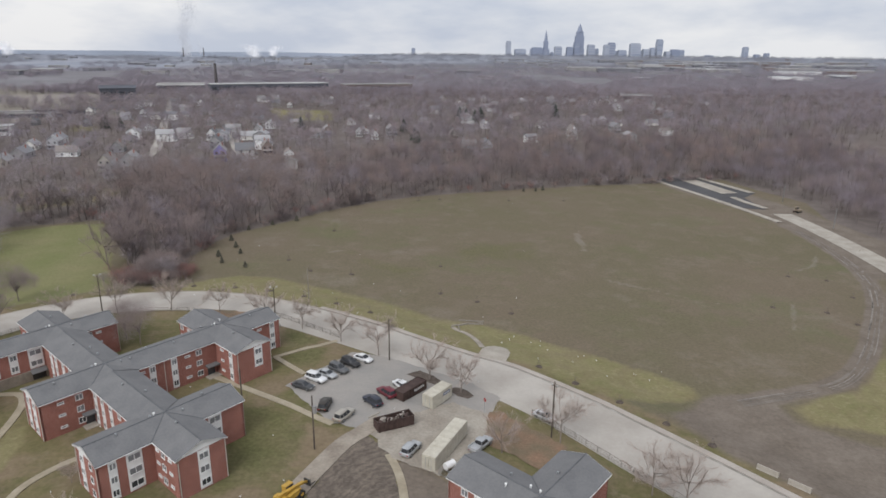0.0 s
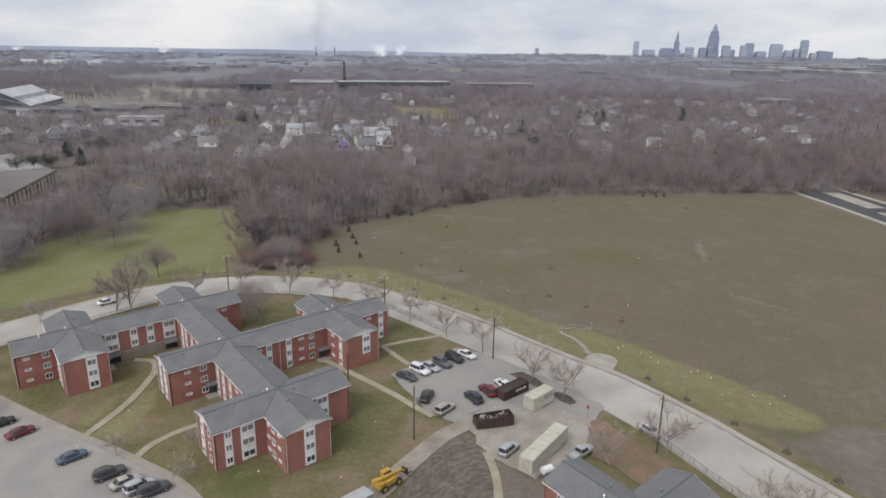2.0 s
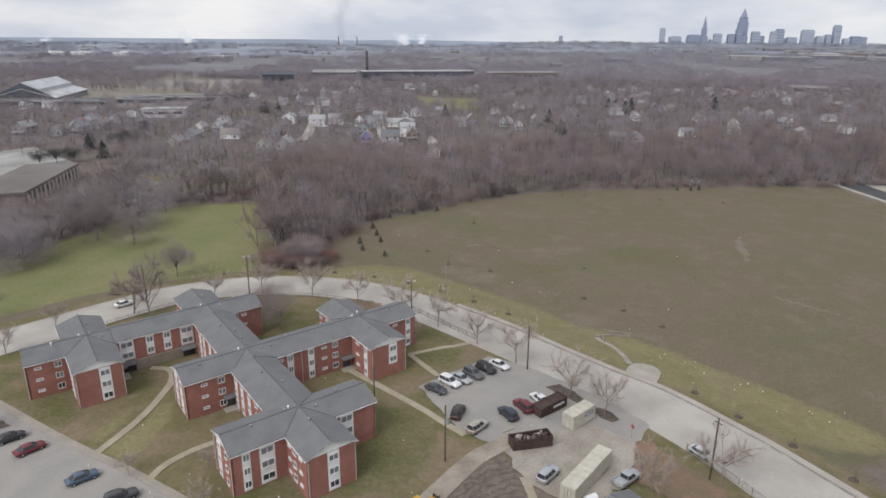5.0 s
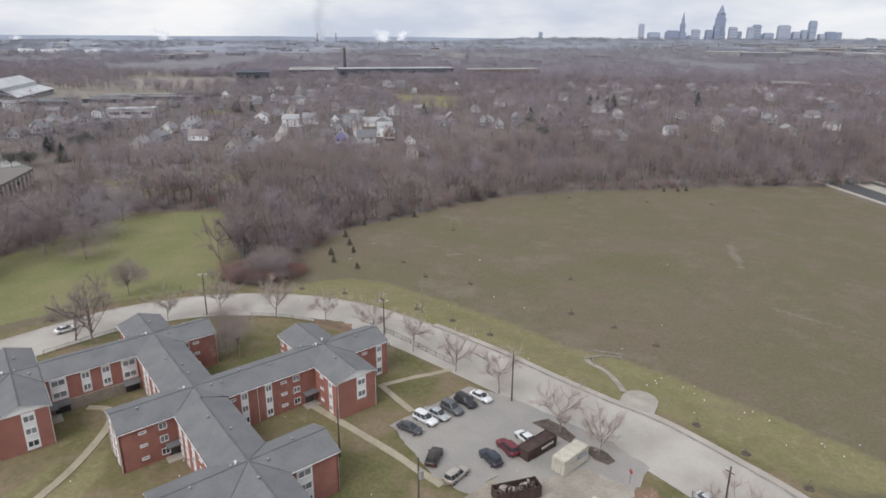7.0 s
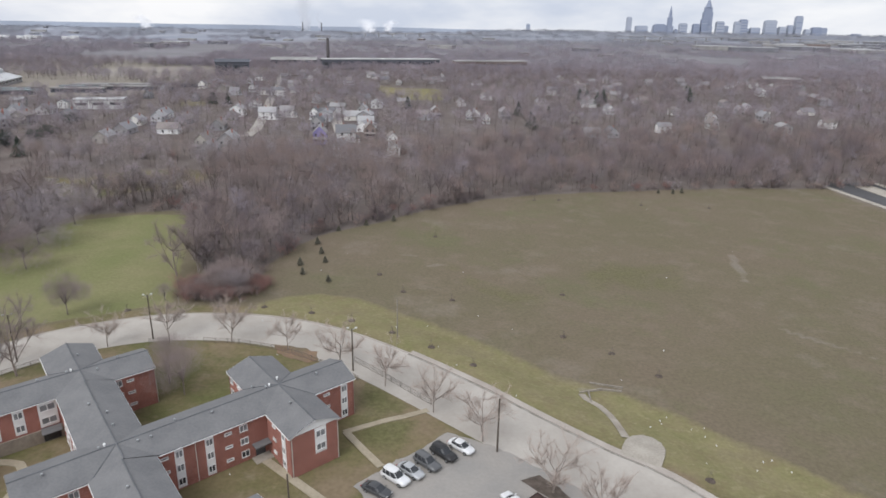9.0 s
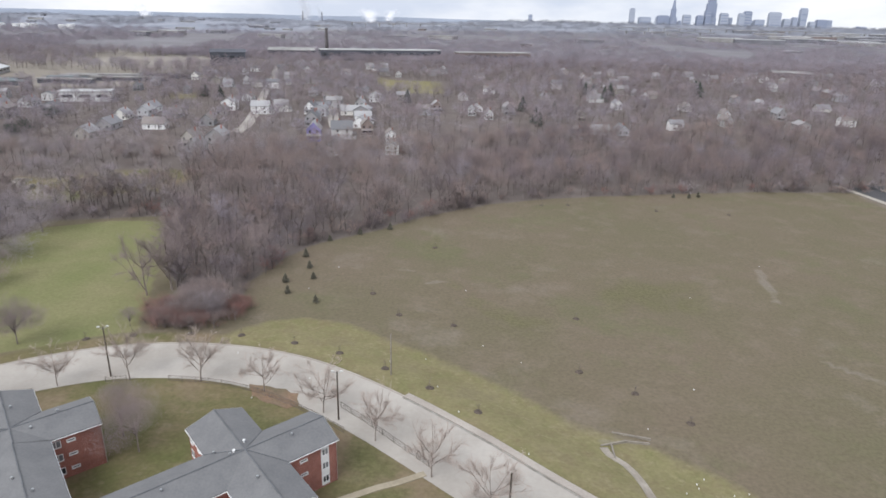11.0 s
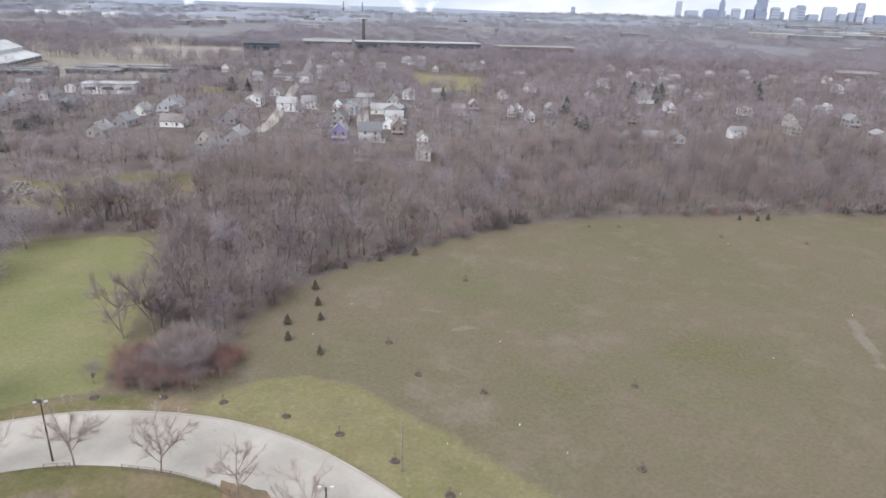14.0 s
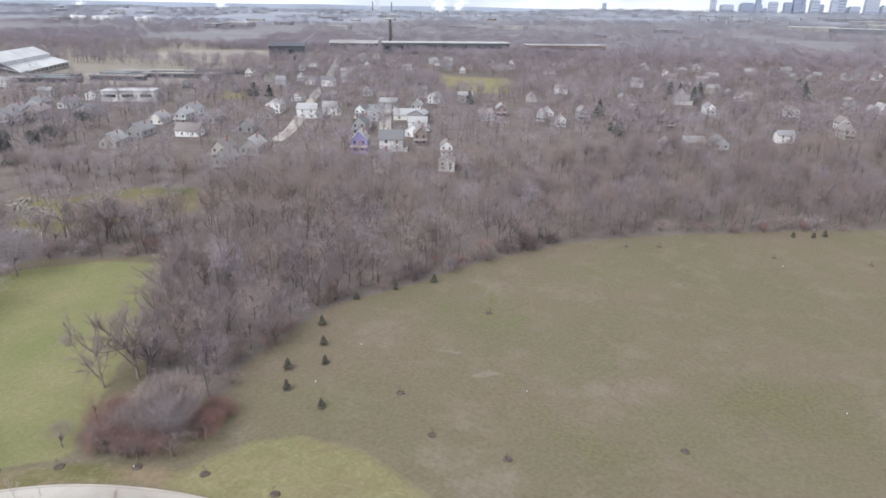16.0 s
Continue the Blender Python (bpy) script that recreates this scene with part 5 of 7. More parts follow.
# haze-tinted twigs take over with distance, the palest ones furthest out
woods("far_trees", CLUMP, x, y, rng.uniform(0.7, 1.4, len(x)) * (0.9 + y / 5000), rng, "distant bare trees paled by painted haze, merging into a grey-brown plain", [BARK, HAZETWIG, MAUVETWIG, PALEHAZETWIG], np.where(y > 1900 + 900 * rng.random(len(x)), 2, np.where(rng.random(len(x)) < smooth(2600, 900, y), 1, 0)))


# evergreens and planted rows
def conifer_mesh(seed, tall, wide, tiers, mat):
    r = np.random.default_rng(seed)
    sh = Shell()
    for i in range(tiers):
        z0, rad = tall * (0.06 + 0.86 * i / tiers), wide * (1 - (i / tiers) ** 1.5) * r.uniform(0.8, 1.12) + 0.06
        n = 15
        for j in range(n):
            q = math.tau * (j + r.uniform(-0.4, 0.4)) / n
            w, ln = 0.24 * rad + 0.05, rad * r.uniform(0.55, 1.25)
            c, s = math.cos(q), math.sin(q)
            tip = (c * ln, s * ln, z0 - 0.1 * rad)
            sh.add([(-s * w, c * w, z0 + 0.28 * rad + 0.1), (s * w, -c * w, z0 + 0.28 * rad + 0.1), tip, (0, 0, z0 + 0.55 * rad + tall / tiers)], [(0, 2, 3), (2, 1, 3), (0, 1, 2)])
    return sh.mesh("needles", mat)


YOUNG = [conifer_mesh(i, 3.0, 1.15, 8, YOUNGNEEDLES) for i in range(3)]
TALL = [conifer_mesh(10 + i, 11.5, 4.4, 9, CONIFER) for i in range(2)]
trunk_me = Shell().tube((0, 0, -0.3), (0, 0, 1.2), 0.09, 0.07, 6).mesh("trunk", BARK)
talltrunk_me = Shell().tube((0, 0, -0.5), (0, 0, 5), 0.3, 0.2, 6).mesh("trunk", BARK)


def conifer(meshes, stem, x, y, s, turn, label, group):
    b = thing("conifer", label, "conifer", group, at=pose(x, y, height(x, y), 0, 0, turn) @ Matrix.Scale(s, 4))
    part("trunk", stem, BARK, b)
    part("needles", meshes, CONIFER, b)


for i, (x, y) in enumerate([(-42.7, 199.0), (-50.7, 202.8), (-53.3, 209.5), (-47.1, 213.2), (-50, 220.2), (-53.3, 228.4), (-50.1, 243), (-42.5, 251), (-34.1, 258), (72.5, 327), (79, 328), (83.5, 331)]):
    conifer(YOUNG[i % 3], trunk_me, x, y, 0.72 + 0.08 * (i % 3), 40 * i, "young dark green conifer on the field's edge", "young conifers")


def sapling_mound(x, y, s, turn, stem=True):
    """A ring of mulch with a staked sapling."""
    b = thing("sapling", "staked sapling in a low ring of dark mulch", "sapling", "planted saplings", at=pose(x, y, height(x, y), 0, 0, turn) @ Matrix.Scale(s, 4))
    part("mulch", MOUND, MULCH, b, "ring of dark mulch")
    if stem:
        part("stem", STEM, BARK, b)
        for p in STAKES:
            part("stake", p, WOODPOLE, b)


def mound_mesh():
    r = np.random.default_rng(5)
    sh = Shell()
    n = 12
    ring = lambda rad, z: [(rad * r.uniform(0.85, 1.15) * math.cos(math.tau * i / n), rad * r.uniform(0.85, 1.15) * math.sin(math.tau * i / n), z + r.uniform(-0.03, 0.03)) for i in range(n)]
    v = ring(1.05, -0.15) + ring(0.85, 0.2) + ring(0.45, 0.3) + [(0, 0, 0.2)]
    f = [(k * n + i, k * n + (i + 1) % n, (k + 1) * n + (i + 1) % n, (k + 1) * n + i) for k in range(2) for i in range(n)] + [(2 * n + i, 2 * n + (i + 1) % n, 3 * n) for i in range(n)]
    return sh.add(v, f).mesh("mulch", MULCH)


def stem_mesh():
    v, f, k = tree_arrays(7, 2.6, 0.8, 4, 60, 1, 4, 0.5, 0.012, 0.035, 0.45)
    return big_mesh("stem", v, f, [BARK])


MOUND, STEM = mound_mesh(), stem_mesh()
STAKES = [Shell().tube((0.5 * c, 0.5 * s, 0), (0.45 * c, 0.45 * s, 1.2), 0.03, 0.03, 4).mesh("stake", WOODPOLE) for c, s in ((1, 0), (-0.5, 0.87))]
for i, (x, y) in enumerate([(-30.4, 206.8), (-22.3, 195.9), (-9.4, 192.7), (19.1, 201.6), (-18.4, 244), (16.9, 300.5), (27.1, 303.5), (60.5, 304), (88, 306), (35, 161.5), (26.8, 170),
                            (17, 176.5), (113, 167), (146, 191), (135, 195), (144, 175.5), (130, 154.5), (127, 163)]):
    sapling_mound(x, y, 0.8, 57 * i)
for i, (x, y) in enumerate([(-30.7, 172), (-20.8, 167.3), (-40.6, 175), (-52.4, 176.9), (-62.8, 176.3), (-74, 174.1), (-82.5, 171.5), (-11.8, 161.5), (-2.8, 154.8), (34.5, 126.3), (40.6, 119),
                            (47.2, 110.8), (53.3, 102.4), (58.5, 95)]):
    sapling_mound(x, y, 0.8, 83 * i)


# ---- houses and far buildings ----
HOUSEWALL = palette("painted_siding", [(0.74, 0.735, 0.73), (0.62, 0.615, 0.61), (0.42, 0.41, 0.40), (0.37, 0.345, 0.31), (0.30, 0.295, 0.30), (0.33, 0.32, 0.32), (0.31, 0.285, 0.265), (0.26, 0.205, 0.185), (0.42, 0.42, 0.435), (0.78, 0.775, 0.77), (0.66, 0.655, 0.65), (0.72, 0.70, 0.66)])
HOUSEROOF = palette("house_shingles", [(0.26, 0.255, 0.265), (0.17, 0.17, 0.18), (0.30, 0.29, 0.29), (0.24, 0.212, 0.20), (0.36, 0.355, 0.36)])
PURPLE = material("lavender_siding", (0.33, 0.29, 0.55), 0.7, 0.08, 0.4)


def house_meshes(w, d, eave, ridge, porch):
    body = Shell().box((-w / 2, -d / 2, -0.8), (w / 2, d / 2, eave))
    for y in (-d / 2, d / 2):
        s = 1 if y > 0 else -1
        body.add([(-w / 2, y, eave), (w / 2, y, eave), (0, y, ridge - 0.1), (-w / 2, y - 0.2 * s, eave), (w / 2, y - 0.2 * s, eave), (0, y - 0.2 * s, ridge - 0.1)], [(0, 1, 2), (5, 4, 3), (0, 2, 5, 3), (1, 4, 5, 2)])
    roof = Shell()
    o, k = 0.4, (ridge - eave) / (w / 2)
    for s in (1, -1):
        p = [(s * (w / 2 + o), -d / 2 - o, eave - o * k), (s * (w / 2 + o), d / 2 + o, eave - o * k), (0, d / 2 + o, ridge), (0, -d / 2 - o, ridge)]
        roof.add(p + [(a, b, c + 0.15) for a, b, c in p], [(0, 1, 2, 3), (7, 6, 5, 4), (0, 4, 5, 1), (1, 5, 6, 2), (2, 6, 7, 3), (3, 7, 4, 0)])
    if porch:
        body.box((-w / 2, -d / 2 - 2.0, -0.8), (w / 2, -d / 2, 0.5))
        for x in (-w / 2 + 0.2, 0, w / 2 - 0.2):
            body.box((x - 0.1, -d / 2 - 1.9, 0.5), (x + 0.1, -d / 2 - 1.7, 2.6))
        roof.add([(-w / 2 - 0.2, -d / 2 - 2.2, 2.5), (w / 2 + 0.2, -d / 2 - 2.2, 2.5), (w / 2 + 0.2, -d / 2, 3.2), (-w / 2 - 0.2, -d / 2, 3.2),
                  (-w / 2 - 0.2, -d / 2 - 2.2, 2.35), (w / 2 + 0.2, -d / 2 - 2.2, 2.35), (w / 2 + 0.2, -d / 2, 3.05), (-w / 2 - 0.2, -d / 2, 3.05)], [(0, 1, 2, 3), (7, 6, 5, 4), (0, 4, 5, 1), (1, 5, 6, 2), (2, 6, 7, 3), (3, 7, 4, 0)])
    chimney = Shell().box((w * 0.15, d * 0.1, eave), (w * 0.15 + 0.6, d * 0.1 + 0.6, ridge + 0.8))
    wins = []
    for z in ((1.6, 4.3) if eave > 4.5 else (1.6,)):
        for x in (-w * 0.26, w * 0.26):
            wins.append(Shell().box((x - 0.5, -d / 2 - 0.04, z - 0.7), (x + 0.5, -d / 2 + 0.02, z + 0.7)).mesh("window", GLASS))
        for s in (1, -1):
            for yy in (-d * 0.25, d * 0.2):
                wins.append(Shell().box((s * w / 2 - 0.03, yy - 0.5, z - 0.7), (s * w / 2 + 0.03, yy + 0.5, z + 0.7)).mesh("window", GLASS))
    return body.mesh("wall", HOUSEWALL), roof.mesh("roof", HOUSEROOF), chimney.mesh("chimney", BRICK), wins


HOUSES = [house_meshes(7.5, 12, 5.6, 8.6, True), house_meshes(7.0, 10.5, 5.4, 9.0, True), house_meshes(8.5, 13, 3.4, 6.8, False), house_meshes(9.5, 12, 5.8, 8.2, False)]


def house(kind, x, y, turn, s=1.0, paint=None, label="two-storey timber house with a shingled gable roof"):
    me = HOUSES[kind]
    b = thing("house", label, "house", "houses of the far quarter", at=pose(x, y, height(x, y), 0, 0, turn) @ Matrix.Scale(s, 4))
    w = part("wall", me[0], HOUSEWALL, b)
    if paint:
        w.data = me[0].copy()
        w.data.materials[0] = paint
    r = part("roof", me[1], HOUSEROOF, b)
    part("chimney", me[2], BRICK, r)
    if y < 560:
        for q in me[3]:
            part("window", q, GLASS, b)


hr = random.Random(4)
taken = [(-93, 388)]
for x, y in WEST_QUARTER + EAST_QUARTER:
    house(hr.randrange(4), x, y + 4, hr.choice([5, 8, 2, 98, 12]) + hr.uniform(-5, 5), hr.uniform(0.84, 1.02) * (1.0 if x < -60 else 0.78))
    taken.append((x, y))
k = 0
while k < 100:
    y = hr.uniform(395, 880)
    x = hr.uniform(-0.88, 0.5) * y
    if x > -60 and hr.random() < 0.6:
        continue
    if min((x - a) ** 2 + (y - b) ** 2 for a, b in taken) < 190 or (-130 < x < -40 and 585 < y < 726) or (x < -290 and y > 540) or y < 400 + 0.25 * abs(x):
        continue
    taken.append((x, y))
    house(hr.randrange(4), x, y, hr.choice([8, 98]) + hr.uniform(-5, 5), hr.uniform(0.7, 0.88))
    k += 1
house(1, -93.5, 388, 10, 1.0, PURPLE, "lavender-painted timber house at the wood's edge")

SHEDROOF = material("pale_sheet_roof", (0.54, 0.54, 0.545), 0.6, 0.10, 0.08)
DARKSHED = material("dark_sheeting", (0.10, 0.105, 0.125), 0.7, 0.12, 0.05)
# sheeting of the farthest sheds, its grey lightened to include haze
FARSHED = material("hazy_grey_sheeting", (0.19, 0.19, 0.21), 0.8, 0.12, 0.05)
SOOTY = material("sooty_brick", (0.12, 0.108, 0.108), 0.9, 0.15, 0.1)
BRICKFAR = material("old_factory_brick", (0.22, 0.172, 0.155), 0.9, 0.15, 0.05)
OLDROOF = material("brown_grey_roofing", (0.19, 0.17, 0.155), 0.95, 0.12, 0.06)
PALEBRICK = material("pale_brick", (0.56, 0.51, 0.45), 0.9, 0.12, 0.4)
PALEROOF = material("bleached_roof_sheet", (0.43, 0.425, 0.42), 0.9, 0.10, 0.05, fine=0.8, tint=(0.34, 0.335, 0.33))
FLATROOF = material("flat_roof_gravel", (0.34, 0.33, 0.32), 0.9, 0.15, 0.05)


def shed(name, x, y, w, d, h, rise, turn, label, wall, roof, base=None):
    """An industrial hall with a low gable or flat roof and a band of windows."""
    b = thing(name, label, "industrial building", at=pose(x, y, height(x, y) if base is None else base, 0, 0, turn))
    part("wall", Shell().box((-w / 2, -d / 2, -3), (w / 2, d / 2, h)), wall, b)
    sh = Shell()
    if rise:
        for s in (1, -1):
            p = [(-w / 2 - 0.8, s * (d / 2 + 0.8), h + 0.05), (w / 2 + 0.8, s * (d / 2 + 0.8), h + 0.05), (w / 2 + 0.8, 0, h + rise), (-w / 2 - 0.8, 0, h + rise)]
            sh.add(p + [(q[0], q[1], q[2] - 0.5) for q in p], [(0, 1, 2, 3), (7, 6, 5, 4), (0, 4, 5, 1), (1, 5, 6, 2), (2, 6, 7, 3), (3, 7, 4, 0)])
    else:
        sh.box((-w / 2 - 0.4, -d / 2 - 0.4, h + 0.01), (w / 2 + 0.4, d / 2 + 0.4, h + 0.9))
    part("roof", sh, roof, b)
    k = max(2, int(w / 9)) if y < 1300 else 0
    for i in range(k):
        xx = -w / 2 + w * (i + 0.5) / k
        part("window", Shell().box((xx - w / k * 0.32, -d / 2 - 0.12, h * 0.45), (xx + w / k * 0.32, -d / 2 + 0.02, h * 0.75)), GLASS, b)
    return b


def chimney_stack(x, y, tall, r0, label):
    sh = Shell()
    n = 6
    for i in range(n):
        sh.tube((0, 0, tall * i / n - 2), (0, 0, tall * (i + 1) / n - 2), r0 * (1 - 0.4 * i / n), r0 * (1 - 0.4 * (i + 1) / n), 12)
    sh.tube((0, 0, tall - 3.5), (0, 0, tall - 2), r0 * 0.72, r0 * 0.72, 12)
    solid("chimney_stack", sh, SOOTY, label, "chimney", at=pose(x, y, height(x, y)))


hall = shed("warehouse", -473, 613, 104, 54, 5, 8, 110, "large industrial hall with a stepped pale sheet roof", FLATROOF, SHEDROOF)
part("roof_monitor", Shell().add([(-50, -13, 8), (50, -13, 8), (50, 13, 8), (-50, 13, 8), (-50, -13, 12.4), (50, -13, 12.4), (50, 13, 12.4), (-50, 13, 12.4), (-50, 0, 18.5), (50, 0, 18.5)], [(0, 1, 5, 4), (1, 2, 6, 9, 5), (2, 3, 7, 6), (3, 0, 4, 8, 7), (4, 5, 9, 8), (8, 9, 6, 7)]), SHEDROOF, hall, "raised pale roof monitor")
part("gable", Shell().add([(-52.4, -27, 5), (-52.4, 27, 5), (-52.4, 13, 12), (-52.4, 0, 18), (-52.4, -13, 12), (-51, -27, 5), (-51, 27, 5), (-51, 13, 12), (-51, 0, 18), (-51, -13, 12)], [(0, 4, 3, 2, 1), (5, 6, 7, 8, 9), (0, 5, 9, 4), (4, 9, 8, 3), (3, 8, 7, 2), (2, 7, 6, 1), (0, 1, 6, 5)]), DARKSHED, hall, "dark gable end")
shed("factory_hall", -163, 990, 165, 30, 13, 0, 20, "long low factory with a pale roof edge", DARKSHED, PALEROOF)
shed("factory_hall", -285, 985, 62, 40, 11, 3, 14, "grey factory range beside the tall chimney", DARKSHED, FLATROOF)
chimney_stack(-240, 1000, 42, 2.8, "tall dark brick factory chimney")
shed("dark_warehouse", -312, 825, 38, 26, 15, 3, 20, "dark blue-grey industrial hall", DARKSHED, DARKSHED)
shed("brick_factory", -10, 1035, 105, 26, 11, 0, 18, "long red-brown brick factory", BRICKFAR, FLATROOF)
shed("workshop", -278, 492, 32, 14, 6, 0, 18, "low white workshop with a flat roof", WHITE, SHEDROOF)
solid("depot_yard", patch([(-330, 300), (-280, 352), (-234, 322), (-222, 300), (-246, 262)], 0.12, 6), PALEYARD, "pale concrete depot yard", "yard", kind="structure")
depot = shed("depot", -211.5, 259.0, 62, 22, 5.5, 0, 108, "low pale-walled depot with a brown-grey flat roof", BRICKFAR, OLDROOF)
for i in range(14):
    w = 62 / 14
    part("pilaster", Shell().box((-31 + w * (i + 0.5) - 0.7, -11.25, -2), (-31 + w * (i + 0.5) + 0.7, -11.02, 5.3)), PALEBRICK, depot, "pale brick pilaster")
shed("white_roofed_hall", -233.6, 235.5, 34, 40, 5.0, 0, 108, "wide low hall under a pale flat roof", FLATROOF, PALEROOF)
shed("mill", 330, 860, 40, 24, 7, 2, -6, "grey mill building among trees", BRICKFAR, FLATROOF)
shed("white_warehouse", 980, 1560, 90, 50, 7, 0, -20, "white flat-roofed warehouse beyond the trees", WHITE, SHEDROOF)
shed("white_warehouse", 1210, 1900, 120, 50, 8, 0, -15, "white flat-roofed warehouse beyond the trees", WHITE, SHEDROOF)
br = random.Random(9)
for i in range(96):
    y = 1500 + 2400 * br.random() ** 1.2 if i < 52 else br.uniform(1900, 3000)
    x = br.uniform(-0.85, 0.75) * y if i < 52 else br.uniform(0.30, 0.75) * y
    shed("far_building", x, y, br.uniform(22, 70) if i < 52 else br.uniform(60, 150), br.uniform(15, 40), br.uniform(4, 9) if i < 52 else br.uniform(9, 13), 0, br.uniform(-15, 15), "distant low industrial building", br.choice([FARSHED, FARSHED, BRICKFAR, FLATROOF, FLATROOF]), SHEDROOF if i >= 52 else br.choice([SHEDROOF, FLATROOF, FLATROOF]))

NEEDLETWIG = twig_material("dark_evergreen_sprays", (0.105, 0.115, 0.10), 0.10, 0.03, 0.3, (0.075, 0.085, 0.075))
EVERGREEN = [split_tree(crown_tree(210 + i, 9.5, 4.6, 9, 2600, 1.3, 0.05, 0.3), bark=BARK, fine=NEEDLETWIG) for i in range(2)]
for i, (x, y, s) in enumerate([(-248, 314, 0.8), (-243, 320, 0.85), (-236, 324, 0.85), (-229, 361, 1.0), (-236, 357, 0.85), (-241, 399, 0.9), (-243, 352, 0.9)]):
    b = thing("evergreen_tree", "broad dark evergreen among bare trees", "tree", "broad evergreens", at=pose(x, y, height(x, y), 0, 0, 70 * i) @ Matrix.Scale(s, 4))
    part("trunk", EVERGREEN[i % 2][0], BARK, b)
    part("crown", EVERGREEN[i % 2][1], NEEDLETWIG, b, "dense dark green crown")
for i, (x, y, s) in enumerate([(76, 608, 1), (90, 612, 1.05), (163, 622, 1.25), (23.5, 446, 0.85), (-213, 532, 0.9), (-216, 534, 0.8), (-227, 336, 0.9), (-246, 352, 0.8), (21.9, 457, 0.9), (35.8, 498, 0.8), (72, 626, 0.95), (80, 575, 1.1), (169, 655, 1.1), (-64.5, 530, 0.9), (-202, 532, 0.8), (-108, 578, 0.8), (16, 508, 0.95), (37, 508, 0.7)]):
    conifer(TALL[i % 2], talltrunk_me, x, y, s, 33 * i, "tall dark spruce among bare trees", "tall conifers")

# skyline walls: the blue-grey is haze painted into the palette
TOWERMAT = palette("haze_blue_cladding", [(0.29, 0.32, 0.395), (0.33, 0.36, 0.43), (0.25, 0.28, 0.36), (0.37, 0.395, 0.455)])


def tower(x, w, top, shape, label):
    """A city tower: a shaft with storeys' bands, setbacks and its crown."""
    base = 20.0
    back = 4400 + 7 * len([q for q in bpy.data.objects if q.name.startswith("city_tower")])
    b = thing("city_tower", label, "tower", "city skyline", at=pose(x * back / 4600, back, base))
    h, w = top - base, w * 0.8
    sh = Shell()
    if shape == "crown":
        sh.box((-w * 0.5, -20, -20), (w * 0.5, 20, h * 0.30)), sh.box((-w * 0.43, -18, h * 0.30), (w * 0.43, 18, h * 0.66)), sh.box((-w * 0.34, -15, h * 0.66), (w * 0.34, 15, h * 0.78))
        sh.tube((0, 0, h * 0.78), (0, 0, h * 0.88), w * 0.32, w * 0.2, 8), sh.tube((0, 0, h * 0.88), (0, 0, h), w * 0.2, w * 0.02, 6)
    elif shape == "spire":
        sh.box((-w * 0.8, -20, -20), (w * 0.8, 20, h * 0.35)), sh.box((-w * 0.5, -15, h * 0.35), (w * 0.5, 15, h * 0.62))
        sh.tube((0, 0, h * 0.62), (0, 0, h * 0.8), w * 0.45, w * 0.3, 8), sh.tube((0, 0, h * 0.8), (0, 0, h), w * 0.26, w * 0.02, 8)
    else:
        sh.box((-w / 2, -20, -20), (w / 2, 20, h * 0.94)), sh.box((-w * 0.4, -16, h * 0.94), (w * 0.4, 16, h))
    part("shaft", sh, TOWERMAT, b)
    for k in range(1, int(h / 16)):
        part("window_band", Shell().box((-w * 0.44, -20.6, 16 * k), (w * 0.44, -20, 16 * k + 6)) if shape == "" else Shell().box((-w * 0.36, -20.6, 6 * k), (w * 0.36, -20, 6 * k + 2.5)), TOWERMAT, b)


for x, w, top in [(842, 36, 134), (925, 85, 85), (1039, 89, 96), (1099, 33, 206), (1185, 56, 104), (1266, 49, 101), (1313, 45, 132), (1330, 80, 247), (1414, 56, 118), (1522, 42, 119), (1558, 55, 132), (1634, 69, 85),
                  (1725, 86, 130), (1801, 48, 93), (1848, 34, 103), (1896, 48, 157), (1957, 41, 80), (2011, 71, 93), (2520, 36, 115), (2680, 30, 75), (198, 30, 85)]:
    tower(x, w, top, "crown" if top > 240 else "spire" if top > 200 else "", "downtown tower on the horizon, painted hazy blue-grey")
sr = random.Random(21)
for i in range(34):
    tower(sr.uniform(860, 2060) if i < 26 else sr.uniform(400, 2700), sr.uniform(16, 46), sr.uniform(52, 96) if i < 26 else sr.uniform(50, 66), "", "low downtown block on the horizon, painted hazy blue-grey")
# woods on the ridge get the blue of the haze as base colour
RIDGEMAT = material("hazed_far_ridge", (0.35, 0.385, 0.455), 1.0, 0.08, 0.002)
sh = Shell()
k = 60
for i in range(k + 1):
    x = -4900 + 5400 * i / k
    z = 47 + 5 * noise.noise((x * 0.002, 0, 0)) - 14 * float(smooth(-300, 500, x))
    sh.v += [(x, 4650, 0), (x, 4660, z), (x, 4740, 0)]
    if i:
        a = 3 * i
        sh.f += [(a - 3, a, a + 1, a - 2), (a - 2, a + 1, a + 2, a - 1)]
sh.m = [0] * len(sh.f)
solid("backdrop", sh, RIDGEMAT, "low wooded ridge on the horizon, painted blue-grey with haze", "ridge", kind="structure")


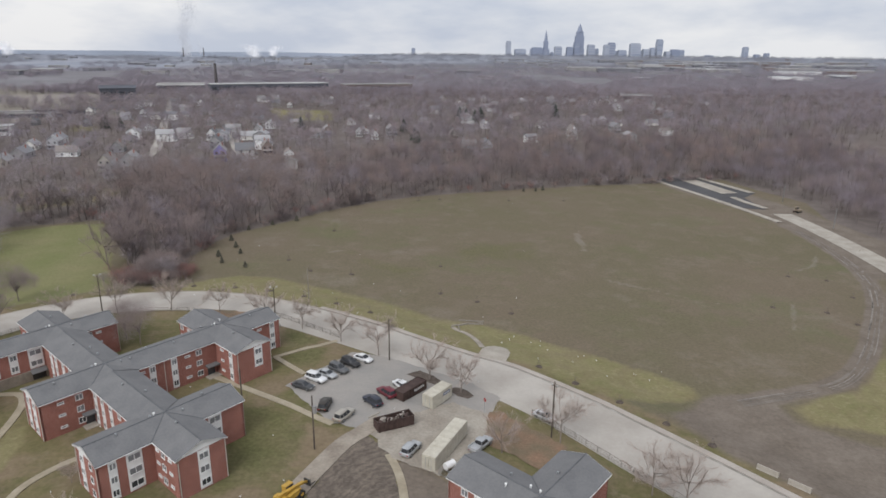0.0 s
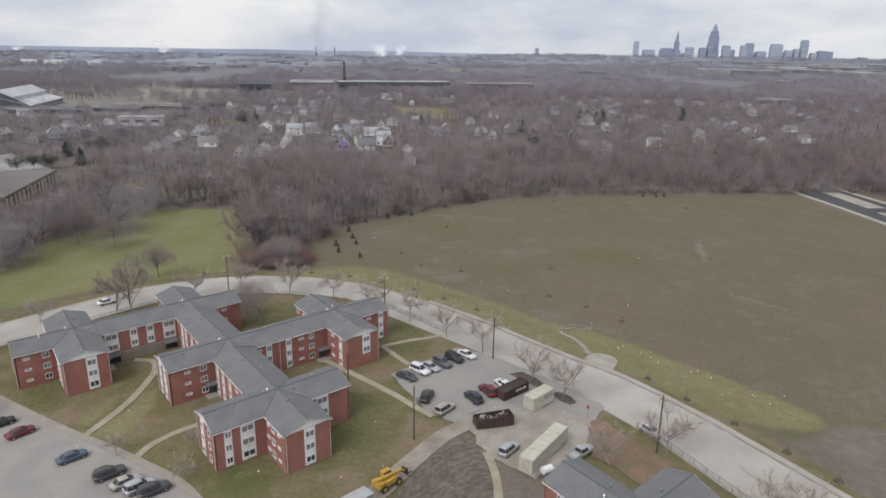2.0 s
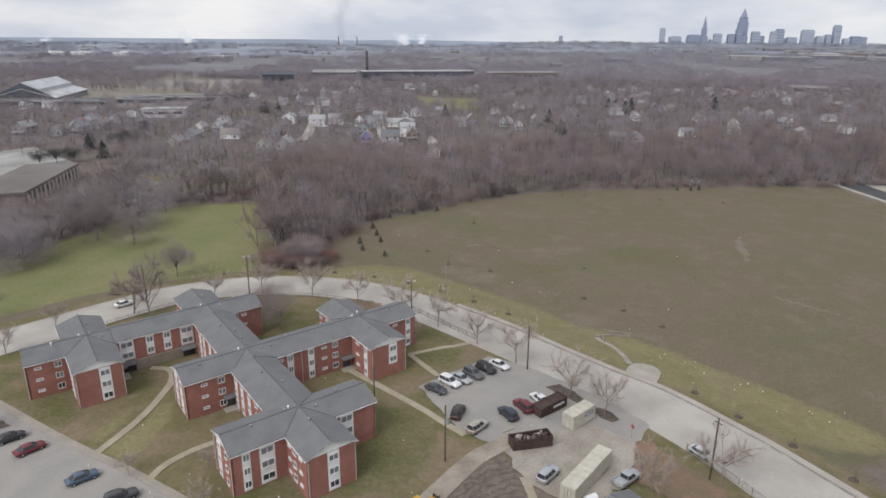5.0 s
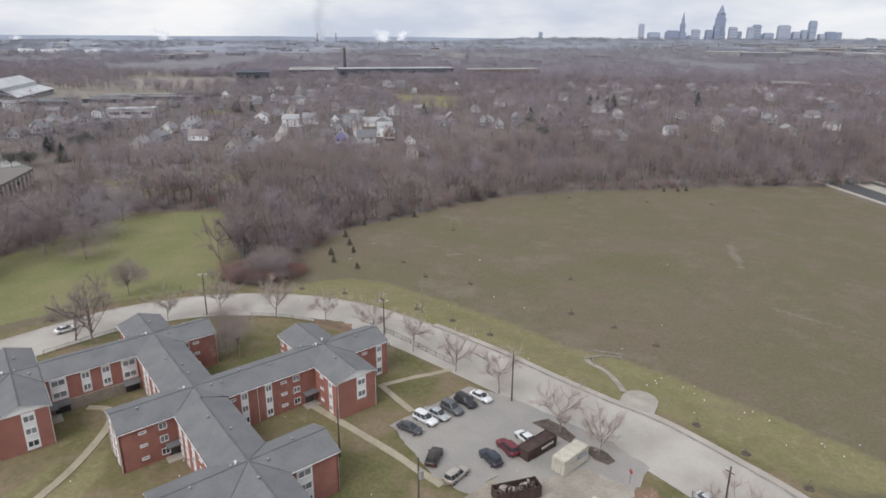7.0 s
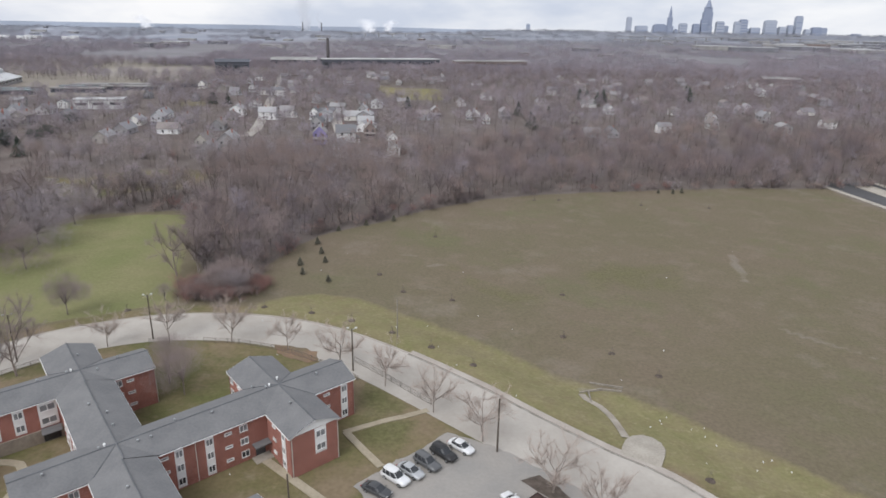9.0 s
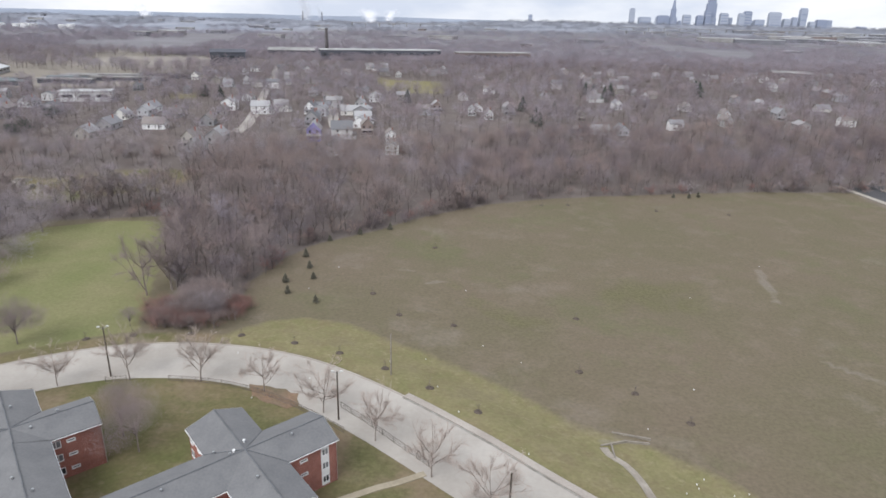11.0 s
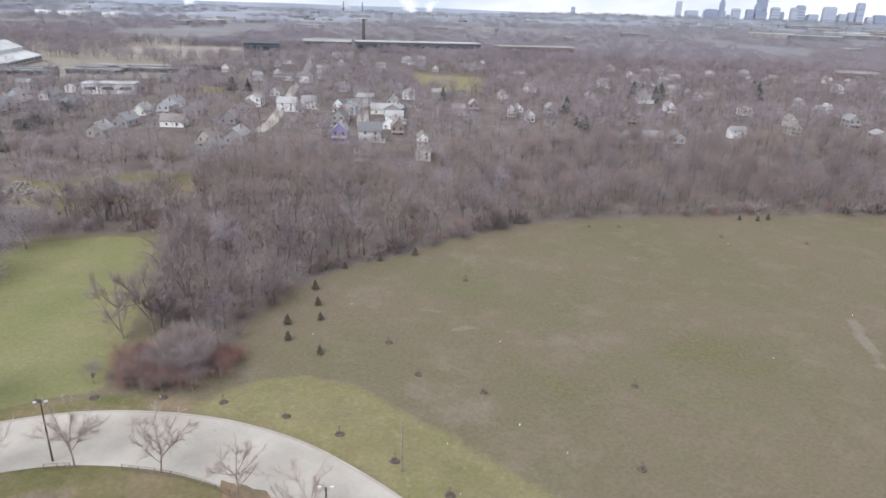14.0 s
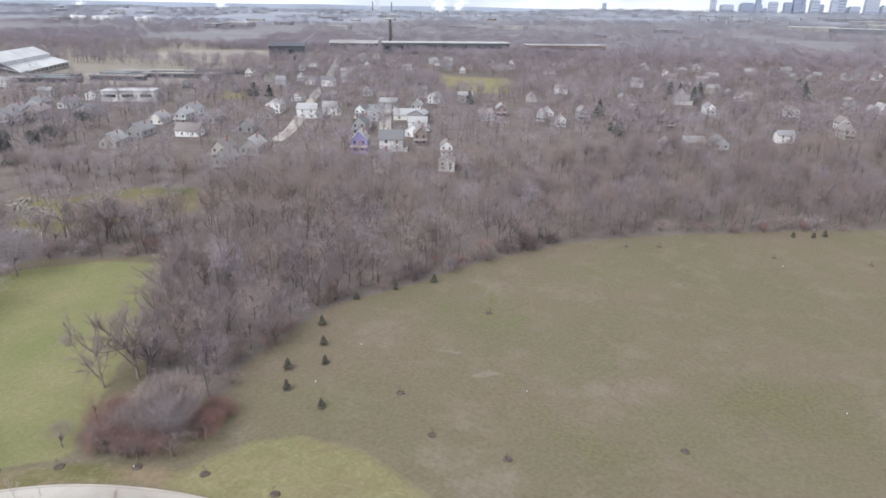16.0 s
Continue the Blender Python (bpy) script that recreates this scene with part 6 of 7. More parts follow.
# ---- poles and lamps ----
def pole(x, y, tall, label, arms=0, turn=0, wood=True, box=False, cross=False):
    b = thing("street_lamp" if arms else "utility_pole", label, "street lamp" if arms else "pole", "poles", at=pose(x, y, height(x, y), 0, 0, turn))
    part("pole", Shell().tube((0, 0, -0.5), (0, 0, tall), 0.16, 0.11, 8), (TIMBER if wood is None else WOODPOLE) if wood is not False else STEEL, b)
    for k in range(arms):
        s = 1 if k == 0 else -1
        arm = part("arm", Shell().tube((0, 0, tall - 0.4), (s * 0.75, 0, tall + 0.1), 0.05, 0.04, 6), STEEL, b)
        part("lamp_head", Shell().box((s * 0.75 - 0.22, -0.13, tall + 0.02), (s * 0.75 + 0.22, 0.13, tall + 0.18)), LAMPGLASS, arm, "pale lamp head")
    if cross:
        part("crossarm", Shell().box((-0.65, -0.05, tall - 0.9), (0.65, 0.05, tall - 0.78)), WOODPOLE, b)
        for s in (-0.55, 0.55):
            part("insulator", Shell().tube((s, 0, tall - 0.75), (s, 0, tall - 0.5), 0.06, 0.05, 6), LAMPGLASS, b)
    if box:
        part("transformer", Shell().tube((0.35, 0, tall - 3.2), (0.35, 0, tall - 1.9), 0.36, 0.36, 10), FLATROOF, b)


pole(1.9, 127.2, 9.5, "bare wooden street pole by the parking lot")
pole(30.4, 98.6, 11, "tall wooden pole with a short crossarm", 0, -52, True, False, True)
pole(-69.6, 158.2, 10, "street pole carrying twin lamps", 2, 20)
pole(-25.6, 149.6, 9, "street pole carrying twin lamps", 2, 10)
pole(-90.5, 146, 10, "street pole carrying twin lamps", 2, 30)
pole(-10.8, 94.9, 10, "wooden pole with a grey transformer", 0, 0, True, True)
pole(-19.3, 165, 8.6, "bare brown pole on the grass verge", wood=None)
pole(-24.9, 107.3, 8.6, "wooden utility pole beside a brick wall")
pole(202.3, 308.7, 9, "pale pole beside the eastern lane", wood=False)
pole(193.8, 256.8, 9, "pale pole beside the eastern lane", wood=False)


# ---- cars ----
def car_meshes(kind):
    """Lofted body, rounded glasshouse and roof of a car. Length along x, the front at +x."""
    if kind == "suv":
        ln, wd, top = 4.7, 1.9, (1.02, 1.73, -2.22, 1.1, -2.02, 0.25)
        st = [(-2.34, 0.78, 0.5, 0.86), (-2.28, 0.88, 0.36, 1.0), (-1.8, 0.94, 0.3, 1.04), (-0.4, 0.95, 0.28, 1.03), (0.95, 0.95, 0.28, 1.04), (1.6, 0.93, 0.3, 0.99), (2.1, 0.87, 0.34, 0.9), (2.34, 0.7, 0.46, 0.74)]
    elif kind == "pickup":
        ln, wd, top = 5.4, 1.95, (1.08, 1.76, -0.95, 1.2, -0.8, 0.5)
        st = [(-2.7, 0.9, 0.5, 1.0), (-2.6, 0.95, 0.4, 1.04), (-1.2, 0.97, 0.36, 1.05), (0.9, 0.97, 0.34, 1.08), (1.7, 0.95, 0.36, 1.04), (2.4, 0.9, 0.4, 0.96), (2.7, 0.74, 0.5, 0.82)]
    else:
        ln, wd, top = 4.6, 1.8, (0.93, 1.43, -1.78, 1.2, -1.05, 0.28)
        st = [(-2.3, 0.64, 0.46, 0.74), (-2.2, 0.8, 0.34, 0.88), (-1.7, 0.88, 0.28, 0.95), (-0.4, 0.9, 0.25, 0.94), (0.95, 0.9, 0.25, 0.95), (1.6, 0.87, 0.28, 0.87), (2.1, 0.79, 0.32, 0.77), (2.29, 0.6, 0.42, 0.63)]
    body = Shell()
    cut = [(-0.92, 0.0), (-1.0, 0.3), (-1.0, 0.72), (-0.9, 0.95), (-0.5, 1.03), (0.5, 1.03), (0.9, 0.95), (1.0, 0.72), (1.0, 0.3), (0.92, 0.0)]
    k = len(cut)
    v = [(x, h * y, lo + (hi - lo) * z) for x, h, lo, hi in st for y, z in cut]
    f = [(i * k + j, i * k + (j + 1) % k, (i + 1) * k + (j + 1) % k, (i + 1) * k + j) for i in range(len(st) - 1) for j in range(k)]
    body.add(v, [tuple(reversed(q)) for q in f] + [tuple(range(k)), tuple(reversed(range((len(st) - 1) * k, len(st) * k)))])

    def outline(x0, x1, half, z, n=20):
        pts = []
        for i in range(n):
            q = math.tau * i / n
            c, d = math.cos(q), math.sin(q)
            pts.append(((x0 + x1) / 2 + (x1 - x0) / 2 * math.copysign(abs(c) ** 0.45, c), half * math.copysign(abs(d) ** 0.45, d), z))
        return pts

    z0, z1, b0, b1, r0, r1 = top
    n = 20
    low, mid, rim = outline(b0, b1, wd / 2 - 0.06, z0 - 0.02), outline((b0 + r0) / 2, (b1 + r1) / 2, wd / 2 - 0.13, (z0 + z1) / 2), outline(r0, r1, wd / 2 - 0.24, z1 - 0.05)
    rows = lambda m: [(i * n + j, i * n + (j + 1) % n, (i + 1) * n + (j + 1) % n, (i + 1) * n + j) for i in range(m) for j in range(n)]
    glass = Shell().add(low + mid + rim, rows(2))
    over, crest = outline(r0 - 0.03, r1 + 0.03, wd / 2 - 0.215, z1 - 0.06), outline(r0 + 0.12, r1 - 0.12, wd / 2 - 0.36, z1 + 0.01)
    roof = Shell().add(over + crest + [((r0 + r1) / 2, 0, z1 + 0.03)], rows(1) + [(n + j, n + (j + 1) % n, 2 * n) for j in range(n)])
    bars = []
    for j in (2, 8, 12, 18):
        bars.append(("pillar", Shell().tube(low[j], rim[j], 0.045, 0.04, 4)))
    for t in ((0.46,) if kind != "suv" else (0.3, 0.62)):
        for sg in (1, -1):
            bars.append(("pillar", Shell().tube((b0 + (b1 - b0) * t, sg * (wd / 2 - 0.05), z0), (r0 + (r1 - r0) * t, sg * (wd / 2 - 0.225), z1 - 0.05), 0.035, 0.03, 4)))
    if kind == "suv":
        for sg in (1, -1):
            bars.append(("roof_rail", Shell().tube((r0 + 0.2, sg * (wd / 2 - 0.34), z1 + 0.05), (r1 - 0.25, sg * (wd / 2 - 0.34), z1 + 0.05), 0.025, 0.025, 4)))
    if kind == "pickup":
        for sg in (1, -1):
            bars.append(("bed_side", Shell().box((-2.62, sg * 0.9 - 0.05, 1.0), (-1.0, sg * 0.9 + 0.05, 1.22))))
        bars.append(("tailgate", Shell().box((-2.68, -0.84, 1.0), (-2.6, 0.84, 1.22))))
    r = 0.34 if kind != "sedan" else 0.32
    tyre = Shell().tube((0, -0.11, 0), (0, 0.11, 0), r, r, 16)
    rim_ = Shell().tube((0, -0.125, 0), (0, 0.125, 0), r * 0.6, r * 0.6, 10)
    head = Shell().box((-0.05, -0.2, -0.07), (0.04, 0.2, 0.07))
    mirror = Shell().box((-0.06, -0.11, -0.07), (0.06, 0.11, 0.07))
    return dict(body=body, glass=glass, roof=roof, tyre=tyre.mesh("tyre", BLACK), rim=rim_.mesh("rim", STEEL), lamp=head.mesh("headlight", LAMPGLASS), tail=head.mesh("tail_light", LAMPRED),
                mirror=mirror, bars=bars, ln=ln, wd=wd, r=r, front=st[-1][0] - 0.1, back=st[0][0] + 0.04, door=(b1 - 0.35, z0 + 0.06))


CARS = {k: car_meshes(k) for k in ("sedan", "suv", "pickup")}
PAINT = {}


def car(kind, x, y, turn, colour, rgb, group="parked cars"):
    c = CARS[kind]
    if colour not in PAINT:
        PAINT[colour] = material(colour + "_car_paint", rgb, 0.3, 0.05, 1.0, metal=0.2, spec=0.5)
    m = PAINT[colour]
    b = thing("car", f"{colour} {kind} standing on the grey paving", "car", group, at=pose(x, y, height(x, y) + 0.09, 0, 0, turn))
    part("body", c["body"].mesh("body", m, soft=True), m, b, f"{colour} painted body")
    part("window", c["glass"].mesh("window", CARGLASS, soft=True), CARGLASS, b, "dark car windows")
    part("roof", c["roof"].mesh("roof", m, soft=True), m, b)
    for name, shell in c["bars"]:
        part(name, shell, m, b)
    for sx in (0.3, -0.3):
        for s in (1, -1):
            w = part("wheel", c["tyre"], BLACK, b)
            w.location = (c["ln"] * sx, s * (c["wd"] / 2 - 0.1), c["r"])
            part("rim", c["rim"], STEEL, w)
    fx, rx = c["front"], c["back"]
    for s in (1, -1):
        part("headlight", c["lamp"], LAMPGLASS, b).location = (fx, s * 0.56, 0.66)
        part("tail_light", c["tail"], LAMPRED, b).location = (rx, s * 0.62, 0.74)
        part("mirror", c["mirror"].mesh("mirror", m), m, b).location = (c["door"][0], s * (c["wd"] / 2 + 0.06), c["door"][1])


white, silver, black, navy, red, grey, dark = (0.75, 0.75, 0.75), (0.42, 0.43, 0.44), (0.038, 0.037, 0.038), (0.045, 0.05, 0.068), (0.165, 0.03, 0.042), (0.125, 0.127, 0.13), (0.07, 0.072, 0.076)
for kind, x, y, a, name, rgb in [
    ("sedan", -15.0, 115.4, -28, "dark grey", dark), ("suv", -12.8, 118.6, -35, "white", white), ("sedan", -10.8, 120.4, -37, "silver", silver), ("suv", -8.6, 122.5, -40, "slate grey", grey),
    ("suv", -6.3, 125.0, -40, "black", black), ("sedan", -3.7, 127.0, -38, "white", white), ("suv", -10.2, 108.3, 80, "dark brown", (0.05, 0.042, 0.035)), ("suv", -6.4, 104.3, 56, "tan silver", (0.4, 0.37, 0.32)),
    ("suv", -1.4, 109.0, 126, "navy", navy), ("suv", 1.2, 112.1, 126, "dark red", red), ("sedan", 4.2, 115.3, 126, "white", white), ("suv", 5.2, 93.4, 57, "silver", silver),
    ("sedan", -82.0, 90.6, 52, "black", black), ("sedan", -76.6, 88.3, 57, "dark red", red), ("sedan", -63.8, 82.8, 50, "steel blue", (0.08, 0.12, 0.17)), ("suv", -55.5, 79.4, 47, "charcoal", dark),
    ("sedan", -52.0, 77.8, 50, "beige", (0.42, 0.38, 0.32)), ("suv", -49.3, 77.0, 50, "silver", silver), ("suv", -46.9, 76.5, 47, "dark grey", grey)]:
    car(kind, x, y, a, name, rgb)
car("sedan", -96.5, 145.8, 52, "white", white, "cars on the street")
car("sedan", 30.6, 104.6, -48, "pale silver", (0.55, 0.55, 0.56), "cars on the street")
car("pickup", 17.2, 95.0, 48, "silver", silver)


# ---- yard ----
def container(x, y, turn, ln, label, panel=False):
    w, h = 2.44, 2.6
    b = thing("container", label, "container", "storage containers", at=pose(x, y, height(x, y) + 0.2, 0, 0, turn))
    body = Shell()
    n = int(ln / 0.28)
    for s in (1, -1):
        v = []
        for i in range(n + 1):
            xx, d = -ln / 2 + 0.1 + (ln - 0.2) * i / n, (0.0 if i % 4 < 2 else 0.025)
            v += [(xx, s * (w / 2 - d), 0.15), (xx, s * (w / 2 - d), h - 0.15)]
        body.add(v, [(2 * i, 2 * i + 2, 2 * i + 3, 2 * i + 1) for i in range(n)])
    part("side_wall", body, CREAM, b, "cream corrugated sides")
    fr = Shell()
    for sx in (1, -1):
        for s in (1, -1):
            fr.box((sx * ln / 2 - 0.12 * (sx > 0), s * w / 2 - 0.12 * (s > 0), 0), (sx * ln / 2 + 0.12 * (sx < 0), s * w / 2 + 0.12 * (s < 0), h))
    for s in (1, -1):
        for z in (0.0, h - 0.15):
            y0 = s * w / 2 - 0.1 * (s > 0)
            fr.box((-ln / 2, y0, z), (ln / 2, y0 + 0.1, z + 0.15))
    part("frame", fr, CREAM, b)
    part("roof", Shell().box((-ln / 2 + 0.05, -w / 2 + 0.05, h - 0.1), (ln / 2 - 0.05, w / 2 - 0.05, h + 0.02)), CREAM, b, "pale flat roof")
    for i in range(1, int(ln / 3)):
        xx = -ln / 2 + 3.05 * i
        part("roof_rib", Shell().box((xx - 0.06, -w / 2 + 0.1, h + 0.02), (xx + 0.06, w / 2 - 0.1, h + 0.06)), CREAM, b)
    for sx in (1, -1):
        for s in (1, -1):
            d = part("door" if sx < 0 else "end_panel", Shell().box((sx * ln / 2 - 0.05, min(0.03 * s, s * (w / 2 - 0.12)), 0.1), (sx * ln / 2 + 0.05, max(0.03 * s, s * (w / 2 - 0.12)), h - 0.1)), CREAM, b)
            if sx < 0:
                part("lock_bar", Shell().tube((-ln / 2 - 0.08, 0.5 * s, 0.15), (-ln / 2 - 0.08, 0.5 * s, h - 0.15), 0.03, 0.03, 6), STEEL, d)
    if panel:
        part("name_panel", Shell().box((0.2, -w / 2 - 0.03, 1.35), (2.4, -w / 2 - 0.005, 1.95)), BLUEPANEL, b, "blue panel with pale bars")
        part("name_bar", Shell().box((0.4, -w / 2 - 0.036, 1.55), (2.2, -w / 2 - 0.031, 1.75)), WHITE, b)


container(10.9, 110.1, 50, 6.3, "short cream storage container with a blue panel", True)
container(11.0, 93.8, 59, 12.4, "long cream storage container")


def skip(x, y, turn, ln, seed, label, load=46):
    """A roll-off skip with ribs, filled with rubble."""
    w, h, t = 2.3, 1.9, 0.1
    b = thing("skip", label, "skip", "rubbish skips", at=pose(x, y, height(x, y) + 0.1, 0, 0, turn))
    for s in (1, -1):
        y0 = s * w / 2
        side = part("side_wall", Shell().box((-ln / 2, min(y0, y0 - s * t), 0.15), (ln / 2, max(y0, y0 - s * t), h)), BROWNSTEEL, b, "dark brown ribbed steel side")
        for i in range(8):
            xx = -ln / 2 + 0.3 + (ln - 0.6) * i / 7
            part("rib", Shell().box((xx - 0.06, min(y0, y0 + s * 0.09), 0.15), (xx + 0.06, max(y0, y0 + s * 0.09), h)), BROWNSTEEL, side)
    for sx in (1, -1):
        x0 = sx * ln / 2
        part("end_wall", Shell().box((min(x0, x0 - sx * t), -w / 2 + t, 0.15), (max(x0, x0 - sx * t), w / 2 - t, h)), BROWNSTEEL, b)
    part("floor", Shell().box((-ln / 2, -w / 2, 0.0), (ln / 2, w / 2, 0.14)), BROWNSTEEL, b)
    if not load:
        part("cover", Shell().box((-ln / 2 + t, -w / 2 + t, h - 0.25), (ln / 2 - t, w / 2 - t, h - 0.12)), BROWNSTEEL, b, "dark cover")
        for i in range(6):
            part("side_mark", Shell().box((-0.3 + 0.5 * i, -w / 2 - 0.12, 0.95), (-0.02 + 0.5 * i, -w / 2 - 0.095, 1.4)), WHITE, b, "white bar")
    r = random.Random(seed)
    for _ in range(load):
        c = Vector((r.uniform(-ln / 2 + 0.5, ln / 2 - 0.5), r.uniform(-w / 2 + 0.4, w / 2 - 0.4), r.uniform(0.5, 1.75)))
        s = [r.uniform(0.1, 0.42) for _ in range(3)]
        part("rubble", Shell().box([-q for q in s], s, Matrix.Translation(c) @ Euler([r.uniform(0, 3) for _ in range(3)]).to_matrix().to_4x4()), r.choice([DEBRIS, DEBRIS, WOODPOLE, BROWNSTEEL]), b)


skip(2.5, 101.2, 23, 6.9, 1, "open dark brown skip heaped with pale rubble")
skip(5.9, 112.9, 47, 7.0, 2, "covered dark brown skip with a row of white marks", 0)


def loader(x, y, turn):
    """A yellow telescopic loader with its boom lowered."""
    b = thing("telehandler", "yellow telescopic loader parked on the drive", "loader", at=pose(x, y, height(x, y) + 0.12, 0, 0, turn))
    body = Shell().box((-2.3, -0.75, 0.7), (1.6, 0.75, 1.25))
    body.box((-2.4, -0.95, 0.9), (-1.4, 0.95, 1.7)), body.box((-1.2, -1.05, 0.85), (1.0, -0.55, 1.6))
    part("chassis", body, YELLOW, b)
    for sx in (-1.5, 1.3):
        for s in (1, -1):
            w = part("wheel", Shell().tube((sx, s * 0.8, 0.6), (sx, s * 1.2, 0.6), 0.6, 0.6, 16), BLACK, b)
            part("rim", Shell().tube((sx, s * 0.79, 0.6), (sx, s * 1.23, 0.6), 0.3, 0.3, 10), YELLOW, w)
    cab = part("cab", Shell().box((-0.6, 0.25, 1.2), (0.9, 1.05, 2.35)), YELLOW, b, "small yellow cab")
    part("window", Shell().box((-0.5, 0.2, 1.6), (0.94, 1.09, 2.2)), GLASS, cab)
    boom = part("boom", Shell().tube((-2.4, -0.15, 2.05), (2.6, -0.15, 1.5), 0.36, 0.28, 4), YELLOW, b)
    part("inner_boom", Shell().tube((2.6, -0.15, 1.5), (3.4, -0.15, 1.1), 0.2, 0.18, 4), YELLOW, boom)
    part("carriage", Shell().box((3.35, -0.75, 0.5), (3.5, 0.5, 1.5)), BLACK, boom)
    for yy in (-0.6, 0.25):
        part("fork", Shell().box((3.5, yy, 0.5), (4.6, yy + 0.12, 0.58)), BLACK, boom)


loader(-13.0, 81.9, 52)
trl = thing("trailer", "pale grey box trailer beside the loader", "trailer", at=pose(-16.2, 75.4, height(-16.2, 75.4), 0, 0, 48))
part("box", Shell().box((-2, -1.1, 0.5), (2, 1.1, 2.7)), FLATROOF, trl)
part("roof", Shell().box((-2.05, -1.15, 2.7), (2.05, 1.15, 2.78)), PALEROOF, trl)
for s in (1, -1):
    part("wheel", Shell().tube((0, s * 1.0, 0.36), (0, s * 1.22, 0.36), 0.36, 0.36, 14), BLACK, trl)
part("drawbar", Shell().tube((2, 0, 0.55), (3.1, 0, 0.5), 0.07, 0.07, 6), STEEL, trl)
sh = Shell().tube((-0.9, 0, 1.0), (0.9, 0, 1.0), 0.62, 0.62, 14)
tk = thing("tank", "small white cylindrical tank on a frame", "tank", at=pose(11.2, 88.6, height(11.2, 88.6), 0, 0, 35))
part("shell", sh, WHITE, tk)
for sx in (-0.6, 0.6):
    part("leg", Shell().box((sx - 0.06, -0.5, -0.1), (sx + 0.06, 0.5, 0.5)), STEEL, tk)
part("hose", Shell().tube((0.9, 0, 1.0), (1.5, 0.3, 0.4), 0.06, 0.06, 6), BLACK, tk)


def railing(pts, tall, gap, label, mat=STEEL, bars=2):
    """A fence of posts, rails and close upright bars."""
    line = catmull(pts, 0.5)
    seg = np.linalg.norm(np.diff(line, axis=0), axis=1)
    pos = np.r_[0, np.cumsum(seg)]
    n = max(2, int(pos[-1] / gap))
    at = [(float(np.interp(d, pos, line[:, 0])), float(np.interp(d, pos, line[:, 1]))) for d in np.linspace(0, pos[-1], n + 1)]
    b = thing("fence", label, "fence", at=pose(at[0][0], at[0][1], height(*at[0])))
    o = Vector((at[0][0], at[0][1], height(*at[0])))
    prev, infill = None, Shell()
    for x, y in at:
        p = Vector((x, y, height(x, y))) - o
        part("post", Shell().tube(p - Vector((0, 0, 0.3)), p + Vector((0, 0, tall + 0.06)), 0.05, 0.05, 5), mat, b)
        if prev is not None:
            for k in range(bars):
                u = Vector((0, 0, tall * (0.12 + 0.86 * k / max(1, bars - 1))))
                part("rail", Shell().tube(prev + u, p + u, 0.025, 0.025, 4), mat, b)
            m = max(2, int((p - prev).length / 0.16))
            for k in range(1, m):
                q = prev.lerp(p, k / m)
                infill.tube(q + Vector((0, 0, tall * 0.12)), q + Vector((0, 0, tall * 0.98)), 0.013, 0.013, 3, caps=False)
        prev = p
    tagged(part("infill", infill, mat, b), "close thin upright bars", kind="stuff")


def off_road(i0, i1, d, step=4):
    return [tuple(ROAD[i] + ROAD_N[i] * d) for i in range(i0, i1, step)]


def nearest(x, y):
    return int(((ROAD - (x, y)) ** 2).sum(1).argmin())


DARKFENCE = material("weathered_fence", (0.20, 0.175, 0.155), 0.85, 0.15)
railing(off_road(nearest(-60, 166), nearest(-14, 148), -8.2), 1.1, 2.4, "low weathered fence along the pavement", DARKFENCE)
railing(off_road(nearest(-73, 164), nearest(-66, 166), -8.2, 2), 1.1, 2.0, "short weathered fence along the pavement", DARKFENCE)
railing(off_road(nearest(-100, 140), nearest(-80, 160), -8.2), 1.1, 2.4, "low weathered fence behind the west block", DARKFENCE)
railing(off_road(nearest(30, 106), nearest(60, 66), -8.4), 1.3, 2.4, "dark fence along the street by the yard", DARKFENCE)
railing([(-26.0, 153.1), (-20.7, 148.9), (-16.2, 144.9), (-9.6, 139.2)], 1.2, 2.4, "weathered fence from the block to the footpath", DARKFENCE)
railing([(9.4, 87.2), (11.2, 86.0), (13.4, 84.6)], 1.5, 0.35, "short steel railing by the yard", STEEL, 2)

sg = thing("stop_sign", "small red sign on a thin post at the kerb", "road sign", at=pose(19.6, 107.2, height(19.6, 107.2), 0, 0, 120))
part("post", Shell().tube((0, 0, -0.3), (0, 0, 2.6), 0.04, 0.04, 6), STEEL, sg)
part("plate", Shell().tube((0, -0.06, 2.3), (0, -0.04, 2.3), 0.38, 0.38, 8), REDPAINT, sg)

# planted island with mulch in the parking lot
for bed in ([(-91.5, 92.8), (-87.5, 95.8), (-85.2, 94.2), (-88.6, 91.4)], [(5.4, 120.8), (8.2, 122.6), (10.8, 120.4), (12.6, 117.8), (11.6, 115.8), (8.4, 118.6)], [(13.6, 114.6), (15.0, 115.8), (17.2, 114.4), (18.4, 112.6), (17.0, 111.2), (14.8, 112.4)]):
    solid("mulch_bed", patch(ragged(bed, 6, 0.2, 0.7), 0.14, 1.0), MULCH, "bare brown bed round the parking lot's trees", "planting bed", kind="structure")
REDSOIL = material("leaf_strewn_soil", (0.228, 0.147, 0.098), 0.95, 0.2, 0.30, 0.3, fine=3, tint=(0.16, 0.13, 0.085))
solid("leaf_strewn_corner", patch(ragged([(-43.9, 158.4), (-38.6, 158.1), (-34.8, 156.1), (-33.0, 153.5), (-35.0, 151.8), (-39.0, 152.9), (-42.2, 154.9)], 7, 0.5), 0.10, 1.0), REDSOIL, "rusty leaf-strewn corner behind a block", "planting bed", kind="structure")
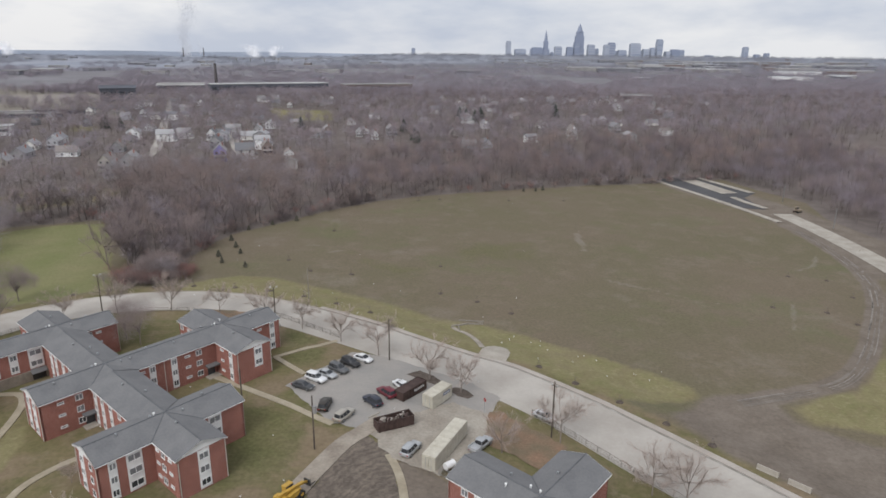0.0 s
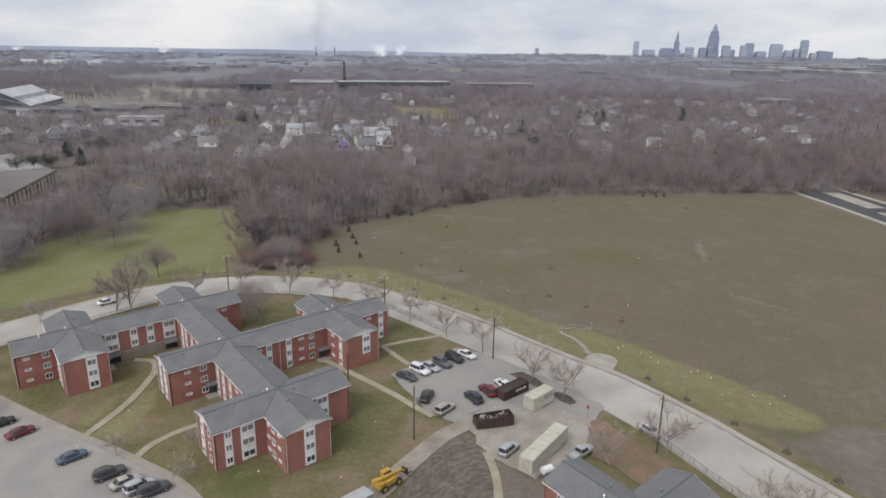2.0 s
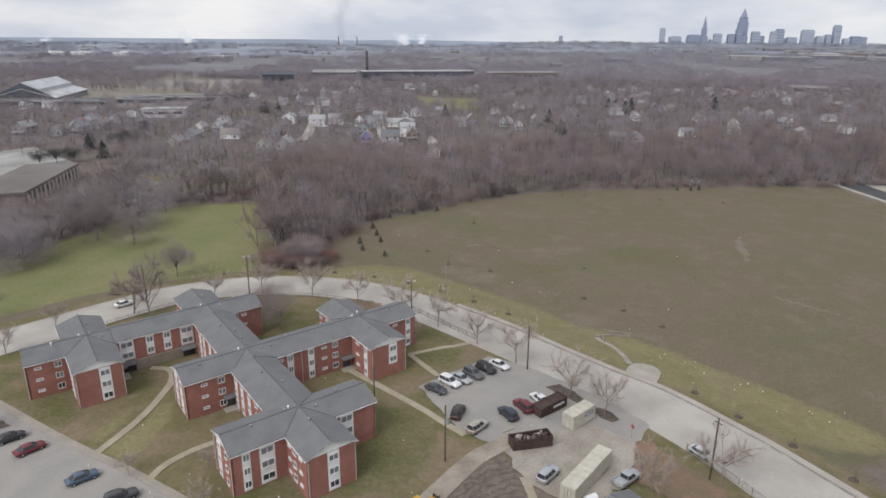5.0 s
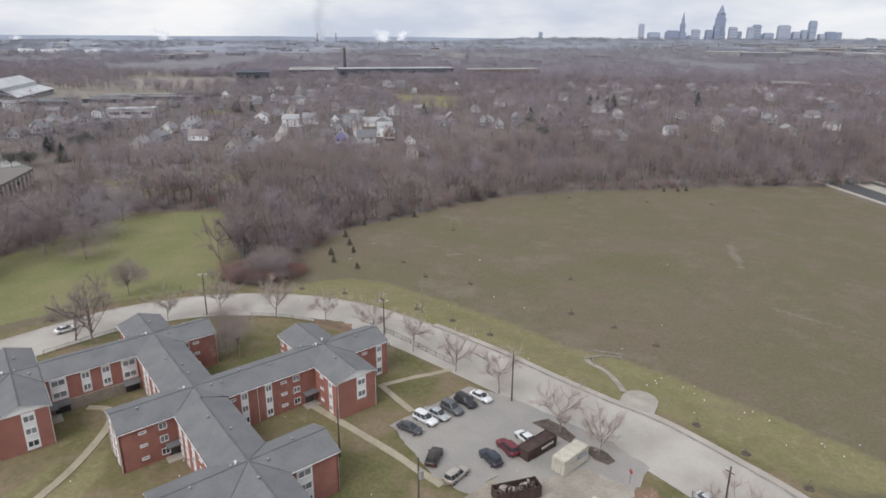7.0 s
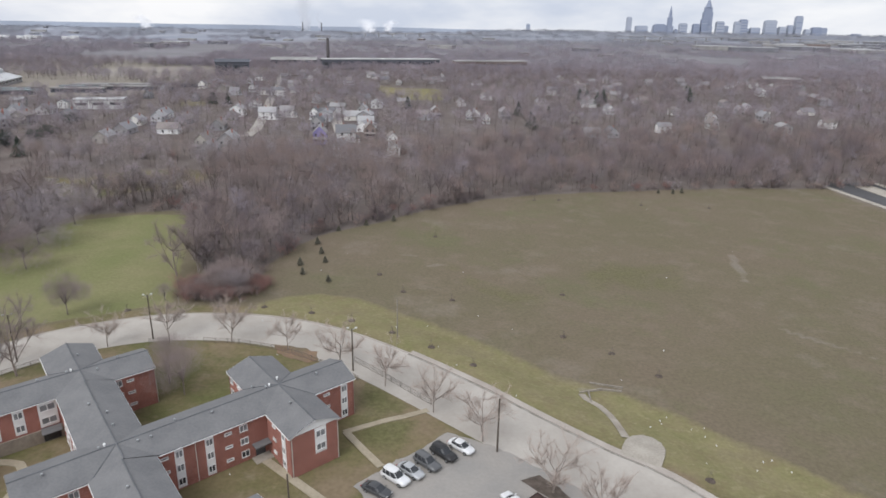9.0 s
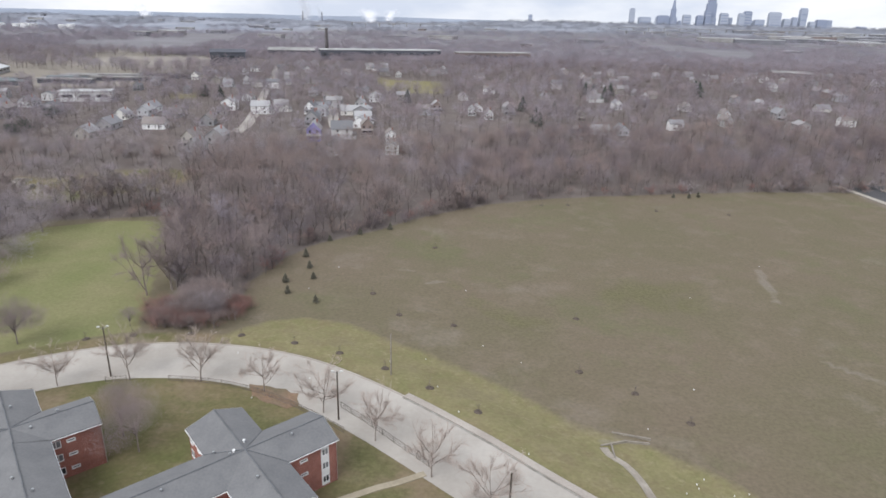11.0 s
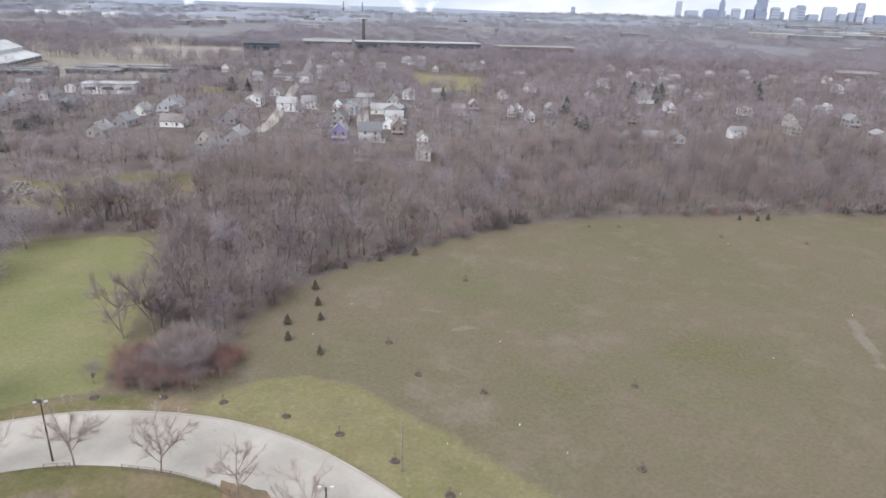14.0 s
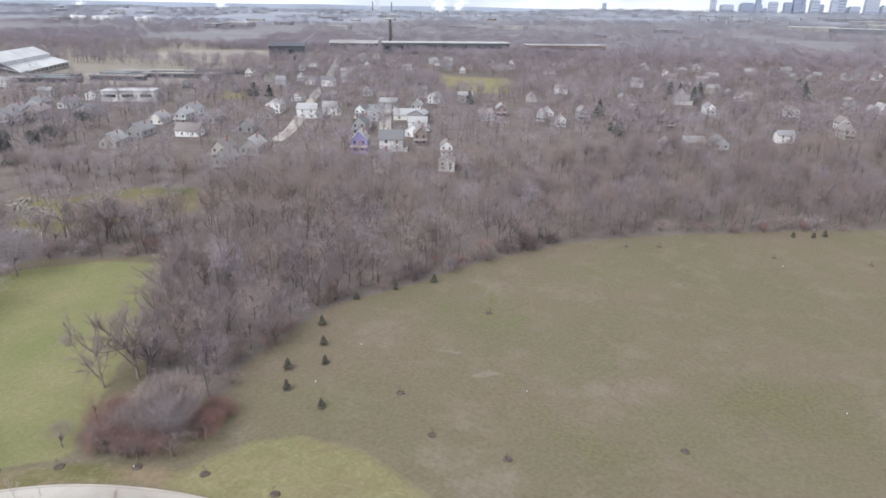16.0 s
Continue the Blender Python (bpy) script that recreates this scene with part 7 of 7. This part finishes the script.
solid("leaf_strewn_bed", patch(ragged([(20.2, 106.5), (22.5, 107), (32.5, 95.5), (27, 88), (17.5, 97)], 5, 0.5), 0.10, 1.0), REDSOIL, "rusty leaf-strewn bare bed beside the fence", "planting bed", kind="structure")

# steps and landing from the road to the field
solid("landing", patch([(21.6, 130.4), (22.3, 132.6), (23.2, 134.6), (24.6, 136.4), (26.6, 137.6), (28.3, 137.2), (29.3, 135.6), (29.4, 133.2), (28.6, 130.6), (27.4, 127.8)], 0.22, 0.8), CONCRETE, "rounded concrete landing at the kerb", "landing", kind="structure")
walk_strip("footpath_6", [(23.4, 135.5), (22.9, 140), (22.2, 144.2), (20.8, 147.6), (18.9, 149.6), (18.2, 151.8)], 1.4, "narrow worn path down the bank", YARDMAT)
deck = thing("timber_edging", "low weathered timber edging on the bank", "timber edging", at=pose(20, 152, height(20, 152)))
for x0, y0, x1, y1 in [(17.8, 152.4, 22.4, 154.2), (20.3, 156.5, 26.6, 155.3), (19.6, 152.8, 19.6, 148.2), (22.4, 154.2, 26.2, 154.0)]:
    w, turn, x, y = math.hypot(x1 - x0, y1 - y0) / 2, math.degrees(math.atan2(y1 - y0, x1 - x0)), (x0 + x1) / 2, (y0 + y1) / 2
    part("beam", Shell().box((-w, -0.14, -0.2), (w, 0.14, 0.24), pose(x - 20, y - 152, height(x, y) - height(20, 152) + 0.1, 0, 0, turn)), TIMBER, deck)


# eastern lane and building pad
solid("new_lot", patch([(157, 371.5), (191, 377), (200, 330), (187, 318), (184, 292), (172, 296)], 0.12, 4), DARKASPHALT, "new dark asphalt lot at the field's end", "parking lot", kind="structure")
for pts, half in (([(158.5, 371), (169.4, 315.2), (176.2, 268)], 1.5), ([(179.6, 367), (185, 329)], 4.6), ([(189, 374.5), (198, 330)], 1.8), ([(181.8, 320), (182.4, 308), (185, 294)], 1.6)):
    solid("concrete_strip", ribbon(catmull(pts, 4), -half, half, 0.3, 2, 0.3), CONCRETE, "pale concrete strip of the new lot", "paving", kind="structure")
solid("lane", ribbon(catmull([(186.5, 283), (185.5, 262), (183.5, 240), (180.5, 218), (176, 195), (166, 165), (152, 135), (136, 104)], 4), -4.6, 4.6, 0.12, 3), CONCRETE, "pale gravelled lane along the field's eastern edge", "lane", kind="structure")


DUSTY = material("dusty_machine_paint", (0.34, 0.28, 0.21), 0.7, 0.12, 1.0)


def digger(x, y, turn):
    """A small tracked excavator with its arm folded."""
    b = thing("excavator", "small dusty brown tracked excavator beside the lane", "excavator", at=pose(x, y, height(x, y), 0, 0, turn))
    for s in (-0.9, 0.9):
        part("track", Shell().box((-1.5, s - 0.25, 0.08), (1.5, s + 0.25, 0.62)).tube((-1.5, s - 0.25, 0.35), (-1.5, s + 0.25, 0.35), 0.33, 0.33, 10).tube((1.5, s - 0.25, 0.35), (1.5, s + 0.25, 0.35), 0.33, 0.33, 10), BLACK, b, "black rubber track")
    body = part("body", Shell().box((-1.7, -1.0, 0.75), (0.9, 1.0, 1.55)), DUSTY, b)
    cab = part("cab", Shell().box((-0.5, -0.95, 1.55), (0.85, 0.1, 2.65)), DUSTY, b)
    part("window", Shell().box((-0.4, -0.98, 1.75), (0.88, 0.13, 2.5)), GLASS, cab)
    arm = part("boom", Shell().tube((0.8, 0.4, 1.3), (2.4, 0.4, 3.2), 0.2, 0.16, 6), DUSTY, b)
    part("stick", Shell().tube((2.4, 0.4, 3.2), (3.2, 0.4, 1.2), 0.15, 0.12, 6), DUSTY, arm)
    part("bucket", Shell().box((2.9, 0.0, 0.5), (3.6, 0.8, 1.2)), BROWNSTEEL, arm)


tr = random.Random(14)
for k in (-1.5, -0.9, -0.2, 0.7, 1.2):
    i = 3
    while i < len(ring) - 8:
        n = tr.randrange(6, 16)
        off = k + tr.uniform(-0.25, 0.25)
        solid("wheel_rut", ribbon(ring[i:i + n], off - tr.uniform(0.1, 0.28), off + tr.uniform(0.1, 0.28), 0.06 + 0.01 * (k > 0), 1), RUT if tr.random() < 0.6 else PALERUT, "dried wheel rut of the field track", "track", kind="structure")
        i += n + tr.randrange(0, 6)


digger(196, 286, 200)

# steam over the far works
STEAM = material("white_steam", (0.95, 0.95, 0.96), 1.0, 0.05, 0.01)
SMOKE = material("grey_smoke", (0.70, 0.71, 0.74), 1.0, 0.05, 0.01)


def plume(x, y, z, size, tall, lean, seed, amount, mat=STEAM):
    """Drifting vapour: a thinning cloud of tiny droplets' flakes."""
    r = np.random.default_rng(seed)
    t = r.random(amount) ** 1.3
    puff = np.sin(t * 9 + seed) * 0.3 * size
    c = np.stack([lean * t * tall + puff + r.normal(0, 1, amount) * size * (0.35 + 0.5 * t), r.normal(0, 1, amount) * size * 0.4, t * tall + r.normal(0, 0.25, amount) * size], 1)
    flake = r.normal(0, 1, (amount, 3, 3)) * 1.1
    v = (c[:, None, :] + flake).reshape(-1, 3)
    ob = tagged(new("steam_plume", big_mesh("steam_plume", v, np.arange(3 * amount).reshape(-1, 3), [mat])), "vapour drifting over distant works", "steam", "steam plumes", kind="stuff")
    ob.location = (x, y, z)
    ob.visible_shadow = False

plume(-1235, 4380, 30, 42, 330, 0.12, 1, 15000, SMOKE)
plume(-1130, 4380, 40, 14, 90, -0.2, 5, 500, SMOKE)
plume(-800, 4380, 25, 36, 60, -0.5, 2, 8000)
plume(-700, 4380, 30, 24, 55, 0.5, 6, 3600)
plume(-2260, 4380, 10, 34, 80, -0.6, 3, 8000)
plume(-3330, 4380, 0, 28, 40, 0.4, 4, 4000)
for x in (-1218, -1097):
    solid("far_chimney", Shell().tube((0, 0, -20), (0, 0, 60), 3.2, 2.6, 8), SOOTY, "thin distant works chimney under steam", "chimney", "works chimneys", at=pose(x, 4300, 10))
for i, x in enumerate((-1420, -1395, -1350, -1325, -1300, -1215, -1190)):
    solid("storage_tank", Shell().tube((0, 0, -4), (0, 0, 13 - i % 3), 11, 11, 14), WHITE, "white cylindrical storage tank far off", "tank", "storage tanks", at=pose(x, 1900, height(x, 1900)))
for i, (x, y) in enumerate([(64.0, 86.8), (66.9, 82.6)]):
    b = thing("concrete_barrier", "pale concrete barrier on bare earth", "barrier", "concrete barriers", at=pose(x, y, height(x, y), 0, 0, -52))
    part("block", Shell().add([(-1.75, -0.35, 0), (1.75, -0.35, 0), (1.75, 0.35, 0), (-1.75, 0.35, 0), (-1.75, -0.12, 0.85), (1.75, -0.12, 0.85), (1.75, 0.12, 0.85), (-1.75, 0.12, 0.85)], [(3, 2, 1, 0), (4, 5, 6, 7), (0, 1, 5, 4), (1, 2, 6, 5), (2, 3, 7, 6), (3, 0, 4, 7)]), CONCRETE, b)

stop_ = thing("wheel_stop", "pale low concrete wheel stop at the lot edge", "wheel stop", at=pose(-1.1, 104.6, height(-1.1, 104.6) + 0.1, 0, 0, 41))
part("block", Shell().add([(-1.3, -0.12, 0), (1.3, -0.12, 0), (1.3, 0.12, 0), (-1.3, 0.12, 0), (-1.3, -0.08, 0.2), (1.3, -0.08, 0.2), (1.3, 0.08, 0.2), (-1.3, 0.08, 0.2)], [(3, 2, 1, 0), (4, 5, 6, 7), (0, 1, 5, 4), (1, 2, 6, 5), (2, 3, 7, 6), (3, 0, 4, 7)]), CONCRETE, stop_)

# rail yard, streets and viaducts of the far quarter
TEALROOF = material("teal_grey_sheeting", (0.25, 0.30, 0.31), 0.7, 0.12, 0.05)
for i in range(11):
    x, y = -420 + 12 * i + br.uniform(-8, 8), 548 + 11.5 * i + br.uniform(-6, 6)
    shed("freight_shed", x + br.uniform(-30, 40), y, br.uniform(30, 75), 8, 3.2, 0, 12 + br.uniform(-4, 4), "long low grey sheeted freight shed", DARKSHED, br.choice([TEALROOF, OLDROOF, FLATROOF]))
for i, pts in enumerate([[(-122, 540), (-104, 470), (-92, 425), (-82, 395)], [(-289, 932), (-216, 695), (-176, 550), (-142, 428), (-136, 392)]]):
    solid("street", ribbon(catmull(pts, 6), -3.2, 3.2, 0.25, 2), ROADMAT, "pale street between the far houses", "street", kind="structure")
for x, y, w, t in ((-330, 3100, 700, 4), (900, 2900, 900, -3), (1650, 2700, 800, -4), (560, 2450, 320, -8)):
    b = thing("viaduct", "distant pale road viaduct on piers", "viaduct", "viaducts", at=pose(x, y, height(x, y), 0, 0, t))
    part("deck", Shell().box((-w / 2, -6, 11), (w / 2, 6, 12.6)), FLATROOF, b)
    for k in range(int(w / 60)):
        part("pier", Shell().box((-w / 2 + 30 + 60 * k, -4, -6), (-w / 2 + 34 + 60 * k, 4, 11)), FLATROOF, b)
sh = Shell()
for i in range(72):
    x, y = (br.uniform(-95, 40), br.uniform(80, 180)) if i < 46 else (br.uniform(-60, 90), br.uniform(175, 300))
    if i >= 56:
        u = br.random()
        x, y = 28 + 36 * u + br.gauss(0, 2.5), 147 - 26 * u + br.gauss(0, 2.5)
    s = br.uniform(0.05, 0.10)
    sh.box((-s, -s * 0.7, -0.05), (s, s * 0.7, 0.14), Matrix.Translation((x, y, height(x, y) + 0.15)) @ Euler((0, 0, br.uniform(0, 3))).to_matrix().to_4x4())
solid("litter_scraps", sh, WHITE, "small white scraps scattered over the grass", "litter", kind="stuff")

# rubble tipped on the clearing
for i, (x, y, n) in enumerate([(-182.0, 285.0, 90), (-183.5, 291.6, 90), (-172.9, 283.9, 90), (-164.9, 279.4, 90), (-158.6, 263.4, 90), (-162.1, 262.6, 90), (-159.5, 295.9, 30), (-137.7, 287.7, 30)]):
    sh = Shell()
    for _ in range(n):
        px, py, q = br.gauss(0, 2.6), br.gauss(0, 2.2), br.uniform(0.15, 0.6)
        m = Matrix.Translation((px, py, max(0, 1.1 - 0.25 * math.hypot(px, py)))) @ Euler([br.uniform(0, 3) for _ in range(3)]).to_matrix().to_4x4()
        sh.box((-q, -q * 0.7, -q * 0.5), (q, q * 0.7, q * 0.5), m)
    solid("rubble_heap", sh, DEBRIS, "heap of pale broken concrete on rough grass", "rubble", "rubble heaps", kind="stuff", at=pose(x, y, height(x, y), 0, 0, 40 * i))
